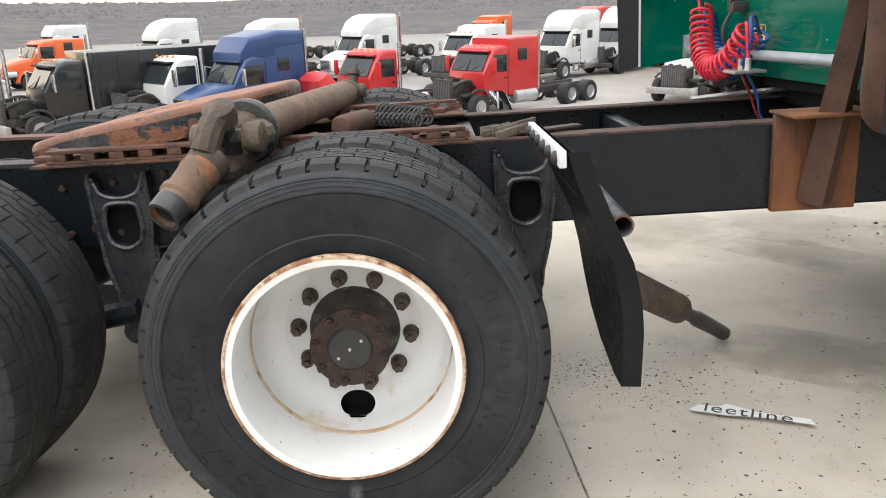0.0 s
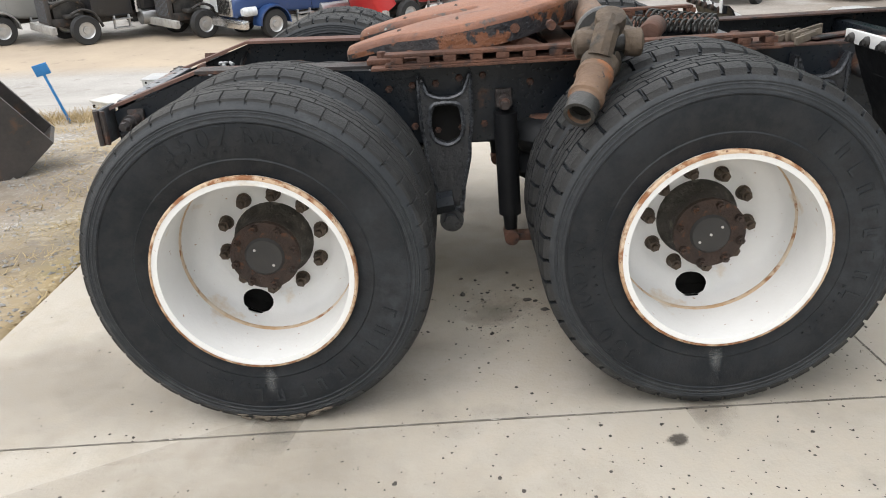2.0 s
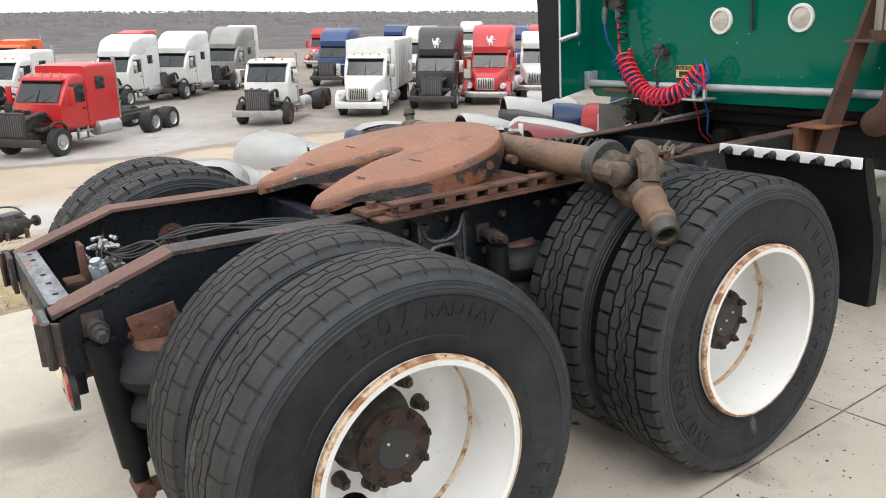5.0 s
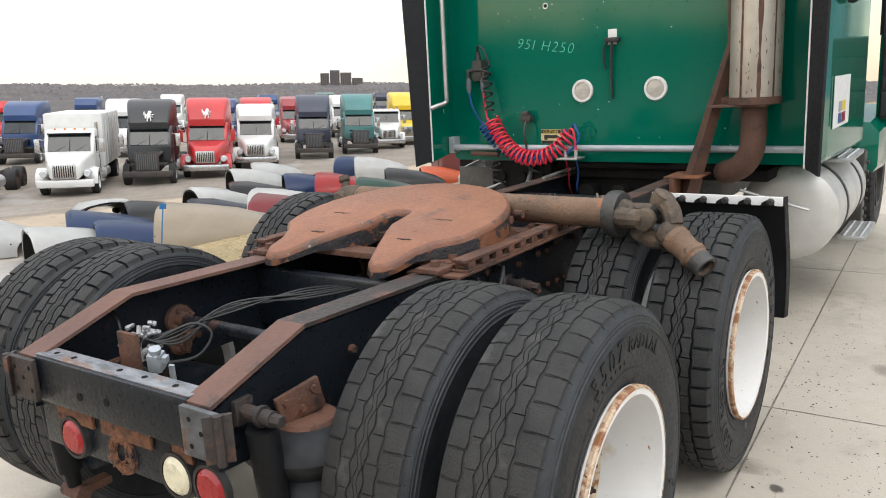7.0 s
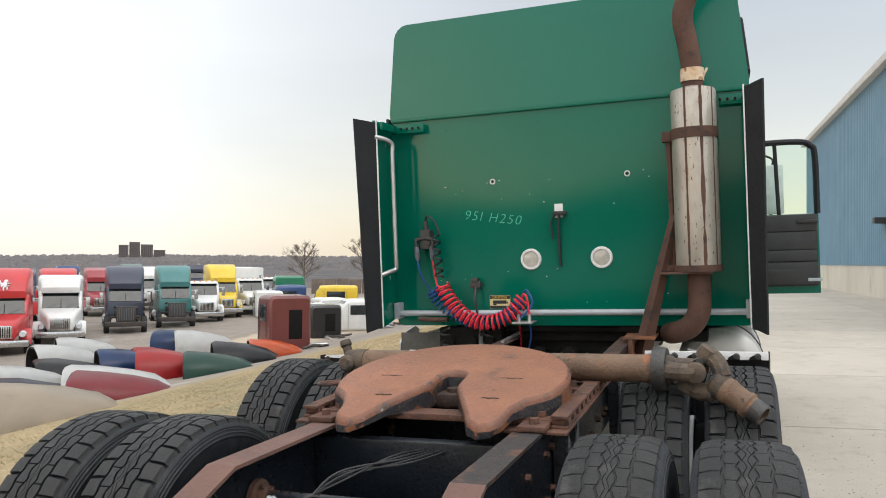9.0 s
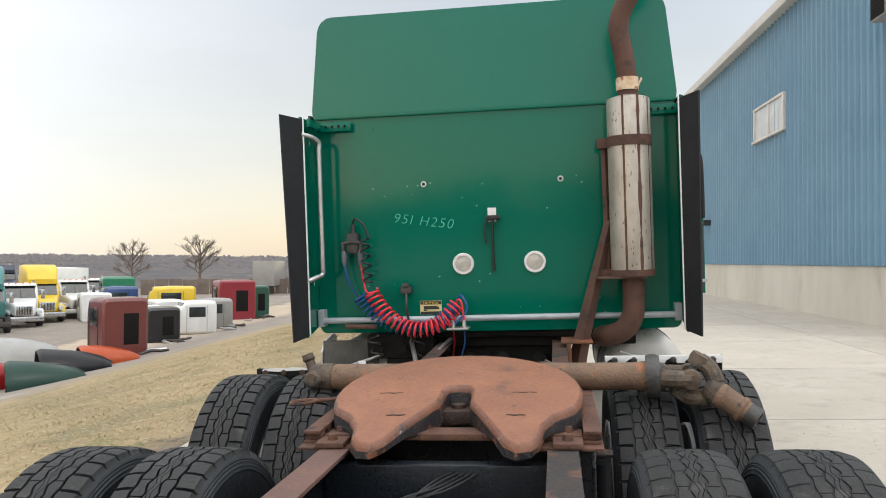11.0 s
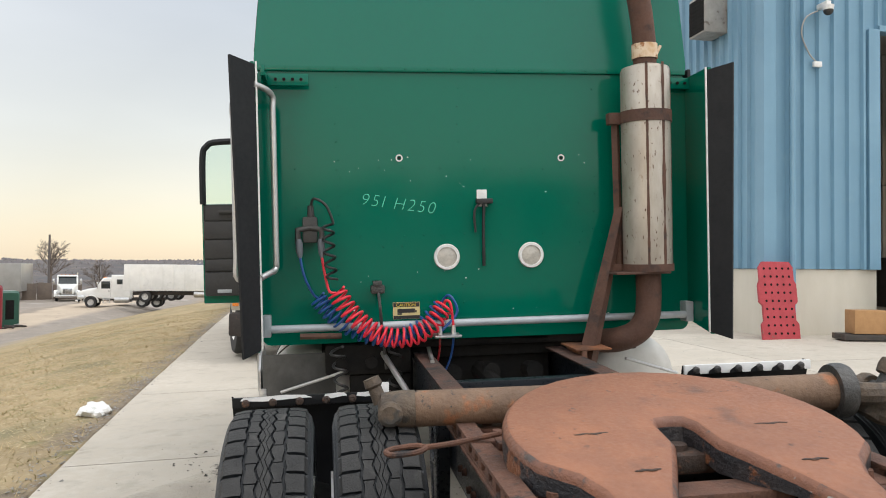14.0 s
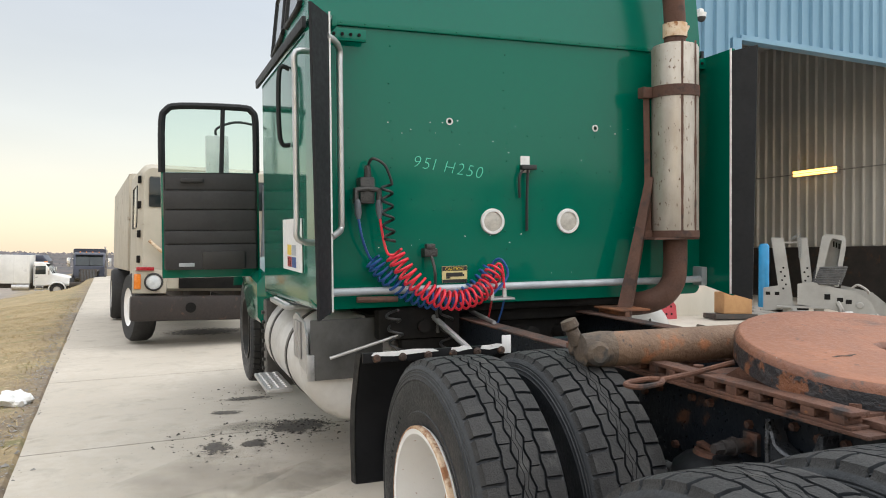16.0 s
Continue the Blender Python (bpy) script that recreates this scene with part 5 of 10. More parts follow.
# Brighter metal that paints the highlight along the casting's edges.
M_RIMGLINT = mat("rubbed_casting_rim", (0.030, 0.033, 0.038), (0.10, 0.105, 0.115), 14, 0.28, 0.35, bump=0.4, bscale=70, stain=(0.012, 0.013, 0.015), sscale=18, amount=0.55)


def hanger(x, s):
    """A cast hanger below the rail: a shield with a rounded hole, its foot at the arm's pivot."""
    bm = bmesh.new()
    outer = [(-0.096, 0.222), (-0.070, 0.162), (-0.03, 0.143), (0.0, 0.140), (0.03, 0.143), (0.070, 0.162), (0.096, 0.222), (0.096, 0.06), (0.085, -0.02), (0.082, -0.08), (0.055, -0.19), (0.04, -0.27), (-0.04, -0.27), (-0.055, -0.19), (-0.082, -0.08), (-0.085, -0.02), (-0.096, 0.06)]
    hole = [(-0.058, 0.085), (-0.045, 0.118), (0.0, 0.125), (0.045, 0.118), (0.058, 0.085), (0.06, 0.03), (0.045, -0.01), (0.0, -0.03), (-0.045, -0.01), (-0.06, 0.03)]
    big = [bm.verts.new((px, 0.0, pz)) for px, pz in outer]
    small = [bm.verts.new((px, 0.0, pz)) for px, pz in hole]
    edges = [bm.edges.new((a[k], a[(k + 1) % len(a)])) for a in (big, small) for k in range(len(a))]
    got = bmesh.ops.triangle_fill(bm, use_beauty=True, use_dissolve=False, edges=edges)
    inner = Matrix.Diagonal((0.9, 1, 0.9, 1))
    faces = [f for f in got["geom"] if isinstance(f, bmesh.types.BMFace)]
    for f in list(faces):
        c = f.calc_center_median()
        if abs(c.x) < 0.045 and -0.005 < c.z < 0.112 and all(v in small for v in f.verts):
            bm.faces.remove(f)
    ext = bmesh.ops.extrude_face_region(bm, geom=list(bm.faces))
    bmesh.ops.translate(bm, verts=[v for v in ext["geom"] if isinstance(v, bmesh.types.BMVert)], vec=(0, -0.05, 0))
    cyl(bm, (0, 0.06, -0.31), (0, -0.09, -0.31), 0.045, n=16)
    cyl(bm, (0, -0.09, -0.31), (0, -0.11, -0.31), 0.03, n=6)
    box(bm, (-0.05, -0.05, -0.30), (0.05, 0.05, -0.24), 0.01)
    m = Matrix.Translation((x, s * 0.437, 0.712)) @ (pose(0, 0, 0) if s < 0 else pose(0, 0, 0, 0, 0, 180))
    cast = part("hanger_bracket", bm, M_CAST, truck, "black cast suspension hanger with a rounded hole", m)
    # the raised rim carries the edge highlight in its colour
    bm = bmesh.new()
    pipe(bm, curve([(px, -0.052, pz) for px, pz in hole + hole[:2]], 3), 0.009, 6)
    pipe(bm, curve([(px * 0.95, -0.052, pz) for px, pz in outer[6:] + outer[:7]], 2), 0.008, 6)
    part("worn_rim", bm, M_RIMGLINT, cast, "raised rim with its edge highlight painted in")
    # a near-black plate in the hole's outline
    bm = bmesh.new()
    prism(bm, [(px * 1.04, pz) for px, pz in hole], 0.004, pose(0, -0.002, 0, 90, 0, 0))
    part("backing_plate", bm, M_DARK, cast, "near-black plate behind the hole")


for x in (0.562, 1.885):
    for s in (-1, 1):
        hanger(x, s)

# sliding plates under the fifth wheel: slotted rusty angles on each rail
for s in (-1, 1):
    bm = bmesh.new()
    ya, yb = (-0.52, -0.30) if s < 0 else (0.30, 0.52)
    box(bm, (0.31, ya, 0.966), (1.73, yb, 0.976), 0.002)
    slide = part("slide_plate", bm, M_RUST, truck, "rusty slotted fifth wheel slide plate")
    bm = bmesh.new()
    yo = -0.485 if s < 0 else 0.485
    box(bm, (0.36, yo - 0.03, 0.977), (1.70, yo + 0.03, 0.985), 0.001)
    for k in range(15):
        x = 0.38 + 0.092 * k
        box(bm, (x, yo - 0.03, 0.986), (x + 0.045, yo + 0.03, 1.008), 0.003)
    box(bm, (0.36, yo - 0.03, 1.0085), (1.70, yo + 0.03, 1.020), 0.002)
    part("slotted_bar", bm, M_RUST, slide)
    for x in (0.34, 0.45, 0.58, 1.05, 1.2, 1.6):
        bm = bmesh.new()
        box(bm, (x - 0.05, yo * 0.83 - 0.05, 0.977), (x + 0.05, yo * 0.83 + 0.05, 0.996), 0.005)
        cyl(bm, (x, yo * 0.83, 0.996), (x, yo * 0.83, 1.016), 0.019, 0.017, 6)
        part("bolted_block", bm, M_RUST, slide)
bm = bmesh.new()
for x in (0.40, 0.62, 0.95, 1.25):
    box(bm, (x, -0.40, 0.977), (x + 0.10, 0.42, 1.0), 0.004)
for s in (-1, 1):
    prism(bm, [(0.42, 0.99), (0.95, 0.99), (0.80, 1.075), (0.60, 1.075)], 0.09, pose(0, s * 0.36 + 0.045, 0, 90, 0, 0))
part("fifth_wheel_base", bm, M_RUST, truck, "rusty fifth wheel saddle brackets")


PLATE_Y = 0.0


def plate_outline():
    """The fifth wheel's top seen from above, about (0.75, PLATE_Y): a horseshoe open to the rear."""
    pts = []
    for k in range(0, 25):
        a = radians(-112 + 224 * k / 24)
        pts.append((0.645 + 0.455 * math.cos(a), 0.468 * math.sin(a)))
    left = [(0.40, 0.36), (0.33, 0.325), (0.25, 0.315), (0.205, 0.285), (0.195, 0.235), (0.23, 0.195), (0.34, 0.145), (0.46, 0.09), (0.54, 0.055)]
    throat = [(0.66, 0.05), (0.695, 0.035), (0.70, 0.0), (0.695, -0.035), (0.66, -0.05)]
    right = [(x, -y) for x, y in reversed(left)]
    return pts + left + throat + right


def plate_z(x):
    """Its top slopes down to the rear, and more so over the two tails."""
    return 1.172 + (x - 1.10) * 0.148 - 0.15 * max(0.42 - x, 0) ** 1.35


outline = plate_outline()


def inset(pts, d):
    """The closed outline drawn in by d."""
    out = []
    for k, p in enumerate(pts):
        a, b = Vector(pts[k - 1]), Vector(pts[(k + 1) % len(pts)])
        t = (b - a).normalized()
        out.append((p[0] - t.y * d, p[1] + t.x * d))
    return out


inner_line = inset(outline, 0.020)
ROLL = ((0.020, 0.0), (0.013, 0.0025), (0.007, 0.0075), (0.002, 0.016), (0.0, 0.028))
bm = bmesh.new()
top = [bm.verts.new((x, y + PLATE_Y, plate_z(x))) for x, y in inner_line]
tedges = [bm.edges.new((top[k], top[(k + 1) % len(top)])) for k in range(len(top))]
bmesh.ops.triangle_fill(bm, use_beauty=True, edges=tedges)
rows = [top] + [[bm.verts.new((x, y + PLATE_Y, plate_z(x) - drop)) for x, y in inset(outline, d)] for d, drop in ROLL[1:3]]
skin(bm, rows, caps=False)
fifth = part("fifth_wheel", bm, M_FIFTH, truck, "rust-red horseshoe fifth wheel plate with rolled edges", smooth=50)
bm = bmesh.new()
skin(bm, [[bm.verts.new((x, y + PLATE_Y, plate_z(x) - drop)) for x, y in inset(outline, d - 0.0002)] for d, drop in ROLL[1:]], caps=False)
part("rolled_edge", bm, M_CHIP, fifth, "chipped rolled plate edge", smooth=50)
bm = bmesh.new()


def skirt_low(x):
    """How far the skirt hangs below the top: deep at the round front, thin at the tails."""
    return 0.050 + 0.042 * smoothstep(0.30, 0.55, x)


rows = [[bm.verts.new((x, y + PLATE_Y, plate_z(x) - 0.0265)) for x, y in inset(outline, -0.0008)],
        [bm.verts.new((x + 0.003 * math.sin(40 * y), y + PLATE_Y + 0.003 * math.sin(33 * x), plate_z(x) - skirt_low(x) - 0.004 * math.sin(25 * y))) for x, y in outline],
        [bm.verts.new((x, y + PLATE_Y, plate_z(x) - skirt_low(x) + 0.006)) for x, y in inset(outline, 0.03)]]
skin(bm, rows, caps=False)
part("plate_skirt", bm, M_FIFTHEDGE, fifth, "greasy black plate edge with chipped rust")
for x, y, w in ((0.62, 0.25, 0.10), (0.62, -0.25, 0.10), (0.40, 0.19, 0.07), (0.40, -0.23, 0.07)):
    bm = bmesh.new()
    for k in range(9):
        q = (k - 4) / 4.5
        m = Matrix.Translation((x + 0.003 * math.sin(5 * k + 9 * y), y + 0.42 * w * q, plate_z(x) - 0.0005))
        bmesh.ops.create_icosphere(bm, subdivisions=1, radius=1.0, matrix=m @ Matrix.Diagonal((0.0075 * (1 - 0.5 * q * q), 0.13 * w, 0.0022, 1)))
    part("grease_slot", bm, M_HUB, fifth, "torn grease slot")
bm = bmesh.new()
box(bm, (0.60, -0.065, 0.985), (0.78, 0.065, 1.035), 0.015)
cyl(bm, (0.66, 0.0, 0.98), (0.66, 0.0, 1.05), 0.028, n=12)
part("lock_jaw", bm, M_HUB, fifth, "dark greasy lock jaw")
for x, y in ((0.95, -0.43), (0.82, -0.45)):
    bm = bmesh.new()
    cyl(bm, (x, y + 0.05, 1.075), (x, y + 0.012, 1.075), 0.017, n=12)
    part("pivot_pin", bm, M_RUST, fifth)
bm = bmesh.new()
pipe(bm, curve([(0.89, 0.40, 1.05), (0.915, 0.55, 1.02), (0.92, 0.640, 1.010)], 4) + curve([(0.92, 0.640, 1.010), (0.890, 0.668, 1.006), (0.893, 0.735, 1.0), (0.93, 0.757, 1.0), (0.963, 0.73, 1.0), (0.960, 0.668, 1.006), (0.925, 0.645, 1.010)], 5), 0.0085, 8)
part("release_handle", bm, M_RUST, fifth, "rusty release rod with a loop")

# quarter fenders ahead of the front drive tyres
for s, ya, yb in ((-1, -1.215, -0.62), (1, 0.66, 1.30)):
    bm = bmesh.new()
    drop = 0.050 if s > 0 else 0.0
    push = 0.042 if s < 0 else 0.060
    line = [(1.865, 1.03 - drop, 0.0), (1.885, 0.96, 0.0), (1.925, 0.86, 0.0), (1.975, 0.76, 0.0), (2.005, 0.66, 0.015), (2.018, 0.58, 0.07), (2.022, 0.51, 0.20), (2.024, 0.465, 0.34), (2.025, 0.435, 0.52)]
    line = [(px + push * smoothstep(0.30, 0.9, pz), pz, cut) for px, pz, cut in line]
    yo, yi = (ya, yb) if s < 0 else (yb, ya)
    sheets = [[[bm.verts.new((x + t, y, z)) for x, z, y in ((px, pz, yo), (px, pz, yi + s * cut))] for px, pz, cut in line] for t in (0.0, 0.010)]
    for sh in sheets:
        for k in range(len(line) - 1):
            bm.faces.new((sh[k][0], sh[k + 1][0], sh[k + 1][1], sh[k][1]))
    for e in (0, 1):
        for k in range(len(line) - 1):
            bm.faces.new((sheets[0][k][e], sheets[1][k][e], sheets[1][k + 1][e], sheets[0][k + 1][e]))
    lip = [[bm.verts.new((x + d, yo + s * q, z)) for x, z, _ in line] for d, q in ((0.0, 0.003), (0.048, 0.010), (0.048, 0.002), (0.0, -0.004))]
    for a, b in zip(lip, lip[1:]):
        for k in range(len(line) - 1):
            bm.faces.new((a[k], a[k + 1], b[k + 1], b[k]))
    fender = part("quarter_fender", bm, M_FLAP, truck, "black plastic quarter fender")
    for k in range(5):
        bm = bmesh.new()
        z = 0.78 + 0.03 * k
        pipe(bm, [(1.972 + push - 0.0145 * k, ya + 0.09, z), (1.972 + push - 0.0145 * k, yb - 0.09, z)], 0.006, 6)
        part("rib", bm, M_FLAP, fender)
    bm = bmesh.new()
    box(bm, (1.845 + push, ya, 0.995 - drop), (1.862 + push, yb, 1.035 - drop), 0.002)
    strip = part("mounting_strip", bm, M_WHITEMET if s < 0 else M_FLAP, fender, "white bolted edge strip" if s < 0 else "black bolted edge strip")
    if s > 0:
        bm = bmesh.new()
        box(bm, (1.838 + push, ya + 0.010, 0.949), (1.8435 + push, ya + 0.05, 1.024), 0.002)
        part("end_bracket", bm, M_WHITEMET, fender, "white end bracket")
        for q, w in ((0.14, 0.055), (0.36, 0.045), (0.74, 0.135)):
            bm = bmesh.new()
            rim = [(1, 0.012), (0.9, 0.024), (0.25, 0.025), (-0.3, 0.029), (-0.9, 0.025), (-1.1, 0.014), (-0.6, 0.013), (0.3, 0.006)]
            yq = ya + (yb - ya) * q
            fr = [bm.verts.new((1.8415 + push, yq + w * c, 0.962 + z)) for c, z in rim]
            bk = [bm.verts.new((1.8449 + push, v.co.y, v.co.z)) for v in fr]
            bm.faces.new(fr)
            bm.faces.new(bk[::-1])
            for i in range(8):
                bm.faces.new((fr[i], bk[i], bk[(i + 1) % 8], fr[(i + 1) % 8]))
            bmesh.ops.recalc_face_normals(bm, faces=bm.faces)
            part("torn_edge", bm, M_WHITEMET, fender, "torn white edging")
    for k in range(6):
        bm = bmesh.new()
        y = ya + (yb - ya) * (k + 0.5) / 6
        turned(bm, (1.846 + push, y, 1.013 - drop), (1.832 + push, y, 1.013 - drop), [(0, 0.017), (0.6, 0.016), (1, 0.010)], 12)
        part("bolt", bm, M_HUB if s > 0 else M_CAP, fender)
        if s < 0:
            bm = bmesh.new()
            prism(bm, [(-0.030, 0.0), (0.030, 0.0), (0.022, 0.017), (-0.006, 0.024), (-0.026, 0.012)], 0.004, Matrix.Translation((1.8435 + push, y + 0.012, 0.996)) @ Matrix(((0, 0, -1, 0), (-1, 0, 0, 0), (0, 1, 0, 0), (0, 0, 0, 1))))
            part("cut_edge", bm, M_FLAP, fender, "black notch in the white strip")
    bm = bmesh.new()
    turned(bm, (2.00 + push, s * 0.43, 0.865), (1.993 + push, yo - s * 0.002, 0.848), [(0, 0.027), (1, 0.027), (1, 0.022), (0.3, 0.022)], 18, caps=False)
    part("fender_tube", bm, M_GREYDARK, fender, "steel fender tube")

# exhaust support on the right rail
bm = bmesh.new()
box(bm, (2.71, -0.462, 0.665), (2.99, -0.432, 0.99), 0.006)
box(bm, (2.71, -0.60, 0.99), (2.99, -0.40, 1.0), 0.003)
part("support_plate", bm, mat("streaked_rust", (0.235, 0.088, 0.034), (0.10, 0.046, 0.028), 7, 0.8, 0.05, bump=0.6, bscale=60, stain=(0.035, 0.024, 0.020), sscale=8, amount=0.54, soft=0.15, stretch=(1, 1, 0.35), speck=(0.30, 0.12, 0.045), kscale=30, kamount=0.66), truck, "rusty plate bolted to the rail")
bm = bmesh.new()
pipe(bm, [(2.85, -0.465, 0.70), (2.865, -0.540, 1.02), (2.88, -0.640, 1.40), (2.90, -0.735, 1.76)], lambda t: 0.062 - 0.030 * t, 4)
pipe(bm, [(2.90, -0.725, 1.40), (2.91, -0.715, 2.29)], 0.024, 4)
box(bm, (2.72, -0.95, 1.392), (2.94, -0.64, 1.404), 0.003)
part("exhaust_support", bm, M_PIPERUST, truck, "rusty exhaust support post")
MX, MY = 2.84, -0.868
bm = bmesh.new()
turned(bm, (MX, MY, 1.41), (MX, MY, 2.55), [(0, 0.10), (0.005, 0.130), (0.03, 0.136), (0.97, 0.136), (0.985, 0.128), (1, 0.075)], 32)
muff = part("muffler", bm, M_MUFFLER, truck, "stained pale upright muffler with rust runs")
for a0, wd in ((200, 0.013), (235, 0.007), (160, 0.009)):
    bm = bmesh.new()
    rows = []
    for k in range(41):
        z = 1.415 + 1.13 * k / 40
        w = wd * (0.75 + 0.55 * noise.noise((a0, z * 5, 0)) + 0.3 * noise.noise((a0, z * 17, 3)))
        rows.append([bm.verts.new((MX + r * math.cos(radians(a0) + q * w / 0.136), MY + r * math.sin(radians(a0) + q * w / 0.136), z)) for q, r in ((-1, 0.1365), (0, 0.1375), (1, 0.1365))])
    skin(bm, rows, closed=False, caps=False)
    part("rust_run", bm, M_PIPERUST, muff, "brown rust run down the seam")
for z, wd in ((2.26, 0.032), (1.425, 0.02)):
    bm = bmesh.new()
    turned(bm, (MX, MY, z - wd), (MX, MY, z + wd), [(0, 0.135), (0, 0.142), (1, 0.142), (1, 0.135)], 32, caps=False)
    box(bm, (MX + 0.03, MY + 0.12, z - wd), (MX + 0.09, MY + 0.20, z + wd), 0.004)
    part("clamp", bm, M_PIPERUST, muff, "rusty strap clamp")
bm = bmesh.new()
pipe(bm, curve([(MX, MY, 2.54), (MX, MY, 2.66), (MX - 0.01, MY + 0.02, 2.82), (MX - 0.02, MY + 0.045, 2.98), (MX - 0.03, MY + 0.015, 3.10), (MX - 0.06, MY - 0.06, 3.22), (MX - 0.12, MY - 0.16, 3.31)], 6), 0.063, 16, caps=False)
part("tail_pipe", bm, M_PIPERUST, muff, "rusty curved stack pipe")
bm = bmesh.new()
turned(bm, (MX, MY, 2.585), (MX, MY, 2.665), [(0, 0.066), (0, 0.071), (1, 0.071), (1, 0.066)], 24, caps=False)
cyl(bm, (MX - 0.01, MY - 0.06, 2.60), (MX - 0.01, MY - 0.09, 2.66), 0.008, n=6)
part("pipe_clamp", bm, M_RUSTLINE, muff, "pale band clamp")
bm = bmesh.new()
pipe(bm, curve([(MX, MY, 1.42), (MX, MY, 1.24), (MX + 0.005, MY + 0.012, 1.14), (MX + 0.03, MY + 0.06, 1.06), (MX + 0.09, MY + 0.14, 1.015), (MX + 0.20, MY + 0.20, 0.995)], 7), 0.070, 18)
part("elbow", bm, M_PIPERUST, muff, "rusty exhaust elbow")

# the sleeper cab
CX, CL, CR = 3.02, 1.265, -1.190
YC, HW = (CL + CR) / 2, (CL - CR) / 2
bm = bmesh.new()
v = [[bm.verts.new((x, YC + y, z)) for y, z in rounded(hw, z0, z1, 0.05)] for x, hw, z0, z1 in
     ((CX, HW, 1.045, 2.545), (3.08, HW + 0.018, 1.04, 2.545), (4.70, HW + 0.022, 1.0, 2.545), (5.0, HW - 0.02, 0.95, 2.50), (5.6, HW - 0.12, 0.95, 2.42), (6.0, HW - 0.16, 0.95, 1.75))]
skin(bm, v)
cab_ob = part("cab", bm, M_GREEN, truck, "glossy green sleeper cab", smooth=30)
cab_ob.modifiers.new("flat_sides", "WEIGHTED_NORMAL").keep_sharp = True
bm = bmesh.new()
v = [[bm.verts.new((x, YC + y, z)) for y, z in rows] for x, rows in
     ((CX + 0.012, rounded(1.245, 2.50, 3.25, 0.10)), (3.6, rounded(1.245, 2.50, 3.36, 0.14)), (4.5, rounded(1.20, 2.50, 3.32, 0.16)), (5.3, rounded(1.05, 2.4, 2.75, 0.12)))]
for rr in v:
    for q in rr:
        q.co.y = YC + (q.co.y - YC) * (1 - 0.05 * max(0, (q.co.z - 2.55) / 0.62))
skin(bm, v)
roof = part("raised_roof", bm, M_GREENROOF, truck, "green raised sleeper roof", smooth=40)
roof.modifiers.new("flat_sides", "WEIGHTED_NORMAL").keep_sharp = True
bm = bmesh.new()
box(bm, (CX - 0.016, CR + 0.005, 2.535), (CX + 0.01, CL - 0.005, 2.562), 0.004)
part("seam", bm, M_GREEN, truck, "folded roof seam")
bm = bmesh.new()
rnd = random.Random(11)
for y in np.arange(-1.12, 1.19, 0.115):
    for z in (2.00, 1.795, 1.63, 1.575):
        if rnd.random() < 0.62:
            bmesh.ops.create_icosphere(bm, subdivisions=1, radius=0.0052, matrix=Matrix.Translation((CX - 0.001, float(y) + rnd.uniform(-0.012, 0.012), z + rnd.uniform(-0.006, 0.006))))
for y in (0.84, 0.16, -0.62):
    for z in np.arange(1.25, 2.5, 0.10):
        if rnd.random() < 0.7:
            bmesh.ops.create_icosphere(bm, subdivisions=1, radius=0.0052, matrix=Matrix.Translation((CX - 0.001, y + 0.01 * math.sin(z * 9), float(z))))
for y in np.arange(-1.1, 1.15, 0.13):
    bmesh.ops.create_icosphere(bm, subdivisions=1, radius=0.005, matrix=Matrix.Translation((CX - 0.018, float(y), 2.55)))
stuff(part("rivets", bm, M_GREEN, truck))
bm = bmesh.new()
for k in range(34):
    y, z = rnd.uniform(-0.9, 0.95), rnd.choice((2.04, 1.93, 1.42, 1.2)) + rnd.gauss(0, 0.03)
    if 0.25 < y < 0.80 and 1.70 < z < 1.90:
        continue
    bmesh.ops.create_icosphere(bm, subdivisions=1, radius=rnd.uniform(0.0015, 0.0036), matrix=Matrix.Translation((CX - 0.001, y, z)) @ Matrix.Diagonal((0.25, rnd.uniform(0.6, 2), 1, 1)))
stuff(part("paint_chips", bm, M_PAPER, truck, "pale chips in the paint"))
for y, z in ((0.50, 2.06), (-0.43, 2.057)):
    bm = bmesh.new()
    turned(bm, (CX - 0.001, y, z), (CX - 0.005, y, z), [(0, 0.020), (1, 0.020), (1, 0.013), (0, 0.013)], 16, caps=False)
    part("bolt_ring", bm, M_PAPER, truck, "bare ring left by a bolt")
    bm = bmesh.new()
    cyl(bm, (CX - 0.001, y, z), (CX - 0.006, y, z), 0.0075, n=10)
    part("bolt_hole", bm, M_DARK, truck)
for y in (0.243, -0.243):
    bm = bmesh.new()
    turned(bm, (CX, y, 1.505), (CX - 0.012, y, 1.505), [(0, 0.074), (0.4, 0.074), (1, 0.070), (1, 0.056), (0.2, 0.056)], 36, caps=False)
    work = part("work_lamp", bm, M_PAPER, truck, "round lamp with a white ring")
    bm = bmesh.new()
    turned(bm, (CX, y, 1.505), (CX - 0.010, y, 1.505), [(0, 0.056), (0.4, 0.056), (0.9, 0.03), (1, 0.006)], 28)
    part("lens", bm, M_LENS, work, "milky round lens")
bm = bmesh.new()
box(bm, (CX - 0.006, 0.008, 1.785), (CX, 0.066, 1.880), 0.002)
cyl(bm, (CX - 0.006, 0.037, 1.862), (CX - 0.010, 0.037, 1.862), 0.009, n=10)
brk = part("strap_bracket", bm, M_PAPER, truck, "small white plate with a black strap")
bm = bmesh.new()
box(bm, (CX - 0.045, -0.02, 1.80), (CX - 0.006, 0.075, 1.828), 0.006)
pipe(bm, curve([(CX - 0.03, 0.04, 1.82), (CX - 0.03, 0.085, 1.76), (CX - 0.02, 0.080, 1.64)], 6), 0.007, 6)
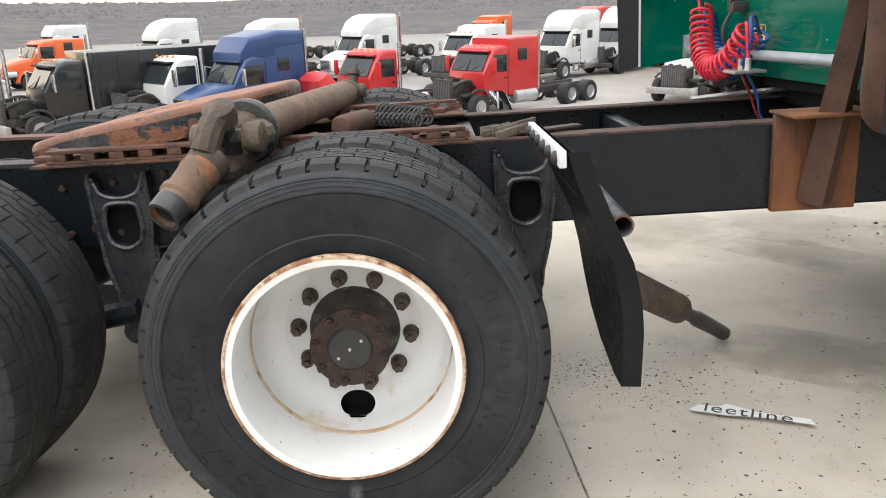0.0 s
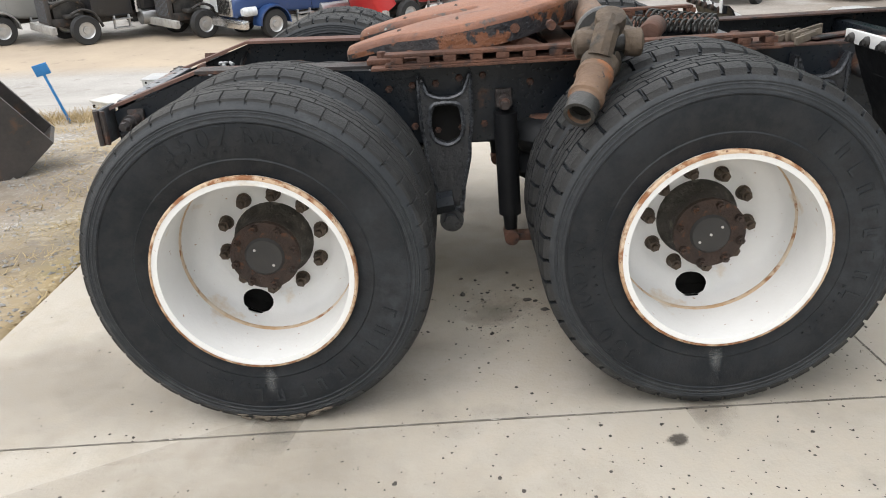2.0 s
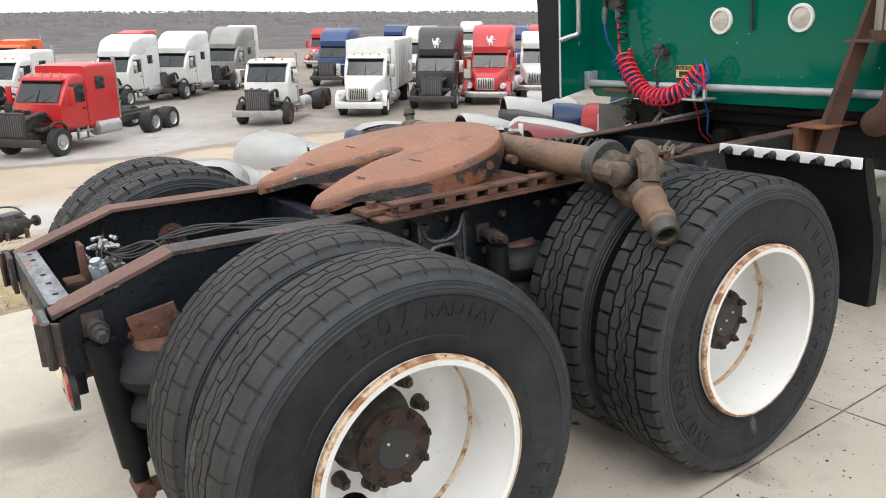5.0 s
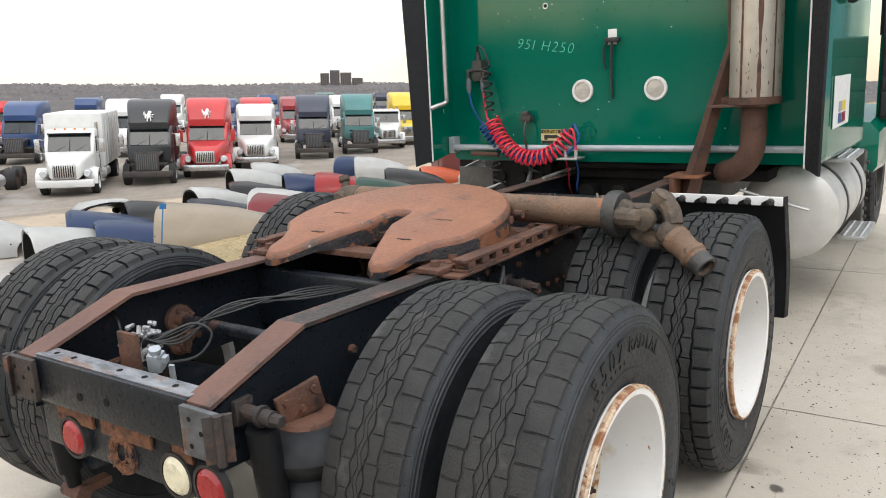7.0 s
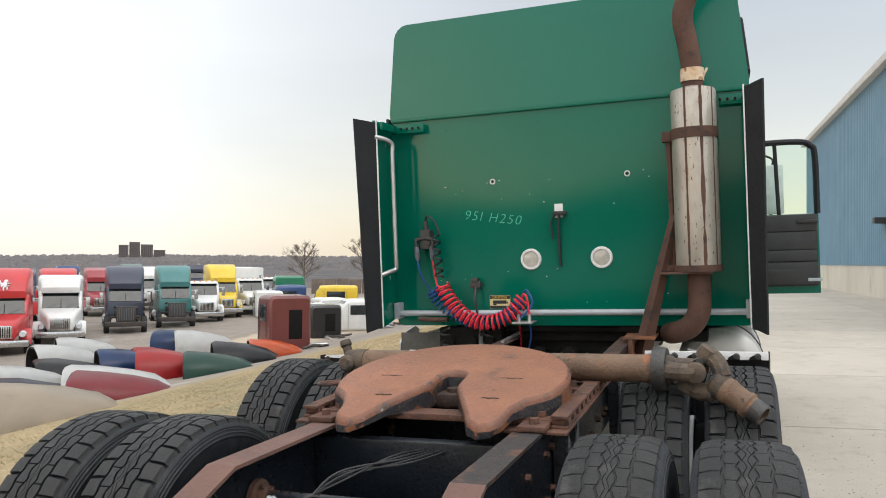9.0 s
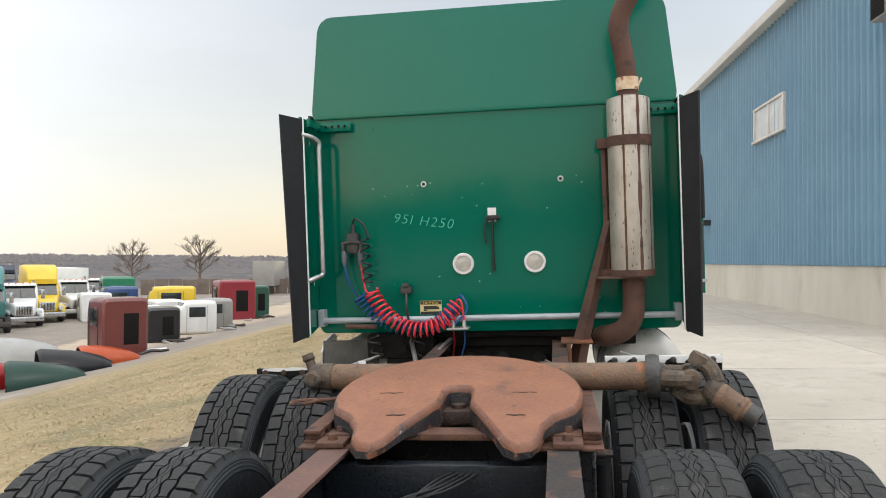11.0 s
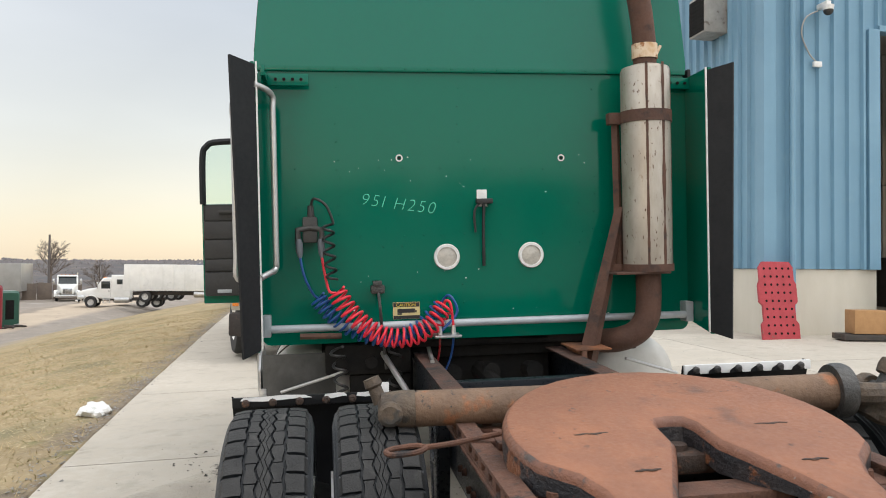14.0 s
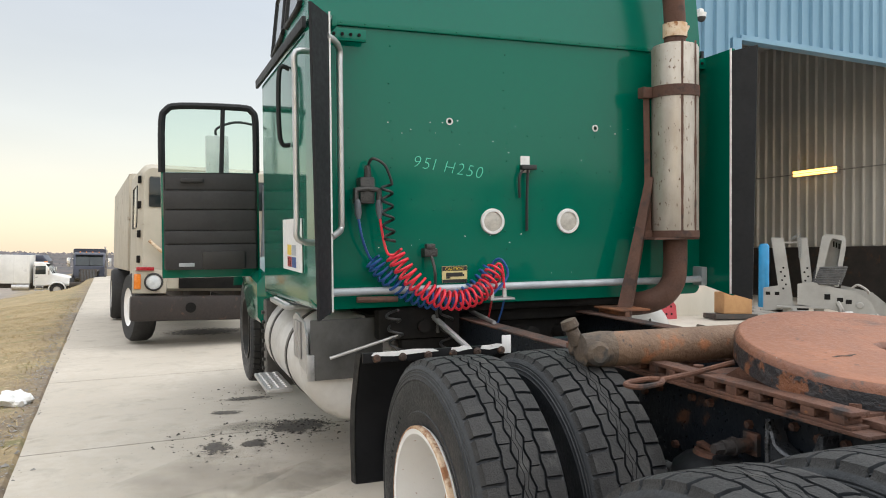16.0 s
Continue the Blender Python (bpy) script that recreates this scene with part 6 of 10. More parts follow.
pipe(bm, curve([(CX - 0.03, 0.03, 1.82), (CX - 0.025, 0.036, 1.65), (CX - 0.015, 0.034, 1.45)], 6), 0.009, 6)
part("strap", bm, M_BLACK, brk, "hanging black strap")
# painted yard mark on the back wall
txt = bpy.data.curves.new("yard_mark", "FONT")
txt.body, txt.size, txt.shear, txt.extrude = "95I H250", 0.096, 0.18, 0.0006
txt.offset = -0.0022
txt.space_character = 1.18
mark_ob = new("yard_mark", txt)
bpy.context.view_layer.update()
mark_me = bpy.data.meshes.new_from_object(mark_ob.evaluated_get(bpy.context.evaluated_depsgraph_get()))
bpy.data.objects.remove(mark_ob)
mark_me.materials.clear()
mark_me.materials.append(M_CHALK)
raw("yard_mark", mark_me, truck, Matrix.Translation((CX - 0.003, 0.725, 1.805)) @ Matrix(((0, 0, -1, 0), (-1, 0, 0, 0), (0, 1, 0, 0), (0, 0, 0, 1))) @ pose(0, 0, 0, 0, 0, -8), "teal hand-painted yard mark")
# caution label
bm = bmesh.new()
box(bm, (CX - 0.003, 0.402, 1.165), (CX - 0.0005, 0.552, 1.258))
cau = part("caution_label", bm, mat("cream_label", (0.66, 0.57, 0.27), (0.58, 0.50, 0.25), 30, 0.5), truck, "cream and black caution label")
bm = bmesh.new()
box(bm, (CX - 0.0045, 0.404, 1.232), (CX - 0.0032, 0.550, 1.256))
box(bm, (CX - 0.0045, 0.404, 1.166), (CX - 0.0032, 0.550, 1.184))
box(bm, (CX - 0.0045, 0.430, 1.199), (CX - 0.0032, 0.528, 1.222))
box(bm, (CX - 0.0045, 0.503, 1.189), (CX - 0.0032, 0.528, 1.198))
box(bm, (CX - 0.0045, 0.420, 1.200), (CX - 0.0032, 0.429, 1.213))
part("print", bm, M_BLACK, cau)
txt = bpy.data.curves.new("caution_word", "FONT")
txt.body, txt.size, txt.extrude = "CAUTION", 0.024, 0.0004
cap_ob = new("caution_word", txt)
bpy.context.view_layer.update()
cap_me = bpy.data.meshes.new_from_object(cap_ob.evaluated_get(bpy.context.evaluated_depsgraph_get()))
bpy.data.objects.remove(cap_ob)
cap_me.materials.clear()
cap_me.materials.append(M_YELLOW)
raw("word", cap_me, cau, Matrix.Translation((CX - 0.006, 0.534, 1.235)) @ Matrix(((0, 0, -1, 0), (-1, 0, 0, 0), (0, 1, 0, 0), (0, 0, 0, 1))))
# grey bar along the foot of the wall
bm = bmesh.new()
cyl(bm, (2.955, CL - 0.02, 1.14), (2.955, CR + 0.02, 1.14), 0.021, n=14)
bar = part("tie_bar", bm, M_GREYPIPE, truck, "grey round bar across the cab's foot")
for y in (CL - 0.03, CR + 0.03):
    bm = bmesh.new()
    box(bm, (2.935, y - 0.022, 1.10), (CX, y + 0.022, 1.215), 0.004)
    part("bar_bracket", bm, M_GREYPIPE, bar)
bm = bmesh.new()
cyl(bm, (2.93, 1.06, 1.10), (2.93, 0.84, 1.095), 0.016, n=8)
part("rusty_tube", bm, M_PIPERUST, bar, "short rusty tube")
bm = bmesh.new()
box(bm, (2.82, 0.20, 1.075), (2.95, 0.345, 1.087), 0.003)
for y in (0.235, 0.31):
    cyl(bm, (2.885, y, 1.087), (2.885, y, 1.135), 0.014, 0.012, 8)
part("hose_clamp_plate", bm, M_ALU, bar, "pale alloy hose clamp plate")
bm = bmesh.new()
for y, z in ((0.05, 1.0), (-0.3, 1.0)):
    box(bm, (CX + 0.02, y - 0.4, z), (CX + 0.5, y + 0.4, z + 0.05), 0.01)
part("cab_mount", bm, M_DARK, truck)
# side extenders with black rubber edging
for s in (1, -1):
    bm = bmesh.new()
    za, zb = 1.055, 2.515
    side_y, rear_y = (1.287, 1.268) if s > 0 else (-1.213, -1.188)
    q = [(2.700, rear_y, za), (CX + 0.06, side_y, za + 0.06), (CX + 0.06, side_y, zb), (2.700, rear_y, zb)]
    a = [bm.verts.new(p) for p in q]
    b = [bm.verts.new((p[0], p[1] - s * 0.018, p[2])) for p in q]
    skin(bm, [a, b])
    ext_ob = part("side_extender", bm, M_GREEN, truck, "green side extender panel")
    bm = bmesh.new()
    edge_in, edge_low, edge_top = (1.245, 0.098, 0.136) if s > 0 else (1.165, 0.098, 0.120)
    q0 = [(2.700, s * edge_in, za + 0.01), (2.700 - 0.90 * edge_low, s * (edge_in + 0.78 * edge_low), za - 0.02),
          (2.700 - 0.90 * edge_top, s * (edge_in + 0.78 * edge_top), zb + 0.005), (2.700, s * edge_in, zb - 0.015)]
    a = [bm.verts.new(p) for p in q0]
    b = [bm.verts.new((p[0] + 0.010, p[1] + s * 0.011, p[2])) for p in q0]
    skin(bm, [a, b])
    part("rubber_edge", bm, M_RUBBER, ext_ob, "wide black rubber edging flared outwards")
    bm = bmesh.new()
    box(bm, (2.697, s * edge_in - s * 0.006 - 0.004, za + 0.01), (2.707, s * edge_in - s * 0.006 + 0.004, zb), 0.001)
    part("edge_bead", bm, M_PAPER, ext_ob, "thin white bead")
    bm = bmesh.new()
    yb0, yb1 = (1.235, 0.985) if s > 0 else (-1.02, -1.20)
    box(bm, (2.96, min(yb0, yb1), 2.445), (2.985, max(yb0, yb1), 2.51), 0.006)
    box(bm, (2.72, s * 1.21 - 0.012, 2.45), (2.985, s * 1.21 + 0.012, 2.505), 0.005)
    part("stay", bm, M_GREEN, ext_ob, "green perforated stay")
    for k in range(4):
        bm = bmesh.new()
        y = min(yb0, yb1) + 0.04 + 0.045 * k
        cyl(bm, (2.959, y, 2.478), (2.953, y, 2.478), 0.009, n=8)
        part("stay_hole", bm, M_DARK, ext_ob)
# grab rails
bm = bmesh.new()
pipe(bm, curve([(2.70, 1.255, 2.40), (2.75, 1.20, 2.385), (2.80, 1.168, 2.355), (2.80, 1.168, 2.30)], 4) + curve([(2.80, 1.168, 2.0), (2.80, 1.168, 1.55), (2.80, 1.172, 1.47), (2.75, 1.20, 1.45), (2.70, 1.24, 1.43)], 4), 0.0165, 12)
part("grab_rail", bm, M_ALU, truck, "dull aluminium grab rail")
bm = bmesh.new()
pipe(bm, curve([(2.9, 1.26, 2.36), (2.88, 1.37, 2.35), (2.88, 1.375, 2.25)], 4) + curve([(2.88, 1.375, 2.0), (2.88, 1.375, 1.55), (2.88, 1.37, 1.42), (2.9, 1.26, 1.40)], 4), 0.0165, 12)
part("grab_rail", bm, M_ALU, truck, "dull aluminium outer grab rail")
# air lines
bm = bmesh.new()
box(bm, (2.93, 0.955, 1.60), (CX, 1.035, 1.74), 0.012)
cyl(bm, (2.95, 0.99, 1.74), (2.95, 0.99, 1.80), 0.02, 0.016, 10)
for y in (0.935, 1.06):
    pipe(bm, [(2.94, 0.995, 1.68), (2.93, y, 1.67), (2.93, y, 1.60)], 0.018, 10)
part("air_valve_block", bm, M_GREASE, truck, "black air coupling block")
for y in (0.94, 1.055):
    bm = bmesh.new()
    turned(bm, (2.92, y, 1.62), (2.915, y - 0.005, 1.52), [(0, 0.012), (0.2, 0.019), (0.7, 0.019), (1, 0.010)], 12)
    part("coupling", bm, M_GREYPAINT, truck, "grey hose coupling")
RC = [(2.90, 0.865, 1.335), (2.88, 0.80, 1.235), (2.86, 0.71, 1.145), (2.85, 0.60, 1.088), (2.85, 0.47, 1.088), (2.87, 0.36, 1.14), (2.90, 0.285, 1.235)]
bm = bmesh.new()
pipe(bm, coil(RC, 21, 0.049), 0.0072, 8)
part("red_air_hose", bm, M_RED, truck, "coiled red air hose")
bm = bmesh.new()
pipe(bm, curve([(2.915, 0.935, 1.52), (2.91, 0.92, 1.42), (2.90, 0.90, 1.34), (2.90, 0.865, 1.33)], 5), 0.0072, 8)
part("red_hose_end", bm, M_RED, truck)
bm = bmesh.new()
pipe(bm, curve([(2.90, 0.285, 1.235), (2.885, 0.275, 1.27), (2.88, 0.25, 1.25), (2.885, 0.235, 1.13)], 6), 0.0075, 8)
part("red_hose_end", bm, M_RED, truck)
BC = [(2.96, 0.965, 1.30), (2.95, 0.90, 1.22), (2.95, 0.80, 1.14), (2.94, 0.68, 1.085), (2.93, 0.54, 1.075), (2.94, 0.40, 1.13), (2.95, 0.30, 1.23)]
bm = bmesh.new()
pipe(bm, coil(BC, 22, 0.043), 0.0072, 8)
part("blue_air_hose", bm, M_BLUE, truck, "coiled blue air hose")
bm = bmesh.new()
pipe(bm, curve([(2.915, 1.05, 1.52), (2.92, 1.03, 1.42), (2.95, 0.99, 1.33), (2.96, 0.965, 1.30)], 5), 0.0072, 8)
part("blue_hose_end", bm, M_BLUE, truck)
bm = bmesh.new()
pipe(bm, curve([(2.95, 0.30, 1.23), (2.92, 0.27, 1.29), (2.89, 0.24, 1.285), (2.885, 0.215, 1.20), (2.885, 0.31, 1.10)], 6), 0.0078, 8)
part("blue_hose_end", bm, M_BLUE, truck)
bm = bmesh.new()
pipe(bm, curve([(2.885, 0.235, 1.075), (2.93, 0.24, 0.98), (2.97, 0.27, 0.88), (3.1, 0.3, 0.8)], 5), 0.006, 6)
part("blue_hose_end", bm, M_BLUE, truck)
bm = bmesh.new()
pipe(bm, curve([(2.885, 0.31, 1.075), (2.93, 0.31, 0.98), (2.98, 0.33, 0.88), (3.1, 0.35, 0.8)], 5), 0.006, 6)
part("red_line", bm, M_LAMPRED, truck)
bm = bmesh.new()
pipe(bm, curve([(2.95, 0.99, 1.79), (2.92, 0.97, 1.835), (2.90, 0.91, 1.80), (2.90, 0.875, 1.72)], 6) + coil([(2.90, 0.90, 1.70), (2.905, 0.895, 1.55), (2.91, 0.885, 1.40)], 5, 0.028), 0.0075, 8)
part("black_coil_cable", bm, M_BLACK, truck, "coiled black cable")
bm = bmesh.new()
pipe(bm, coil([(2.93, 0.87, 1.03), (2.93, 0.85, 0.9), (2.93, 0.85, 0.74)], 4, 0.035), 0.0075, 8)
part("black_coil_cable", bm, M_BLACK, truck, "coiled black cable")
bm = bmesh.new()
pipe(bm, coil([(2.95, 0.56, 1.04), (2.95, 0.55, 0.92), (2.95, 0.56, 0.80)], 3, 0.032), 0.0075, 8)
part("black_coil_cable", bm, M_BLACK, truck, "coiled black cable")
bm = bmesh.new()
box(bm, (2.95, 0.60, 1.315), (CX, 0.675, 1.36), 0.008)
box(bm, (2.945, 0.615, 1.355), (2.99, 0.665, 1.385), 0.006)
pipe(bm, curve([(2.96, 0.635, 1.32), (2.92, 0.63, 1.24), (2.94, 0.62, 1.12), (2.96, 0.60, 0.9)], 6), 0.0085, 8)
part("plug_socket", bm, M_GREASE, truck, "black electric socket and cord")
# works under the cab, the shade there put into their near-black colour
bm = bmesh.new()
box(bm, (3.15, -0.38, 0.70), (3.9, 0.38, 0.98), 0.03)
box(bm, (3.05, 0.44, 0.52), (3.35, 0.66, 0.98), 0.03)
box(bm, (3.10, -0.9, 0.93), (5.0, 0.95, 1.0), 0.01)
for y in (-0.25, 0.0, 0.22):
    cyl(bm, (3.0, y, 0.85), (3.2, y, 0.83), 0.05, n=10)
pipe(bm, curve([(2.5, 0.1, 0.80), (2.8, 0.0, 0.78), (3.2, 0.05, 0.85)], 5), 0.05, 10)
part("gearbox", bm, M_DARK, truck, "gearbox and mounts in the near-black of the shade there")
bm = bmesh.new()
cyl(bm, (2.60, 0.50, 0.80), (3.0, 0.62, 0.99), 0.016, n=8)
cyl(bm, (2.7, 0.38, 0.97), (3.2, 0.34, 1.0), 0.012, n=6)
part("strut", bm, M_ALU, truck, "thin pale strut")
# fuel tanks with straps and steps
for s in (-1, 1):
    y = 0.02 + s * 0.985
    bm = bmesh.new()
    turned(bm, (3.12 if s > 0 else 3.32, y, 0.70), (4.75, y, 0.70), [(0, 0.02), (0.004, 0.20), (0.02, 0.265), (0.045, 0.292), (0.955, 0.292), (0.98, 0.265), (1, 0.20)], 40)
    tank = part("fuel_tank", bm, M_ALUPAINT, truck, "pale round aluminium fuel tank")
    for x in (3.72, 4.40):
        bm = bmesh.new()
        turned(bm, (x, y, 0.70), (x + 0.05, y, 0.70), [(0, 0.291), (0, 0.299), (1, 0.299), (1, 0.291)], 40, caps=False)
        part("strap", bm, M_GREASE, tank, "black rubber-backed strap")
    for z, dy, x0 in ((0.42, 0.29, 4.02), (0.985, 0.22, 3.70)):
        bm = bmesh.new()
        ys = y + s * dy
        box(bm, (x0, ys - 0.085, z), (x0 + 0.62, ys + 0.085, z + 0.028), 0.008)
        for i in range(9):
            for j in range(3):
                cyl(bm, (x0 + 0.05 + 0.065 * i, ys - 0.05 + 0.05 * j, z + 0.028), (x0 + 0.05 + 0.065 * i, ys - 0.05 + 0.05 * j, z + 0.036), 0.015, 0.012, 8)
        part("step", bm, M_ALU, tank, "perforated aluminium step")
    yo = y + s * 0.27
    bm = bmesh.new()
    outline_ = [(0.0, 0.0), (0.0, 0.20), (0.07, 0.27), (0.30, 0.30), (0.38, 0.27), (0.38, 0.20), (0.20, 0.02)]
    prism(bm, outline_, 0.012, Matrix.Translation((3.10, yo + s * 0.022, 0.70)) @ pose(0, 0, 0, 90, 0, 0))
    for k in range(4):
        xx = 3.24 + 0.045 * k
        pipe(bm, [(xx, yo + s * 0.03, 0.76), (xx, yo + s * 0.03, 0.965)], 0.009, 6)
    box(bm, (3.085, yo - 0.02, 0.66), (3.10, yo + 0.02, 0.80), 0.003)
    if s > 0:
        part("step_bracket", bm, M_ALU, tank, "ribbed aluminium bracket on the tank's end")
        bm = bmesh.new()
        box(bm, (3.088, yo - 0.40, 0.66), (3.10, yo, 0.985), 0.006)
        # Grime, plus the shadow at the tank's end mixed into the grey.
        part("end_plate", bm, mat("grimy_grey_sheet", (0.085, 0.085, 0.083), (0.045, 0.045, 0.043), 5, 0.5, 0.2, bump=0.1, stain=(0.05, 0.048, 0.045), sscale=6, amount=0.58, soft=0.2), tank, "grimy grey plate over the tank's end, its shadow painted in")
    else:
        bm.free()
    if s > 0:
        # Added plate: its near-black stands in for the shaded gap under the cab.
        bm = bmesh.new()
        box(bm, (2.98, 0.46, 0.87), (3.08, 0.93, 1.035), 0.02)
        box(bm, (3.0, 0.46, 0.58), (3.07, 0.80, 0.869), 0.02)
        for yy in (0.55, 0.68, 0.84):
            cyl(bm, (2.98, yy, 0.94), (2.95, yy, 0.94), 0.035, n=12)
        part("dark_bracket", bm, M_DARK, truck, "near-black plate added for the shaded gap under the cab")
    bm = bmesh.new()
    cyl(bm, (3.07, yo - s * 0.10, 0.78), (2.96, yo - s * 0.46, 0.90), 0.009, n=8)
    part("stay_rod", bm, M_ALU, tank)
    for k in range(8):
        bm = bmesh.new()
        cyl(bm, (4.9 + 0.03 * (k % 2), y + s * 0.26, 0.36 + 0.07 * k), (4.9 + 0.03 * (k % 2), y + s * 0.28, 0.36 + 0.07 * k), 0.014, n=8)
        part("bolt", bm, M_GREASE, tank)
    bm = bmesh.new()
    box(bm, (4.82, y - 0.05, 0.30), (4.98, y + s * 0.26 if s > 0 else y + 0.05, 0.95), 0.02) if s > 0 else box(bm, (4.82, y - 0.26, 0.30), (4.98, y + 0.05, 0.95), 0.02)
    part("step_frame", bm, M_GREASE, tank)
# front wheels and wings
ME_RIMDARK = ME_RIMIN.copy()
ME_RIMDARK.materials.clear()
ME_RIMDARK.materials.append(M_GREASE)
for s in (-1, 1):
    w = raw("wheel", ME_RIMDARK, truck, Matrix.Translation((6.75, 0.02 + s * 1.04, R_TYRE)) @ pose(0, 0, 0, 0, 0, 180 if s < 0 else 0), "grimy dark front wheel")
    raw("tyre", ME_TYRE, w, None, "black front tyre")
    bm = bmesh.new()
    yy = 0.02 + s * 0.98
    rows = []
    for k in range(13):
        a = radians(38 + 104 * k / 12)
        rows.append([bm.verts.new((6.75 - r * math.cos(a), yy + dy, 0.52 + r * math.sin(a))) for r, dy in ((0.62, -0.26), (0.66, -0.26), (0.68, 0.0), (0.66, 0.26), (0.62, 0.26))])
    skin(bm, rows, closed=True)
    part("wing", bm, M_GREEN, truck, "green front wing")
for s in (-1, 1):
    bm = bmesh.new()
    rows = []
    for x, yo, z0, z1 in ((5.30, 1.20, 0.80, 1.02), (5.36, 1.26, 0.72, 1.12), (5.8, 1.29, 0.72, 1.18), (6.2, 1.28, 0.95, 1.22)):
        rows.append([bm.verts.new((x, s * yy, zz)) for yy, zz in ((0.85, z0), (yo - 0.03, z0), (yo, z0 + 0.05), (yo, z1 - 0.08), (yo - 0.07, z1), (0.85, z1 + 0.02))])
    skin(bm, rows)
    part("wing_skirt", bm, M_GREEN, truck, "green rear skirt of the front wing", smooth=40)
bm = bmesh.new()
loft(bm, [(6.0, 0.80, 0.95, 1.75, 0.15), (6.6, 0.74, 0.9, 1.68, 0.15), (7.4, 0.62, 0.85, 1.55, 0.15), (7.5, 0.55, 0.9, 1.45, 0.12)])
part("hood", bm, M_GREEN, truck, "green sloping hood")
# both cab doors, swung wide open
for s, yh in ((1, 1.20), (-1, -1.20)):
    bm = bmesh.new()
    z0, z1, zt, wd = (1.08, 1.945, 2.485, 0.775) if s > 0 else (1.06, 1.80, 2.47, 0.64)
    D = Matrix.Translation((5.62, yh, 0)) @ pose(0, 0, 0, 0, 0, -5 * s)
    def db(bm, u0, u1, xa, xb, za, zb, bev=0.0):
        box(bm, (xa, min(s * u0, s * u1), za), (xb, max(s * u0, s * u1), zb), bev)
    db(bm, 0.0, wd, 0.02, 0.06, z0, z1, 0.01)
    door = part("cab_door", bm, M_GREEN, truck, "green cab door swung open", D)
    bm = bmesh.new()
    loop = [(0.02, z1), (0.02, zt - 0.12), (0.05, zt - 0.03), (0.14, zt), (wd - 0.16, zt), (wd - 0.05, zt - 0.04), (wd - 0.015, zt - 0.14), (wd - 0.01, z1)]
    pipe(bm, curve([(0.03, s * u, z) for u, z in loop], 4), 0.028, 8)
    pipe(bm, [(0.03, s * 0.30, z1), (0.03, s * 0.28, zt)], 0.018, 6)
    part("window_frame", bm, M_RUBBER, door, "black window frame")
    bm = bmesh.new()
    db(bm, 0.04, wd - 0.03, 0.028, 0.033, z1, zt - 0.02)
    pane = part("window_pane", bm, M_GLASS, door, "greenish clear glass")
    pane.visible_shadow = False
    bm = bmesh.new()
    db(bm, 0.02, wd - 0.02, -0.02, 0.02, z0 + 0.07, z1 - 0.005, 0.015)
    panel = part("inner_panel", bm, M_VINYL, door, "grey padded inner panel")
    for za, zb, dx in ((1.80, z1 - 0.008, 0.024), (1.64, 1.79, 0.035), (1.47, 1.635, 0.03), (1.36, 1.465, 0.033), (1.15, 1.352, 0.05)):
        bm = bmesh.new()
        if zb < za + 0.02:
            bm.free()
            continue
        db(bm, 0.03, wd - 0.03, -dx, -0.018, za, zb, 0.010)
        part("pad", bm, M_VINYL, door)
    bm = bmesh.new()
    db(bm, 0.12, 0.46, -0.075, -0.04, 1.15, 1.30, 0.012)
    part("map_pocket", bm, M_BLACK, door, "black map pocket")
    bm = bmesh.new()
    db(bm, 0.44, 0.62, -0.055, -0.02, z1 - 0.09, z1 - 0.055, 0.012)
    part("pull_handle", bm, M_BLACK, door, "black door pull")
    bm = bmesh.new()
    db(bm, 0.52, 0.64, -0.056, -0.045, 1.175, 1.205, 0.003)
    part("reflector", bm, M_GREYPIPE, door)
    # mirror ahead of the door
    bm = bmesh.new()
    box(bm, (0.62, s * 0.28 - 0.10, 1.82), (0.68, s * 0.28 + 0.10, 2.32), 0.02)
    mir = part("mirror", bm, M_WHITEMET, truck, "tall mirror with a pale back", Matrix.Translation((5.62, yh, 0)))
    bm = bmesh.new()
    pipe(bm, curve([(0.60, -s * 0.05, 2.42), (0.62, s * 0.12, 2.44), (0.64, s * 0.28, 2.38), (0.65, s * 0.28, 2.3)], 4), 0.012, 6)
    pipe(bm, curve([(0.60, -s * 0.05, 1.72), (0.62, s * 0.15, 1.74), (0.65, s * 0.28, 1.84)], 4), 0.012, 6)
    part("mirror_arm", bm, M_BLACK, mir)
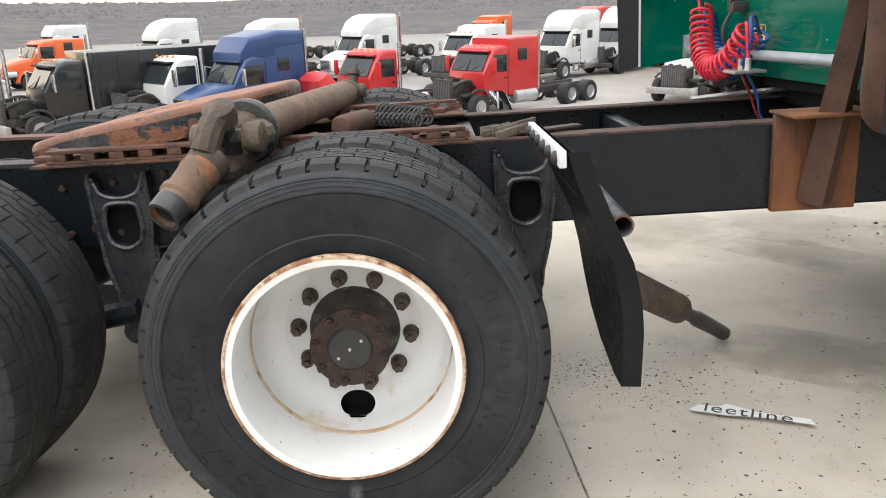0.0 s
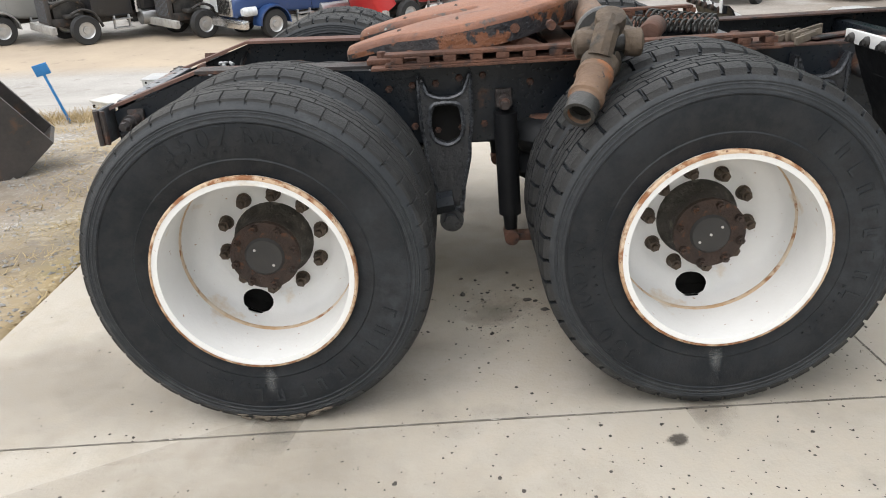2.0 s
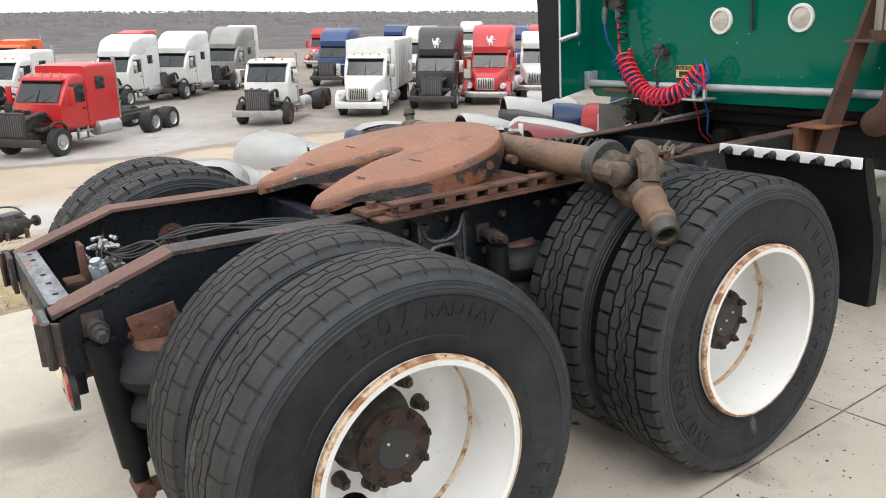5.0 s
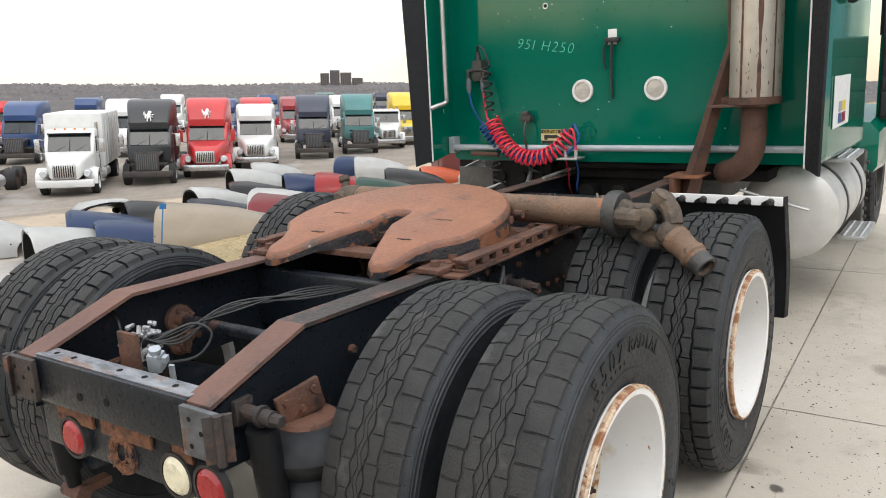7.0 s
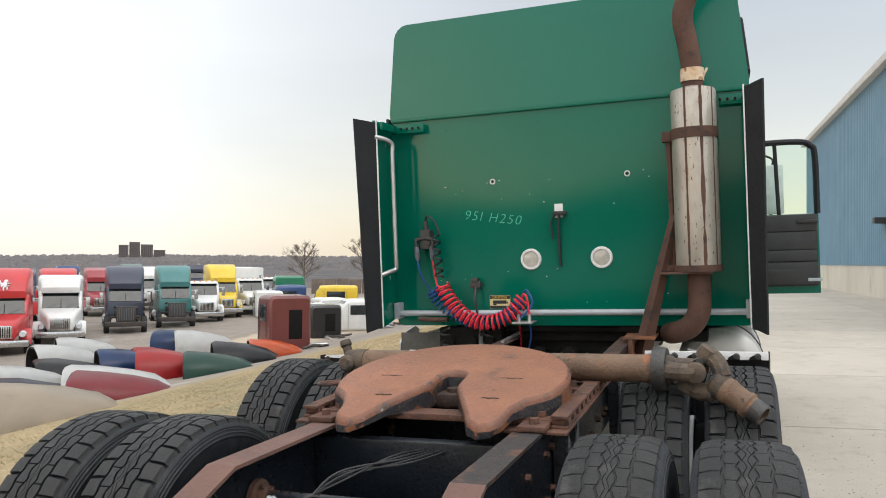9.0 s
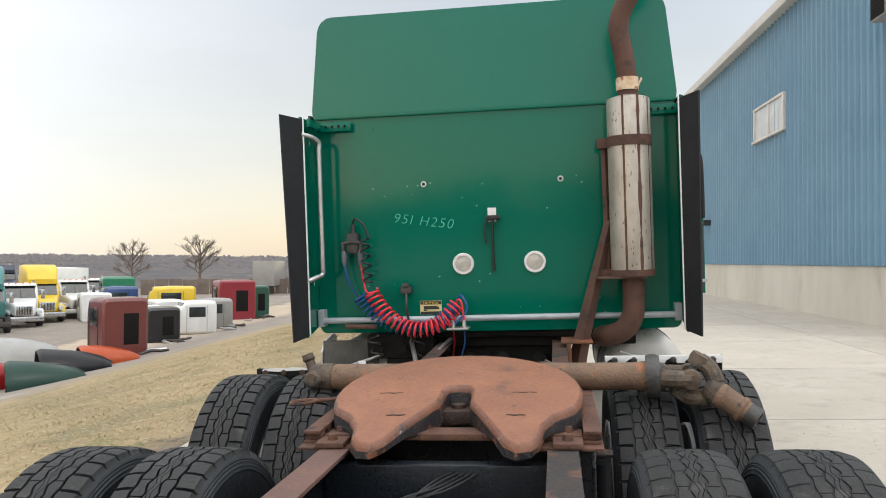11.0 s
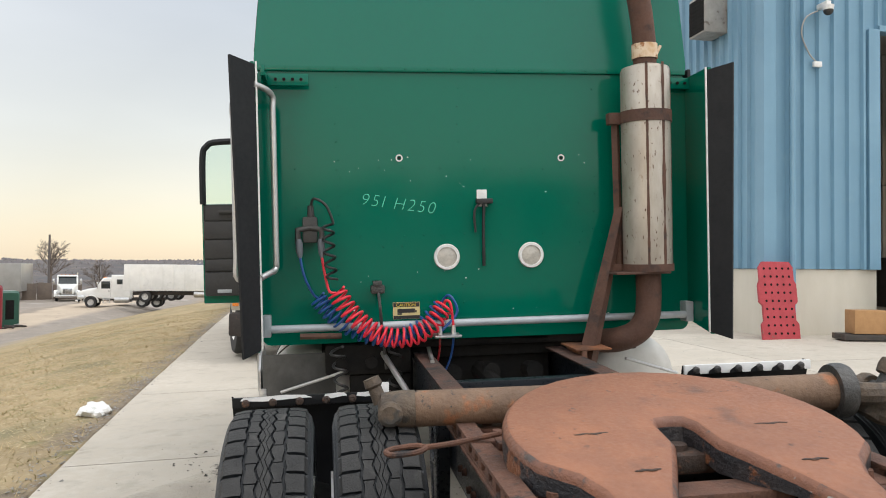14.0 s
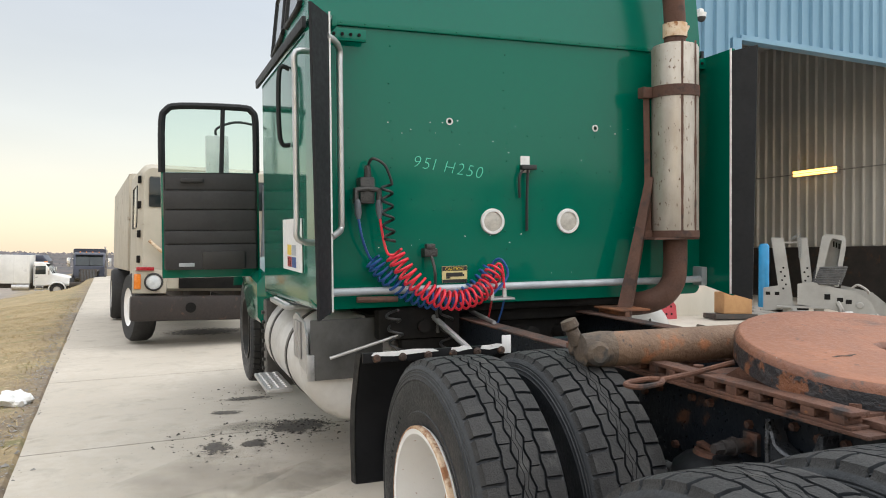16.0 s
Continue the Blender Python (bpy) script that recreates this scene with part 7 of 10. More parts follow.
# sleeper side: windows, handle, stickers, polished sheet
for s, y in ((1, 1.287), (-1, -1.213)):
    for x0, x1 in ((3.26, 3.74), (3.92, 4.55)):
        def skin_y(x, z, out=0.0):
            wide = 1.245 - 0.045 * max(0.0, (x - 3.6) / 0.9)
            return YC + s * (wide * (1 - 0.05 * max(0, (z - 2.55) / 0.62)) + out)
        loop = [(x0, 2.72), (x0 + 0.03, 2.69), (x1 - 0.03, 2.69), (x1, 2.73), (x1 - 0.04, 3.0), (x1 - 0.10, 3.05), (x0 + 0.05, 3.05), (x0, 3.0), (x0, 2.72)]
        bm = bmesh.new()
        pipe(bm, curve([(x, skin_y(x, z, 0.006), z) for x, z in loop], 4), 0.020, 8)
        wf = part("roof_window", bm, M_RUBBER, truck, "black-framed sleeper roof window")
        bm = bmesh.new()
        a = [bm.verts.new((x, skin_y(x, z, 0.006), z)) for x, z in ((x0, 2.70), (x1, 2.70), (x1 - 0.06, 3.04), (x0, 3.04))]
        b = [bm.verts.new(v.co + Vector((0, s * 0.006, 0))) for v in a]
        skin(bm, [a, b])
        part("pane", bm, mat("tinted_pane", (0.05, 0.06, 0.06), (0.06, 0.07, 0.07), 1.0, 0.05, bump=0.0, spec=0.6, uneven=0.0), wf)
    bm = bmesh.new()
    box(bm, (3.03, min(y, y + s * 0.022), 2.515), (4.9, max(y, y + s * 0.022), 2.575), 0.006)
    part("drip_moulding", bm, M_RUBBER, truck, "dark roof moulding")
    bm = bmesh.new()
    pipe(bm, curve([(3.55, y + s * 0.002, 2.40), (3.55, y + s * 0.06, 2.38), (3.55, y + s * 0.06, 2.0), (3.55, y + s * 0.002, 1.96)], 5), 0.014, 8)
    part("grab_handle", bm, M_RUBBER, truck, "dark grab handle")
    bm = bmesh.new()
    box(bm, (3.22, min(y, y + s * 0.003), 1.23), (3.85, max(y, y + s * 0.003), 1.53))
    part("sticker", bm, M_PAPER, truck, "white sticker")
    for k, m_ in enumerate((M_LAMPRED, M_BLUE, M_YELLOW, M_GREYPIPE)):
        bm = bmesh.new()
        xs, zs = 3.55 - 0.15 * (k % 2), 1.25 + 0.07 * (k // 2)
        box(bm, (xs, min(y + s * 0.0035, y + s * 0.005), zs), (xs + 0.13, max(y + s * 0.0035, y + s * 0.005), zs + 0.06))
        part("permit_mark", bm, m_, truck)


# ---- loose things on and round the truck (in the truck's coordinates) ----
def loose(name, m, label, category, group=""):
    return thing(name, LEAN @ m, label, category, group)


shaft = loose("drive_shaft", pose(0, 0, 0), "loose dirty drive shaft lying across the frame", "drive shaft")
SA, SB = Vector((1.20, 0.66, 1.062)), Vector((1.072, -0.750, 1.075))
SD = (SB - SA).normalized()
bm = bmesh.new()
turned(bm, SA, SB, [(0, 0.050), (0.02, 0.058), (0.96, 0.058), (0.98, 0.063), (1, 0.063)], 28)
part("tube", bm, M_SHAFT, shaft, "brown rusty shaft tube")
bm = bmesh.new()
turned(bm, SB - SD * 0.01, SB + SD * 0.045, [(0, 0.062), (0, 0.088), (0.3, 0.092), (0.7, 0.092), (1, 0.086), (1, 0.055)], 28)
part("weld_ring", bm, M_GREASE, shaft, "black greasy ring")
J = SB + SD * 0.165
bm = bmesh.new()
up_j, side_j = Vector((0.25, 0.1, 0.96)).normalized(), SD.cross(Vector((0, 0, 1))).normalized()
for k in (-1, 1):
    pipe(bm, curve([SB + SD * 0.04 + side_j * (0.035 * k), SB + SD * 0.09 + side_j * (0.068 * k), J + side_j * (0.072 * k)], 4), lambda t: 0.040 - 0.006 * t, 10)
    turned(bm, J + side_j * (0.045 * k), J + side_j * (0.098 * k), [(0, 0.038), (0.5, 0.042), (0.9, 0.040), (1, 0.030)], 14)
turned(bm, SB + SD * 0.03, SB + SD * 0.09, [(0, 0.062), (0.6, 0.056), (1, 0.03)], 20)
part("yoke", bm, M_YOKE, shaft, "greasy cast yoke")
E1 = Vector((0.938, -1.150, 0.925))
ED = (E1 - J).normalized()
up_e = ED.cross(side_j).normalized()
bm = bmesh.new()
turned(bm, J - side_j * 0.09, J + side_j * 0.09, [(0, 0.02), (0.1, 0.024), (0.9, 0.024), (1, 0.02)], 12)
turned(bm, J - up_e * 0.095, J + up_e * 0.095, [(0, 0.02), (0.1, 0.024), (0.9, 0.024), (1, 0.02)], 12)
part("cross", bm, M_GREASE, shaft)
bm = bmesh.new()
for k in (-1, 1):
    turned(bm, J + up_e * (0.05 * k), J + up_e * (0.105 * k), [(0, 0.040), (0.5, 0.045), (0.9, 0.043), (1, 0.032)], 14)
    pipe(bm, curve([J + up_e * (0.075 * k), J + ED * 0.05 + up_e * (0.070 * k), J + ED * 0.10 + up_e * (0.035 * k)], 4), 0.036, 10)
turned(bm, J + ED * 0.075, J + ED * 0.13, [(0, 0.04), (0.3, 0.056), (1, 0.052)], 22)
part("yoke", bm, M_YOKE, shaft, "greasy cast yoke")
bm = bmesh.new()
turned(bm, J + ED * 0.12, E1, [(0, 0.050), (0.18, 0.054), (0.22, 0.050), (0.55, 0.046), (0.58, 0.052), (0.66, 0.052), (0.70, 0.045), (1, 0.043), (1, 0.033), (0.8, 0.033)], 26, caps=False)
part("slip_stub", bm, M_SHAFT, shaft, "rusty slip stub with an open end")
bm = bmesh.new()
turned(bm, E1 - ED * 0.045, E1 + ED * 0.004, [(0, 0.0455), (1, 0.0445), (1, 0.034), (0.3, 0.032)], 26, caps=False)
part("seal_cap", bm, M_GREASE, shaft, "black open seal cap")
bm = bmesh.new()
turned(bm, E1 - ED * 0.035, E1 - ED * 0.03, [(0, 0.035), (1, 0.035)], 20)
part("bore", bm, M_DARK, shaft)
bm = bmesh.new()
turned(bm, SA - SD * 0.10, SA + SD * 0.02, [(0, 0.030), (0.1, 0.055), (0.7, 0.062), (1, 0.06)], 22)
KN = SA - SD * 0.06
for k in (-1, 1):
    turned(bm, KN + side_j * (0.03 * k), KN + side_j * (0.085 * k), [(0, 0.036), (0.8, 0.040), (1, 0.028)], 14)
turned(bm, KN + Vector((0.02, 0.03, 0.02)), KN + Vector((0.03, 0.06, 0.10)), [(0, 0.024), (0.6, 0.022), (0.7, 0.03), (1, 0.026)], 12)
part("end_yoke", bm, M_YOKE, shaft, "cast end yoke with a stub")
# springs, a block of wood and old brackets on the frame
for x0, y0, x1, y1, n, r in ((1.30, -0.12, 1.55, -0.36, 16, 0.022), (1.40, 0.05, 1.58, -0.25, 11, 0.030)):
    sp = loose("coil_spring", pose(0, 0, 0), "dark rusty coil spring lying on the frame", "spring")
    bm = bmesh.new()
    pipe(bm, coil([(x0, y0, 1.03), ((x0 + x1) / 2, (y0 + y1) / 2, 1.028), (x1, y1, 1.03)], n, r, 10), 0.0045, 6)
    part("wire", bm, M_GREASE, sp)
rnd = random.Random(21)
wood = loose("wood_chunk", pose(1.84, -0.36, 0.968, 2, -4, 30), "splintered weathered wood chunk on the rail", "wood")
for k in range(7):
    bm = bmesh.new()
    a = rnd.uniform(-0.09, 0.0)
    box(bm, (a, -0.05 + 0.014 * k, 0), (a + rnd.uniform(0.07, 0.14), -0.038 + 0.014 * k, rnd.uniform(0.012, 0.035)), 0.003, pose(0, 0, 0, rnd.uniform(-8, 8), rnd.uniform(-3, 3), rnd.uniform(-8, 8)))
    part("splinter", bm, M_WOOD, wood)
for k in range(2):
    st = loose("flat_bar", pose(1.93 + 0.05 * k, -0.32 - 0.02 * k, 0.965 + 0.006 * k, 0, 0, -72 + 8 * k), "old rusty flat bar lying on the frame", "bar", "bars on the frame")
    bm = bmesh.new()
    box(bm, (-0.02, -0.12, 0.0), (0.03, 0.13, 0.008), 0.002)
    part("bar", bm, M_RUSTEDGE, st)
bot = loose("air_tank", pose(1.33, -0.32, 1.028, 0, 0, 70), "small rusty cylinder beside the fifth wheel", "cylinder")
bm = bmesh.new()
turned(bm, (-0.11, 0, 0), (0.11, 0, 0), [(0, 0.02), (0.02, 0.034), (0.08, 0.040), (0.92, 0.040), (0.98, 0.034), (1, 0.02)], 18)
part("shell", bm, M_PIPERUST, bot)
# on the slab
stub = loose("torque_rod", pose(2.385, -0.12, 0.0), "greasy torque rod fallen on the slab, ending on the ground", "rod")
bm = bmesh.new()
turned(bm, (-0.19, -0.354, 0.464), (0.112, -0.078, 0.234), [(0, 0.052), (0.05, 0.058), (0.95, 0.058), (1, 0.045)], 18)
part("sleeve", bm, M_YOKE, stub, "brown rusty sleeve")
bm = bmesh.new()
turned(bm, (0.112, -0.078, 0.234), (0.375, 0.168, 0.022), [(0, 0.026), (0.3, 0.026), (0.35, 0.033), (1, 0.030)], 14)
part("splined_end", bm, M_GREASE, stub, "black greasy splined end")
card = loose("torn_sticker", pose(2.42, -0.56, 0.004, 0, 0, -22), "torn white advertising sticker with dark lettering on the slab", "sticker")
bm = bmesh.new()
prism(bm, [(0.0, 0.0), (0.03, 0.045), (0.10, 0.05), (0.12, 0.075), (0.22, 0.04), (0.385, 0.03), (0.40, -0.005), (0.25, 0.006), (0.12, -0.01)], 0.0015)
part("sheet", bm, M_PAPER, card)
txt = bpy.data.curves.new("print", "FONT")
txt.body, txt.size, txt.extrude, txt.space_character = "leetline", 0.086, 0.0004, 1.12
word_ob = new("print", txt)
bpy.context.view_layer.update()
word_me = bpy.data.meshes.new_from_object(word_ob.evaluated_get(bpy.context.evaluated_depsgraph_get()))
bpy.data.objects.remove(word_ob)
word_me.materials.clear()
word_me.materials.append(M_CAP)
raw("print", word_me, card, pose(0.045, 0.004, 0.0022, 0, 0, -3), "dark lettering cut off by the tear")


def on_slab(x, y, rz=0, dz=0.0):
    """A pose on the concrete, upright."""
    return pose(x, y, slab_z(x, y) + dz, 0, 0, rz)


# against the building
ramp = thing("steel_panel", on_slab(10.95, -6.75, 4, -0.04) @ pose(0, 0, 0, 0, 8, 0), "faded red perforated steel panel leaning on the wall corner", "panel")
bm = bmesh.new()
poly = [(-0.36, 0.0), (0.36, 0.0), (0.36, 0.30), (0.31, 0.36), (0.31, 0.62), (0.37, 0.68), (0.37, 0.98), (0.33, 1.06), (0.33, 1.28), (0.26, 1.38), (-0.26, 1.38), (-0.33, 1.28), (-0.33, 1.06), (-0.37, 0.98), (-0.37, 0.68), (-0.31, 0.62), (-0.31, 0.36), (-0.36, 0.30)]
prism(bm, poly, 0.05, Matrix(((0, 0, 1, 0), (1, 0, 0, 0), (0, 1, 0, 0), (0, 0, 0, 1))))
part("plate", bm, M_RAMPRED, ramp)
bm = bmesh.new()
for i in range(5):
    for j in range(9):
        cyl(bm, (-0.004, -0.24 + 0.12 * i, 0.14 + 0.14 * j), (-0.001, -0.24 + 0.12 * i, 0.14 + 0.14 * j), 0.022, n=8)
stuff(part("perforations", bm, M_DARK, ramp))
crate = thing("cardboard_box", on_slab(10.55, -8.0, -12) @ Matrix.Diagonal((0.75, 0.7, 0.85, 1)), "open brown cardboard box on a pallet of scrap", "box")
bm = bmesh.new()
box(bm, (-0.25, -0.42, 0.14), (0.25, 0.36, 0.60), 0.01)
part("carton", bm, M_CARD, crate)
bm = bmesh.new()
box(bm, (-0.3, -0.55, 0.02), (0.35, 0.62, 0.13), 0.01)
part("pallet", bm, M_BUCKET, crate)
for k in range(7):
    sc = thing("scrap_bar", on_slab(10.5 + 0.1 * k, -8.6 - 0.24 * k, 60 + 9 * k, 0.02), "grey steel scrap lying by the bay", "scrap", "scrap by the bay")
    bm = bmesh.new()
    box(bm, (-0.55, -0.06, 0.0), (0.5, 0.06, 0.09 + 0.03 * (k % 3)), 0.01, pose(0, 0, 0, 0, -6, 0))
    part("bar", bm, M_MACHINE, sc)
for x, y in ((11.2, -9.35), (11.2, -13.6)):
    bo = thing("bollard", on_slab(x, y), "blue steel bollard beside the bay door", "bollard", "bollards")
    bm = bmesh.new()
    turned(bm, (0, 0, 0), (0, 0, 1.42), [(0, 0.10), (0.96, 0.10), (1, 0.07)], 20)
    part("post", bm, M_BOLLARD, bo)
M_FORK = mat("pale_worn_steel", (0.34, 0.335, 0.315), (0.26, 0.255, 0.24), 2, 0.6, 0.1, bump=0.1, stain=(0.15, 0.14, 0.13), sscale=7, amount=0.68)
mach = thing("towing_attachment", on_slab(10.31, -9.25, 225.5), "grey steel under-lift attachment with an upright frame, fork and chain", "machine")
FACE = lambda y: pose(0, y, 0, 90, 0, 0)      # an outline in x and z, its thickness running to the front
bm = bmesh.new()
for sy in (0.0, 0.34):
    box(bm, (-0.24, sy - 0.06, 0.02), (0.54, sy + 0.06, 0.09), 0.008)
box(bm, (-0.20, -0.04, 0.09), (-0.05, 0.40, 0.24), 0.01)
box(bm, (0.34, -0.04, 0.09), (0.50, 0.40, 0.24), 0.01)
box(bm, (-0.30, -0.16, 0.21), (0.56, 0.46, 0.245), 0.006)
part("base", bm, M_FORK, mach, "slotted grey base plates")
for lean, x0, wide, high in ((-0.18, -0.12, 0.20, 1.28), (0.16, 0.26, 0.15, 1.28)):
    bm = bmesh.new()
    sh = lambda x, z: (x0 + x + (lean if x0 < 0 else -0.13) * z / high, z + 0.245)
    prism(bm, [sh(-wide / 2, 0), sh(wide / 2, 0), sh(wide / 2, high), sh(-wide / 2, high)], 0.025, FACE(0.0))
    for e in (-1, 1):
        prism(bm, [sh(e * wide / 2 - 0.012, 0), sh(e * wide / 2 + 0.012, 0), sh(e * wide / 2 + 0.012, high), sh(e * wide / 2 - 0.012, high)], 0.20, FACE(0.20))
    leg = part("frame_leg", bm, M_FORK, mach, "leaning channel leg with pin holes")
    for k in range(6):
        bm = bmesh.new()
        hx, hz = sh(0.028 if k % 2 else -0.028, 0.32 + 0.078 * k)
        cyl(bm, (hx, -0.0255, hz), (hx, -0.030, hz), 0.019, n=10)
        part("pin_hole", bm, M_DARK, leg)
bm = bmesh.new()
box(bm, (-0.26, 0.02, 1.42), (0.20, 0.19, 1.45), 0.006)
part("cross_plate", bm, M_FORK, mach)
for k in range(13):
    bm = bmesh.new()
    cz = 1.58 - 0.046 * (k - 3) if k > 3 else 1.50 + 0.030 * k
    cx = 0.09 if k > 3 else -0.06 + 0.045 * k
    turned(bm, (cx, -0.052, cz), (cx, -0.040, cz), [(0, 0.028), (1, 0.028), (1, 0.017), (0, 0.017)], 10, caps=False)
    part("chain_link", bm, M_GREYPIPE, mach)
bm = bmesh.new()
prism(bm, [(0.33, 0.62), (0.74, 0.62), (0.85, 1.30), (0.86, 1.50), (0.82, 1.56), (0.52, 1.58), (0.46, 1.54), (0.37, 0.95)], 0.03, FACE(0.24))
for edge in ([(0.33, 0.62), (0.42, 0.62), (0.60, 1.46), (0.66, 1.52), (0.66, 1.58), (0.52, 1.58), (0.46, 1.54), (0.37, 0.95)], [(0.66, 0.62), (0.74, 0.62), (0.85, 1.30), (0.86, 1.50), (0.82, 1.56), (0.66, 1.58), (0.66, 1.51), (0.79, 1.46)]):
    prism(bm, edge, 0.26, FACE(0.20))
fork = part("fork", bm, M_FORK, mach, "round-topped pale steel fork")
for k in range(3):
    bm = bmesh.new()
    box(bm, (0.655 + 0.045 * k, 0.195, 1.36 - 0.02 * k), (0.68 + 0.045 * k, 0.208, 1.46 - 0.02 * k))
    part("slot", bm, M_DARK, fork)
bm = bmesh.new()
for k in range(9):
    z = 0.68 + 0.036 * k
    pts = [(0.53 + 0.012 * k + 0.25 * math.cos(a), 0.08 + 0.21 * math.sin(a), z + 0.01 * math.sin(a + k)) for a in [math.tau * i / 16 for i in range(17)]]
    pipe(bm, pts, 0.023, 6)
part("winch_rope", bm, mat("grey_wound_rope", (0.10, 0.10, 0.10), (0.055, 0.055, 0.056), 12, 0.8, bump=0.5, bscale=60), mach, "dark wound rope round the fork's foot")
bm = bmesh.new()
prism(bm, [(-0.54, 0.12), (-0.16, 0.20), (-0.16, 0.64), (-0.54, 0.57)], 0.22, FACE(0.20))
arm = part("side_arm", bm, M_FORK, mach)
for x in (-0.46, -0.30):
    bm = bmesh.new()
    box(bm, (x - 0.04, -0.026, 0.44), (x + 0.04, -0.0205, 0.50), 0.001)
    part("slot", bm, M_DARK, arm)
for y, poly in ((-0.06, [(0.05, 0.28), (0.05, 0.66), (0.30, 0.70), (0.70, 0.60), (1.03, 0.54), (1.27, 0.35), (1.37, 0.08), (1.22, 0.03), (0.95, 0.12), (0.60, 0.20)]),
                (0.42, [(0.75, 0.10), (0.80, 0.64), (1.32, 0.52), (1.62, 0.25), (1.66, 0.03), (1.30, 0.06)])):
    bm = bmesh.new()
    prism(bm, poly, 0.05, FACE(y))
    cheek = part("cheek_plate", bm, M_FORK, mach, "pale curved steel cheek")
    if y < 0:
        for x, z, w, h in ((0.76, 0.38, 0.05, 0.04), (0.90, 0.35, 0.05, 0.04), (0.55, 0.43, 0.05, 0.05), (0.14, 0.20, 0.10, 0.03)):
            bm = bmesh.new()
            box(bm, (x - w, y - 0.056, z - h), (x + w, y - 0.0505, z + h), 0.002)
            part("slot", bm, M_DARK, cheek)
        for x, z, r in ((1.08, 0.29, 0.065), (1.28, 0.11, 0.04)):
            bm = bmesh.new()
            turned(bm, (x, y - 0.05, z), (x, y - 0.085, z), [(0, r), (0.6, r), (1, 0.7 * r)], 16)
            part("pivot", bm, M_FORK, cheek)
bm = bmesh.new()
box(bm, (0.10, -0.058, 0.30), (1.1, 0.36, 0.38), 0.01)
part("cross_tie", bm, M_MACHINE, mach)
bm = bmesh.new()
pipe(bm, curve([(0.95, -0.10, 0.60), (1.05, -0.14, 0.66), (1.20, -0.12, 0.56), (1.22, -0.08, 0.50)], 5), 0.022, 6)
pipe(bm, curve([(0.72, -0.12, 0.34), (0.78, -0.18, 0.22), (0.82, -0.20, 0.05), (1.0, -0.20, 0.03)], 5), 0.04, 6)
pipe(bm, curve([(1.36, 0.05, 0.12), (1.42, 0.0, 0.05), (1.60, 0.05, 0.04)], 5), 0.035, 6)
part("hose", bm, M_MACHINE, mach, "loose grey hoses and shackle")
bag = thing("plastic_bag", pose(7.0, 3.25, ground_z(7.0, 3.25), 0, 0, 30), "crumpled white plastic bag on the grass edge", "bag")
bm = bmesh.new()
bmesh.ops.create_icosphere(bm, subdivisions=3, radius=0.17)
for v in bm.verts:
    n_ = 0.35 * noise.noise(v.co * 9) + 0.3 * noise.noise(v.co * 21)
    v.co = Vector((v.co.x * 1.25, v.co.y * 0.8, max(v.co.z * 0.55, -0.02) + 0.02)) * (1 + n_)
part("bag", bm, M_PAPER, bag, smooth=20)


# ---- stains, painted shade, grit and litter on the slab ----
def blot(name, x, y, r, seed, material, label, squeeze=1.0, dz=0.003, turn=0.0):
    """A ragged stain, or a patch of painted shade: a thin sheet on the slab, its outline soaked out by its surface."""
    bm = bmesh.new()
    n, grid, a = 6, [], radians(turn)
    for j in range(n + 1):
        row = []
        for i in range(n + 1):
            u, v = (i / n * 2 - 1) * r, (j / n * 2 - 1) * r * squeeze
            px, py = x + u * math.cos(a) - v * math.sin(a), y + u * math.sin(a) + v * math.cos(a)
            row.append(bm.verts.new((px, py, slab_z(px, py) + dz)))
        grid.append(row)
    for j in range(n):
        for i in range(n):
            bm.faces.new((grid[j][i], grid[j][i + 1], grid[j + 1][i + 1], grid[j + 1][i]))
    ob = part(name, bm, material, None, label)
    return tagged(ob, label, "stain", kind="structure")


# Damp patches beside and under the truck's rear also paint in the slab's shadow.
STAINS = ((4.55, 1.66, 0.36, M_OIL, 0.55), (4.55, 1.40, 0.22, M_OIL, 0.5), (4.95, 1.02, 0.45, M_OIL, 0.5), (5.66, 1.50, 0.26, M_OIL, 0.3), (6.2, 1.25, 0.45, M_OIL, 0.35), (5.1, 1.40, 0.35, M_RUBBERMARK, 0.5), (3.9, 1.75, 0.6, M_DAMPSHADE, 0.7), (-0.72, 0.70, 0.34, M_RUBBERMARK, 0.6), (-0.8, -0.9, 1.0, M_DAMPSHADE, 0.5), (-0.1, -1.9, 1.3, M_DAMPSHADE, 0.5), (0.72, -0.5, 0.15, M_RUBBERMARK, 0.7), (0.65, 0.1, 0.9, M_DAMPSHADE, 0.8),
          (4.1, 0.3, 0.6, M_DAMPSHADE, 0.55), (3.0, 1.9, 0.8, M_DAMPSHADE, 0.6), (1.20, -1.37, 0.055, M_OIL, 0.7), (3.6, -2.2, 0.5, M_DAMPSHADE, 0.3), (4.7, -3.6, 0.6, M_DAMPSHADE, 0.25),
          (7.4, -4.4, 0.7, M_DAMPSHADE, 0.25), (12.4, 1.2, 1.2, M_OIL, 0.5), (0.0, -1.15, 0.26, M_RUBBERMARK, 0.3), (1.33, -1.15, 0.26, M_RUBBERMARK, 0.3),
          (3.6, 1.25, 0.5, M_RUBBERMARK, 0.5), (3.05, -0.15, 0.45, M_RUBBERMARK, 0.6), (2.75, -1.6, 0.14, M_RUBBERMARK, 0.6), (6.6, 0.2, 0.9, M_OIL, 0.6))
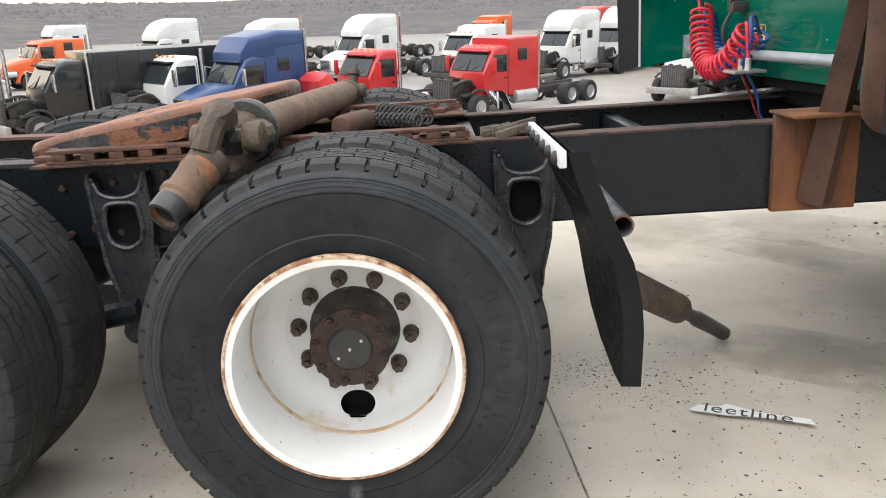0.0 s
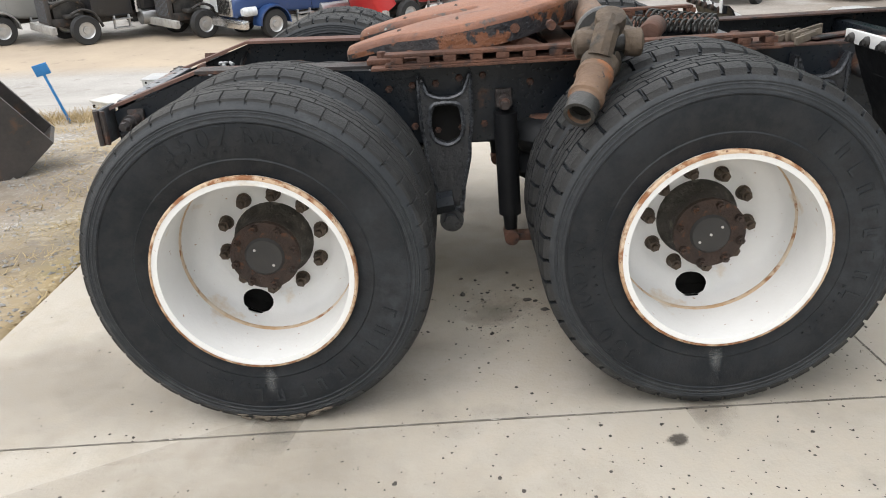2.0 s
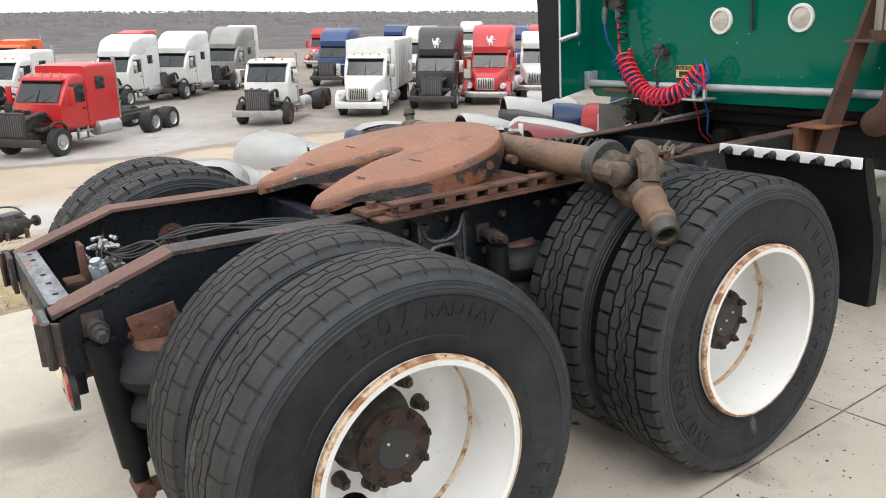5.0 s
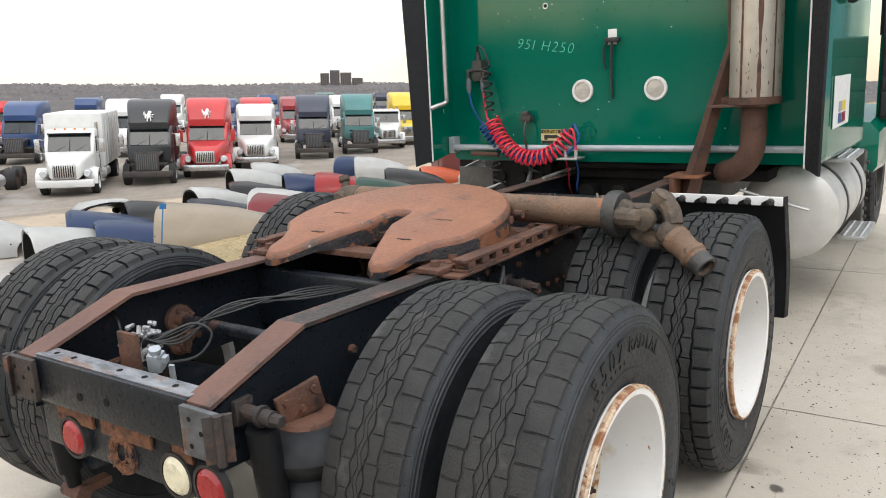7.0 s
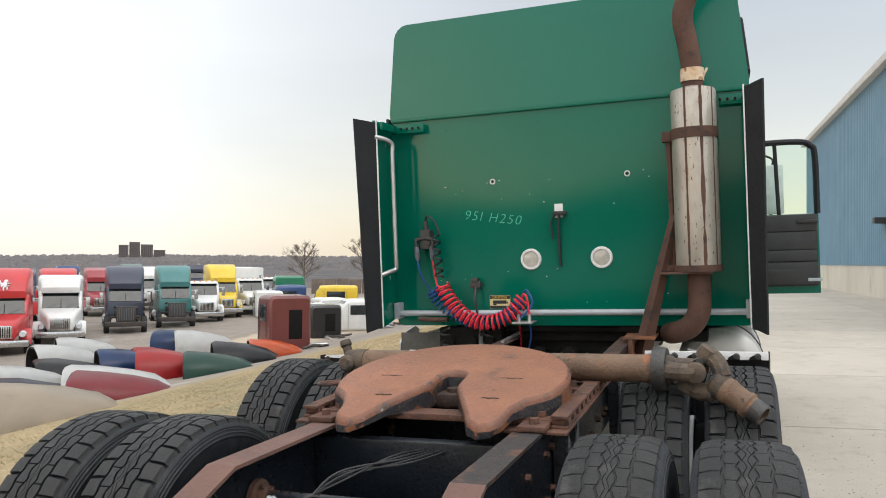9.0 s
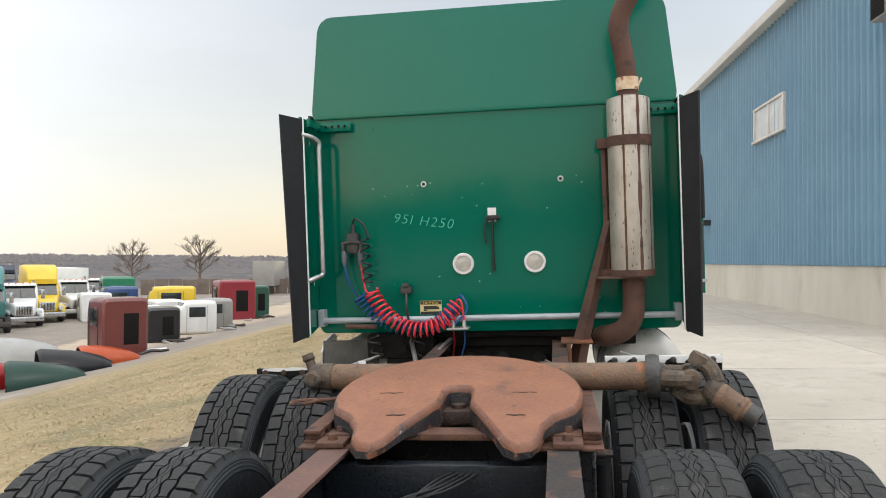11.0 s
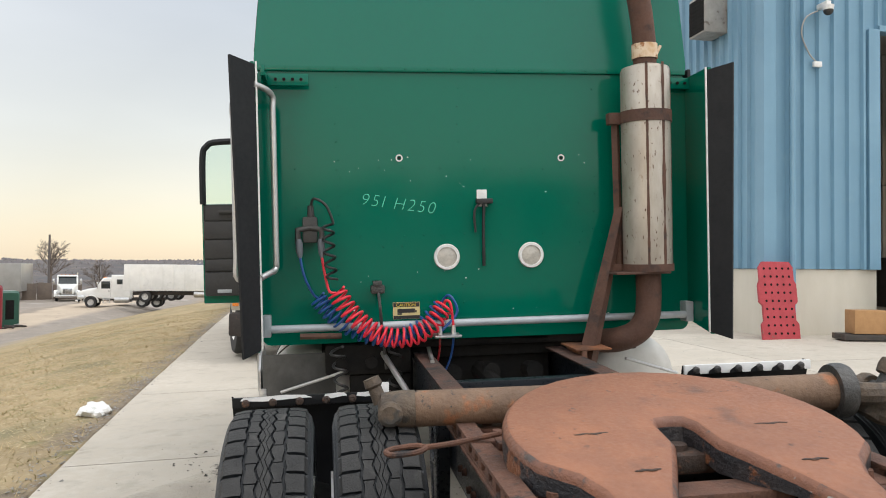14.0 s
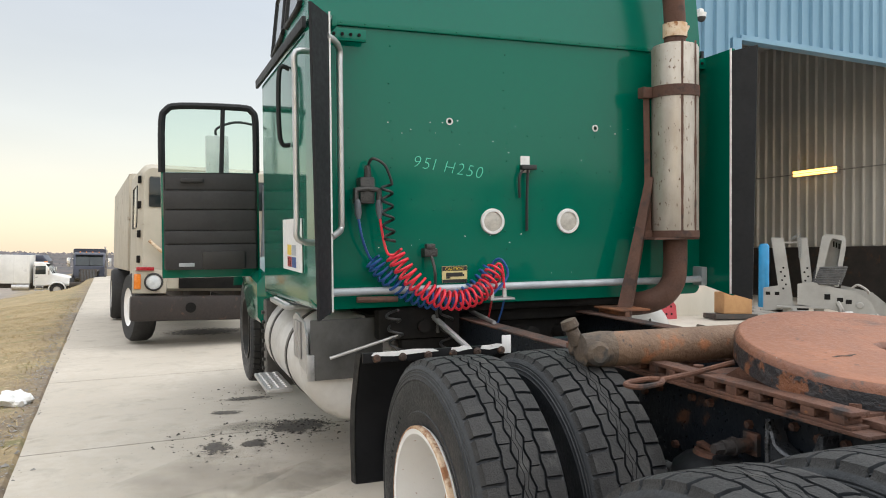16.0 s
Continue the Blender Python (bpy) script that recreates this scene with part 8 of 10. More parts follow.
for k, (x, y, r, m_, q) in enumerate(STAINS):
    blot("oil_stain" if m_ is M_OIL else "damp_patch" if m_ is M_DAMPSHADE else "tyre_dirt", x, y, r, k, m_, "dark oil soaked into the concrete" if m_ is M_OIL else "darker patch of damp and painted shade on the concrete" if m_ is M_DAMPSHADE else "tyre dirt on the concrete", q, 0.003 + 0.0006 * (k % 5), 23 * k)


def pebbles(name, spots, sizes, material, label, seed, behind=False):
    """Many small stones in one mesh: spots rows of (x, y, spread, count)."""
    rnd = random.Random(seed)
    verts, faces = [], []
    for x, y, sx, sy, count in spots:
        for _ in range(count):
            px, py = x + rnd.gauss(0, sx), y + rnd.gauss(0, sy)
            if behind:
                px = min(px, EDGE_X - 0.02 - 0.1 * rnd.random())
            inside = px > EDGE_X and py < EDGE_Y + lane(px)
            pz = slab_z(px, py) if inside else ground_z(px, py)
            r = rnd.uniform(*sizes) * (0.6 + 0.8 * rnd.random() ** 3)
            a = rnd.random() * 6.28
            b = len(verts)
            fx, fy, fz = r * rnd.uniform(0.7, 1.3), r * rnd.uniform(0.7, 1.3), r * rnd.uniform(0.4, 0.9)
            for ux, uy, uz in ((1, 0, 0.2), (0.3 + 0.3 * rnd.random(), 0.5 + 0.5 * rnd.random(), 0.3), (-0.5, 0.4 + 0.5 * rnd.random(), 0.2), (-0.9, -0.3, 0.1), (-0.1, -0.6 - 0.4 * rnd.random(), 0.1), (0.6, -0.7, 0.15), (0.1, 0.1, 1.0)):
                verts.append((px + fx * ux * math.cos(a) - fy * uy * math.sin(a), py + fx * ux * math.sin(a) + fy * uy * math.cos(a), pz + fz * uz))
            faces += [(b + i, b + (i + 1) % 6, b + 6) for i in range(6)]
    me = bpy.data.meshes.new(name)
    me.from_pydata(verts, [], faces)
    me.materials.append(material)
    return tagged(new(name, me), label, "stones", kind="stuff")


pebbles("grit", ((2.15, -0.2, 0.25, 0.12, 260), (0.75, -0.55, 0.2, 0.16, 160), (4.6, 1.6, 0.45, 0.35, 200), (2.6, -1.3, 1.6, 0.7, 260), (1.0, -1.6, 1.4, 0.3, 120), (3.5, -2.2, 1.5, 0.8, 160), (-0.7, -0.6, 0.3, 0.9, 80), (1.5, -2.5, 1.4, 0.5, 160), (4.9, 1.2, 0.35, 0.25, 260), (5.0, -2.6, 1.6, 1.2, 260), (8.0, -4.5, 2.0, 1.5, 200), (3.0, -0.6, 0.7, 0.5, 420), (2.3, -0.9, 0.8, 0.6, 700), (1.9, -1.9, 1.2, 0.5, 600), (0.2, -1.7, 1.0, 0.4, 400), (3.6, 0.2, 1.0, 0.8, 400), (4.2, -1.6, 1.4, 0.9, 500)),
        (0.0016, 0.0060), M_GRIT, "dark grit scattered on the concrete", 3)
pebbles("grit", ((4.55, 1.6, 0.28, 0.22, 90), (4.9, 1.1, 0.25, 0.25, 170), (5.0, 0.95, 0.10, 0.12, 160), (6.3, 1.3, 0.3, 0.2, 60), (0.75, -0.5, 0.18, 0.15, 40)), (0.005, 0.016), M_GRIT, "black crumbs of dirt on the oily concrete", 13)
pebbles("gravel", ((2.05, -0.15, 0.22, 0.07, 420), (2.35, -0.35, 0.18, 0.08, 160)), (0.002, 0.0065), mat("pale_gravel", (0.40, 0.37, 0.32), (0.16, 0.145, 0.125), 30, 0.95), "pale gravel washed up on the concrete", 9)
pebbles("gravel", ((-1.9, 0.3, 0.45, 1.3, 1500), (-2.8, 1.0, 0.9, 1.7, 2200), (-2.4, -1.0, 0.7, 0.8, 700)), (0.005, 0.017), M_GRAVEL, "loose grey gravel behind the slab", 5, True)


def tufts(name, count, seed, place, material, label, hmin=0.04, hmax=0.11, lay=0.6):
    """Thin upright blades in one mesh."""
    rnd = random.Random(seed)
    verts, faces = [], []
    for _ in range(count):
        x, y = place(rnd)
        z = ground_z(x, y) - 0.01
        a, h = rnd.random() * 6.28, rnd.uniform(hmin, hmax)
        w = rnd.uniform(0.003, 0.007)
        lx, ly = rnd.gauss(0, lay) * h, rnd.gauss(0, lay) * h
        b = len(verts)
        verts += [(x - w * math.cos(a), y - w * math.sin(a), z), (x + w * math.cos(a), y + w * math.sin(a), z), (x + lx, y + ly, z + h)]
        faces.append((b, b + 1, b + 2))
    me = bpy.data.meshes.new(name)
    me.from_pydata(verts, [], faces)
    me.materials.append(material)
    return tagged(new(name, me), label, "grass", kind="stuff")


def bank(rnd):
    x = rnd.uniform(-1, 26) if rnd.random() < 0.75 else rnd.uniform(0, 60)
    return x, EDGE_Y + lane(x) + 0.04 + abs(rnd.gauss(0, 2.6)) + (0.05 if rnd.random() < 0.5 else rnd.uniform(0, 5))


def rear(rnd):
    k = rnd.choice(((-1.5, 1.6), (-2.3, 2.8), (-1.7, 0.6), (-2.9, 3.6), (-1.4, 2.6), (-2.0, 4.5)))
    return min(k[0] + rnd.gauss(0, 0.32), EDGE_X - 0.03), k[1] + rnd.gauss(0, 0.5)


tufts("grass", 60000, 1, bank, M_STRAW, "dry straw-coloured winter grass on the bank", 0.018, 0.055, 1.5)
tufts("grass", 9000, 2, rear, M_STRAW, "dry matted grass behind the slab", 0.012, 0.035, 2.4)
M_GREENBLADE = mat("green_blades", (0.22, 0.21, 0.085), (0.28, 0.25, 0.11), 1.0, 0.9, bump=0.0)
tufts("grass", 9000, 4, bank, M_GREENBLADE, "thin greenish grass among the straw", 0.015, 0.045, 1.3)

# ---- behind the truck: loader bucket, survey stakes, scrap ----
buck = thing("loader_bucket", pose(-3.2, 1.62, ground_z(-3.2, 1.62) - 0.04, 0, 0, 24), "worn dark steel loader bucket resting on the gravel", "bucket")
bm = bmesh.new()
side = [(0.0, 0.0), (0.75, 0.02), (1.05, 0.28), (0.42, 1.15), (0.30, 1.18), (-0.1, 0.7), (-0.12, 0.15)]
prism(bm, side, 0.035, pose(0, 0, 0, 90, 0, 0))
plate_a = part("side_plate", bm, M_BUCKET, buck)
again(plate_a, buck, pose(0, 0.42, 0))
bm = bmesh.new()
line = [(1.05, 0.28), (0.75, 0.02), (0.0, 0.0), (-0.12, 0.15), (-0.1, 0.7), (0.30, 1.18)]
prism(bm, line + [(x + 0.02 if x < 0.4 else x - 0.02, z + 0.025) for x, z in reversed(line)], 0.382, pose(0, 0.3835, 0, 90, 0, 0))
part("shell", bm, M_BUCKET, buck)
bm = bmesh.new()
box(bm, (0.36, -0.045, 0.95), (0.50, -0.036, 1.08))
part("label", bm, M_PAPER, buck, "small white label")
for x, y, h, lean in ((-3.28, 4.40, 0.62, -15), (7.6, 11.3, 1.0, 4)):
    sk = thing("survey_stake", pose(x, y, ground_z(x, y), 4, lean, 0), "blue-topped survey stake in the grass", "stake", "survey stakes")
    bm = bmesh.new()
    box(bm, (-0.012, -0.007, -0.1), (0.012, 0.007, h - 0.10), 0.002)
    part("stick", bm, M_STAKE, sk)
    bm = bmesh.new()
    box(bm, (-0.075, -0.010, h - 0.11), (0.075, 0.010, h), 0.004)
    part("flag", bm, M_STAKE, sk)


def toolbox(x, y, rz, l, w, h, material, label, lift=0.0, tip=0.0):
    """A ribbed metal locker with an overhanging lid, dumped on the ground."""
    t = thing("toolbox", pose(x, y, ground_z(x, y) - 0.02 + lift, tip, 0, rz), label, "toolbox", "scrap on the bank")
    bm = bmesh.new()
    box(bm, (-l / 2, -w / 2, 0), (l / 2, w / 2, h * 0.86), 0.012)
    part("body", bm, material, t)
    bm = bmesh.new()
    box(bm, (-l / 2 - 0.015, -w / 2 - 0.015, h * 0.861), (l / 2 + 0.015, w / 2 + 0.015, h), 0.012)
    part("lid", bm, material, t)
    for k in range(3):
        bm = bmesh.new()
        box(bm, (-l / 2 + 0.04, -w / 2 - 0.012, h * (0.18 + 0.2 * k)), (l / 2 - 0.04, -w / 2, h * (0.26 + 0.2 * k)), 0.004)
        part("rib", bm, material, t)
    bm = bmesh.new()
    cyl(bm, (-l * 0.42, -w / 2 - 0.014, h * 0.62), (-l * 0.42, -w / 2, h * 0.62), h * 0.11, n=14)
    part("hole", bm, M_DARK, t)
    return t


toolbox(-2.62, 5.05, -32, 0.60, 0.40, 0.20, M_MACHINE, "dented flat grey metal tray dumped in the straw")
toolbox(-3.32, 5.75, -30, 0.60, 0.34, 0.18, M_GREYWALL, "pale flat metal tray dumped in the straw")
toolbox(-2.82, 6.15, -6, 0.62, 0.36, 0.30, P_WHITE, "stacked white aluminium locker on the gravel")
toolbox(-2.80, 6.18, -4, 0.66, 0.34, 0.11, M_ALU, "flat aluminium locker lid lying on another", lift=0.30)
toolbox(-2.08, 6.65, 4, 0.52, 0.4, 0.40, M_MACHINE, "grey metal cabinet dumped on the gravel")
toolbox(-2.14, 6.60, 6, 0.48, 0.26, 0.09, P_WHITE, "white metal tray lying on the cabinet", lift=0.40)
panel_t = thing("radiator_panel", pose(-2.40, 7.1, ground_z(-2.40, 7.1), -12, 0, 6), "rusty framed dark panel standing on edge among scrap", "panel", "scrap on the bank")
bm = bmesh.new()
box(bm, (-0.26, -0.015, 0.05), (0.26, 0.015, 0.58), 0.004)
part("sheet", bm, M_CAP, panel_t)
bm = bmesh.new()
for a_, b_ in (((-0.29, -0.03, 0), (-0.235, 0.03, 0.62)), ((0.235, -0.03, 0), (0.29, 0.03, 0.62)), ((-0.233, -0.03, 0.58), (0.233, 0.03, 0.62))):
    box(bm, a_, b_, 0.008)
part("frame", bm, M_PIPERUST, panel_t)
motor = thing("engine_block", Matrix.Translation((-2.18, 5.62, ground_z(-2.18, 5.62) - 0.03)) @ pose(0, 0, 0, 0, 0, 0) @ Matrix.Diagonal((0.72, 0.72, 0.72, 1)), "black engine block with a red base dumped in the straw", "engine", "scrap on the bank")
bm = bmesh.new()
box(bm, (-0.36, -0.24, 0), (0.36, 0.22, 0.17), 0.03)
part("base", bm, P_RED, motor, "faded red base")
bm = bmesh.new()
box(bm, (-0.30, -0.18, 0.17), (0.28, 0.18, 0.40), 0.03)
for k in range(5):
    cyl(bm, (-0.24 + 0.12 * k, -0.05, 0.40), (-0.24 + 0.12 * k, -0.05, 0.50), 0.045, 0.035, 10)
pipe(bm, curve([(-0.34, -0.22, 0.28), (-0.1, -0.28, 0.46), (0.2, -0.26, 0.50), (0.40, -0.10, 0.30)], 5), 0.022, 8)
pipe(bm, curve([(-0.30, 0.1, 0.40), (0.0, 0.0, 0.58), (0.34, -0.05, 0.52), (0.44, 0.0, 0.16)], 5), 0.016, 8)
part("block", bm, M_ENGINE, motor)
for xx in (-0.2, 0.16):
    bm = bmesh.new()
    turned(bm, (xx, -0.19, 0.28), (xx, -0.24, 0.28), [(0, 0.09), (0.6, 0.09), (1, 0.05)], 16)
    part("pulley", bm, M_CAP, motor)
beam = thing("plank", pose(-1.75, 5.5, ground_z(-1.75, 5.5), 9, 0, 10), "grey weathered plank lying down the bank", "plank", "scrap on the bank")
bm = bmesh.new()
box(bm, (-0.09, -1.2, 0.0), (0.09, 1.3, 0.05), 0.006)
part("board", bm, M_WOOD, beam)
rnd = random.Random(44)
for k in range(9):
    x, y = -3.9 + 0.35 * k + rnd.uniform(-0.1, 0.1), 6.6 + rnd.uniform(-0.9, 1.2) + (1.2 if k > 5 else 0)
    br = thing("scrap_pipe", pose(x, y, ground_z(x, y) + 0.02, rnd.uniform(-5, 5), rnd.uniform(-8, 8), rnd.uniform(0, 180)), "bent dark scrap pipe on the gravel", "scrap", "scrap on the bank")
    bm = bmesh.new()
    pipe(bm, curve([(-0.4, 0, 0.0), (-0.1, rnd.uniform(-0.1, 0.1), 0.03), (0.2, rnd.uniform(-0.15, 0.15), 0.02), (0.42, rnd.uniform(-0.2, 0.2), 0.0)], 4), rnd.uniform(0.012, 0.035), 8)
    part("tube", bm, rnd.choice((M_ENGINE, M_ALU, M_PIPERUST)), br)
def gearbox_case(x, y, rz, size):
    """A dumped gearbox: ribbed case, bell housing, shafts and brackets."""
    t = thing("gearbox_case", pose(x, y, ground_z(x, y) - 0.02, 0, 0, rz) @ Matrix.Diagonal((size, size, size, 1)), "black oily gearbox with rusty brackets dumped on the bank", "gearbox", "scrap on the bank")
    bm = bmesh.new()
    turned(bm, (-0.42, 0, 0.26), (0.34, 0, 0.26), [(0, 0.17), (0.04, 0.25), (0.16, 0.25), (0.22, 0.19), (0.5, 0.21), (0.52, 0.23), (0.56, 0.23), (0.58, 0.20), (0.9, 0.17), (1, 0.10)], 20)
    part("case", bm, M_ENGINE, t)
    bm = bmesh.new()
    cyl(bm, (0.34, 0, 0.26), (0.52, 0, 0.26), 0.06, 0.05, 12)
    turned(bm, (0.50, 0, 0.26), (0.55, 0, 0.26), [(0, 0.10), (1, 0.10)], 14)
    part("output_flange", bm, M_CAP, t)
    for sx in (-0.25, 0.12):
        bm = bmesh.new()
        box(bm, (sx - 0.03, -0.30, 0.0), (sx + 0.03, 0.30, 0.05), 0.008)
        box(bm, (sx - 0.03, -0.30, 0.05), (sx + 0.03, -0.24, 0.24), 0.008)
        box(bm, (sx - 0.03, 0.24, 0.05), (sx + 0.03, 0.30, 0.24), 0.008)
        part("bracket", bm, M_PIPERUST, t, "rusty mounting bracket")
    bm = bmesh.new()
    box(bm, (-0.18, -0.12, 0.42), (0.22, 0.12, 0.50), 0.02)
    pipe(bm, curve([(-0.3, 0.05, 0.48), (-0.1, 0.12, 0.60), (0.2, 0.08, 0.56), (0.3, -0.05, 0.42)], 5), 0.018, 8)
    part("shift_cover", bm, M_GREYDARK, t)
    return t


gearbox_case(-1.58, 6.0, 12, 0.85)
gearbox_case(-0.7, 8.9, 60, 0.8)
gearbox_case(0.1, 11.0, 30, 0.9)


def fringe(rnd):
    return rnd.uniform(-4.2, -1.3), 4.75 + rnd.gauss(0, 0.28)


tufts("grass", 2600, 9, fringe, M_STRAW, "taller pale straw in front of the dumped lockers", 0.05, 0.16)


pebbles("gravel", tuple((2.0 * k, 3.03 + lane(2.0 * k), 0.9, 0.07, 160) for k in range(12)), (0.006, 0.02), M_GRAVEL, "loose stones along the slab's edge", 15)


# ---- the yard's trucks ----
def far_wheel(parent, x, y, r, rim, wide=0.3, steer=0):
    bm = bmesh.new()
    lathe(bm, [(0.28 * r / 0.5, -wide / 2), (r * 0.93, -wide / 2), (r, -wide / 2 + 0.05), (r, wide / 2 - 0.05), (r * 0.93, wide / 2), (0.28 * r / 0.5, wide / 2)], 24)
    w = part("wheel", bm, M_TYREFAR, parent, "", pose(x, y, r, 0, 0, steer))
    for s in (-1, 1):
        bm = bmesh.new()
        lathe(bm, [(0.285 * r / 0.5, s * wide * 0.49), (0.24 * r / 0.5, s * wide * 0.34), (0.13 * r / 0.5, s * wide * 0.30), (0.12 * r / 0.5, s * wide * 0.46), (0.001, s * wide * 0.48)], 20)
        part("rim", bm, rim, w)
    return w


def yard_truck(x, y, heading, body, label, cab="sleeper", nose="hood", height=3.9, rim=None, chassis=None, cargo=None, group="trucks in the yard", length=7.6, patch=False):
    """A road tractor or straight truck. x ahead, its front axle at x = 0. nose: hood, bare (engine exposed) or tipped."""
    z = min(ground_z(x + dx, y + dy) for dx in (-1, 1) for dy in (-1, 1)) - 0.01
    t = thing("truck", pose(x, y, z, 0, 0, heading), label, "truck", group)
    rim = rim or M_ALU
    for s in (-1, 1):
        far_wheel(t, 0, s * 1.02, 0.5, rim)
        for xr in ((-length + 2.0, -length + 0.7) if cargo is None else (-length + 1.2,)):
            far_wheel(t, xr, s * 0.95, 0.5, rim, 0.5)
    bm = bmesh.new()
    for s in (-1, 1):
        box(bm, (-length, s * 0.43 - 0.04, 0.62), (0.9, s * 0.43 + 0.04, 0.90), 0.01)
    box(bm, (-length + 0.6, -0.9, 0.42), (-length + 0.8, 0.9, 0.58))
    box(bm, (-0.1, -0.9, 0.42), (0.1, 0.9, 0.58))
    part("chassis", bm, chassis or M_BUCKET, t)
    roof = 2.75
    back = -1.75
    bm = bmesh.new()
    loft(bm, [(-0.35, 0.98, 0.95, 1.75, 0.08), (-0.62, 1.02, 0.85, 2.2, 0.12), (-0.92, 1.02, 0.80, roof - 0.1, 0.16), (-1.2, 1.02, 0.80, roof, 0.16), (back, 1.02, 0.80, roof, 0.14)])
    part("cab", bm, body, t)
    bm = bmesh.new()
    v = [bm.verts.new(p) for p in ((-0.40, -0.86, 1.80), (-0.40, 0.86, 1.80), (-0.86, 0.84, roof - 0.22), (-0.86, -0.84, roof - 0.22))]
    u = [bm.verts.new(q.co + Vector((0.05, 0, 0.035))) for q in v]
    skin(bm, [v, u])
    part("windscreen", bm, M_WIND, t, "dark windscreen")
    bm = bmesh.new()
    box(bm, (-0.66, -0.88, roof - 0.205), (-0.98, 0.88, roof - 0.165), 0.01, Matrix.Translation((0.0, 0, 0)))
    part("sun_visor", bm, M_RUBBER if body in (P_WHITE, P_BLACK, P_GREY) else body, t)
    bm = bmesh.new()
    pipe(bm, [(-0.33, 0.02, 1.84), (-0.615, 0.02, roof - 0.50)], 0.018, 6)
    for wy in (-0.55, 0.25):
        pipe(bm, [(-0.34, wy, 1.83), (-0.50, wy + 0.42, 2.06)], 0.012, 5)
    part("wiper", bm, M_RUBBER, t, "black centre bar and wipers")
    for wy in (-0.6, -0.2, 0.2, 0.6):
        bm = bmesh.new()
        turned(bm, (-1.02, wy, roof - 0.03), (-1.02, wy, roof + 0.05), [(0, 0.05), (0.6, 0.05), (1, 0.02)], 8)
        part("roof_lamp", bm, M_ORANGE, t)
    for s in (-1, 1):
        bm = bmesh.new()
        for sz in (0.42, 0.72):
            box(bm, (-1.65, s * 1.08 - 0.12, sz), (-1.0, s * 1.08 + 0.12, sz + 0.04), 0.008)
        box(bm, (-1.62, s * 1.0 - 0.05, 0.42), (-1.56, s * 1.0 + 0.05, 0.86), 0.008)
        box(bm, (-1.08, s * 1.0 - 0.05, 0.42), (-1.02, s * 1.0 + 0.05, 0.86), 0.008)
        part("cab_step", bm, M_ALU, t)
        bm = bmesh.new()
        box(bm, (-1.62, s * 1.018 - 0.012, 1.75), (-0.86, s * 1.018 + 0.012, 2.42), 0.01)
        part("side_window", bm, M_WIND, t)
        bm = bmesh.new()
        box(bm, (-1.70, s * 1.02 - 0.006, 0.95), (-1.68, s * 1.02 + 0.006, 2.5))
        box(bm, (-1.60, s * 1.02 - 0.03, 1.50), (-1.45, s * 1.02 + 0.03, 1.55), 0.005)
        part("door_trim", bm, M_RUBBER, t)
        bm = bmesh.new()
        box(bm, (-0.62, s * 1.30 - 0.11, 1.75), (-0.55, s * 1.30 + 0.11, 2.35), 0.02)
        pipe(bm, [(-0.7, s * 1.0, 2.3), (-0.6, s * 1.3, 2.34)], 0.015, 6)
        pipe(bm, [(-0.7, s * 1.0, 1.7), (-0.6, s * 1.3, 1.76)], 0.015, 6)
        part("mirror", bm, M_CHROME if body is not P_RED else P_RED, t)
        bm = bmesh.new()
        turned(bm, (-2.0, s * 0.98, 0.72), (-3.3, s * 0.98, 0.72), [(0, 0.2), (0.02, 0.28), (0.98, 0.28), (1, 0.2)], 18)
        part("fuel_tank", bm, M_ALU, t)
    if cab == "sleeper":
        bm = bmesh.new()
        loft(bm, [(back + 0.02, 1.03, 0.80, min(height, 3.0), 0.1), (back - 0.5, 1.10, 0.75, min(height, 3.1), 0.12), (back - 1.65, 1.12, 0.75, min(height, 3.1), 0.12)])
        part("sleeper", bm, body, t)
        if height > 3.3:
            bm = bmesh.new()
            loft(bm, [(-0.75, 0.90, roof - 0.2, roof + 0.12, 0.10), (-1.15, 0.96, roof - 0.2, roof + 0.65, 0.16), (-1.7, 1.05, roof - 0.2, height - 0.12, 0.2), (-2.3, 1.10, roof - 0.2, height, 0.2), (back - 1.65, 1.10, roof - 0.2, height - 0.03, 0.2)])
            fair = part("roof_fairing", bm, body, t)
            if patch:
                bm = bmesh.new()
                at = Matrix.Translation((-0.93, 0, roof + 0.42)) @ pose(0, 0, 0, 0, -37, 0)
                blobs = ((0.0, 0.0, 0.10, 0.17), (0.05, 0.20, 0.09, 0.09), (-0.13, -0.02, 0.05, 0.15), (0.16, 0.06, 0.10, 0.035), (0.14, -0.08, 0.09, 0.03), (-0.05, -0.24, 0.04, 0.10), (0.10, -0.22, 0.035, 0.10), (-0.20, 0.14, 0.03, 0.12))
                for k, (py, pz, ry_, rz_) in enumerate(blobs):
                    bmesh.ops.create_uvsphere(bm, u_segments=10, v_segments=6, radius=1.0, matrix=at @ Matrix.Translation((0.015, py, pz)) @ Matrix.Diagonal((0.045, ry_, rz_, 1)))
                part("painted_patch", bm, M_PAPER, fair, "white painted patch")
        for s in (-1, 1):
            bm = bmesh.new()
            box(bm, (back - 0.95, s * 1.115 - 0.01, 2.15), (back - 0.45, s * 1.115 + 0.01, 2.6), 0.01)
            part("sleeper_window", bm, M_WIND, t)
    bm = bmesh.new()
    cyl(bm, (back - (1.85 if cab == "sleeper" else 0.2), 0.95, 0.9), (back - (1.85 if cab == "sleeper" else 0.2), 0.95, min(height, 3.4) + 0.2), 0.075, n=12)
    part("exhaust_pipe", bm, M_CHROME, t)
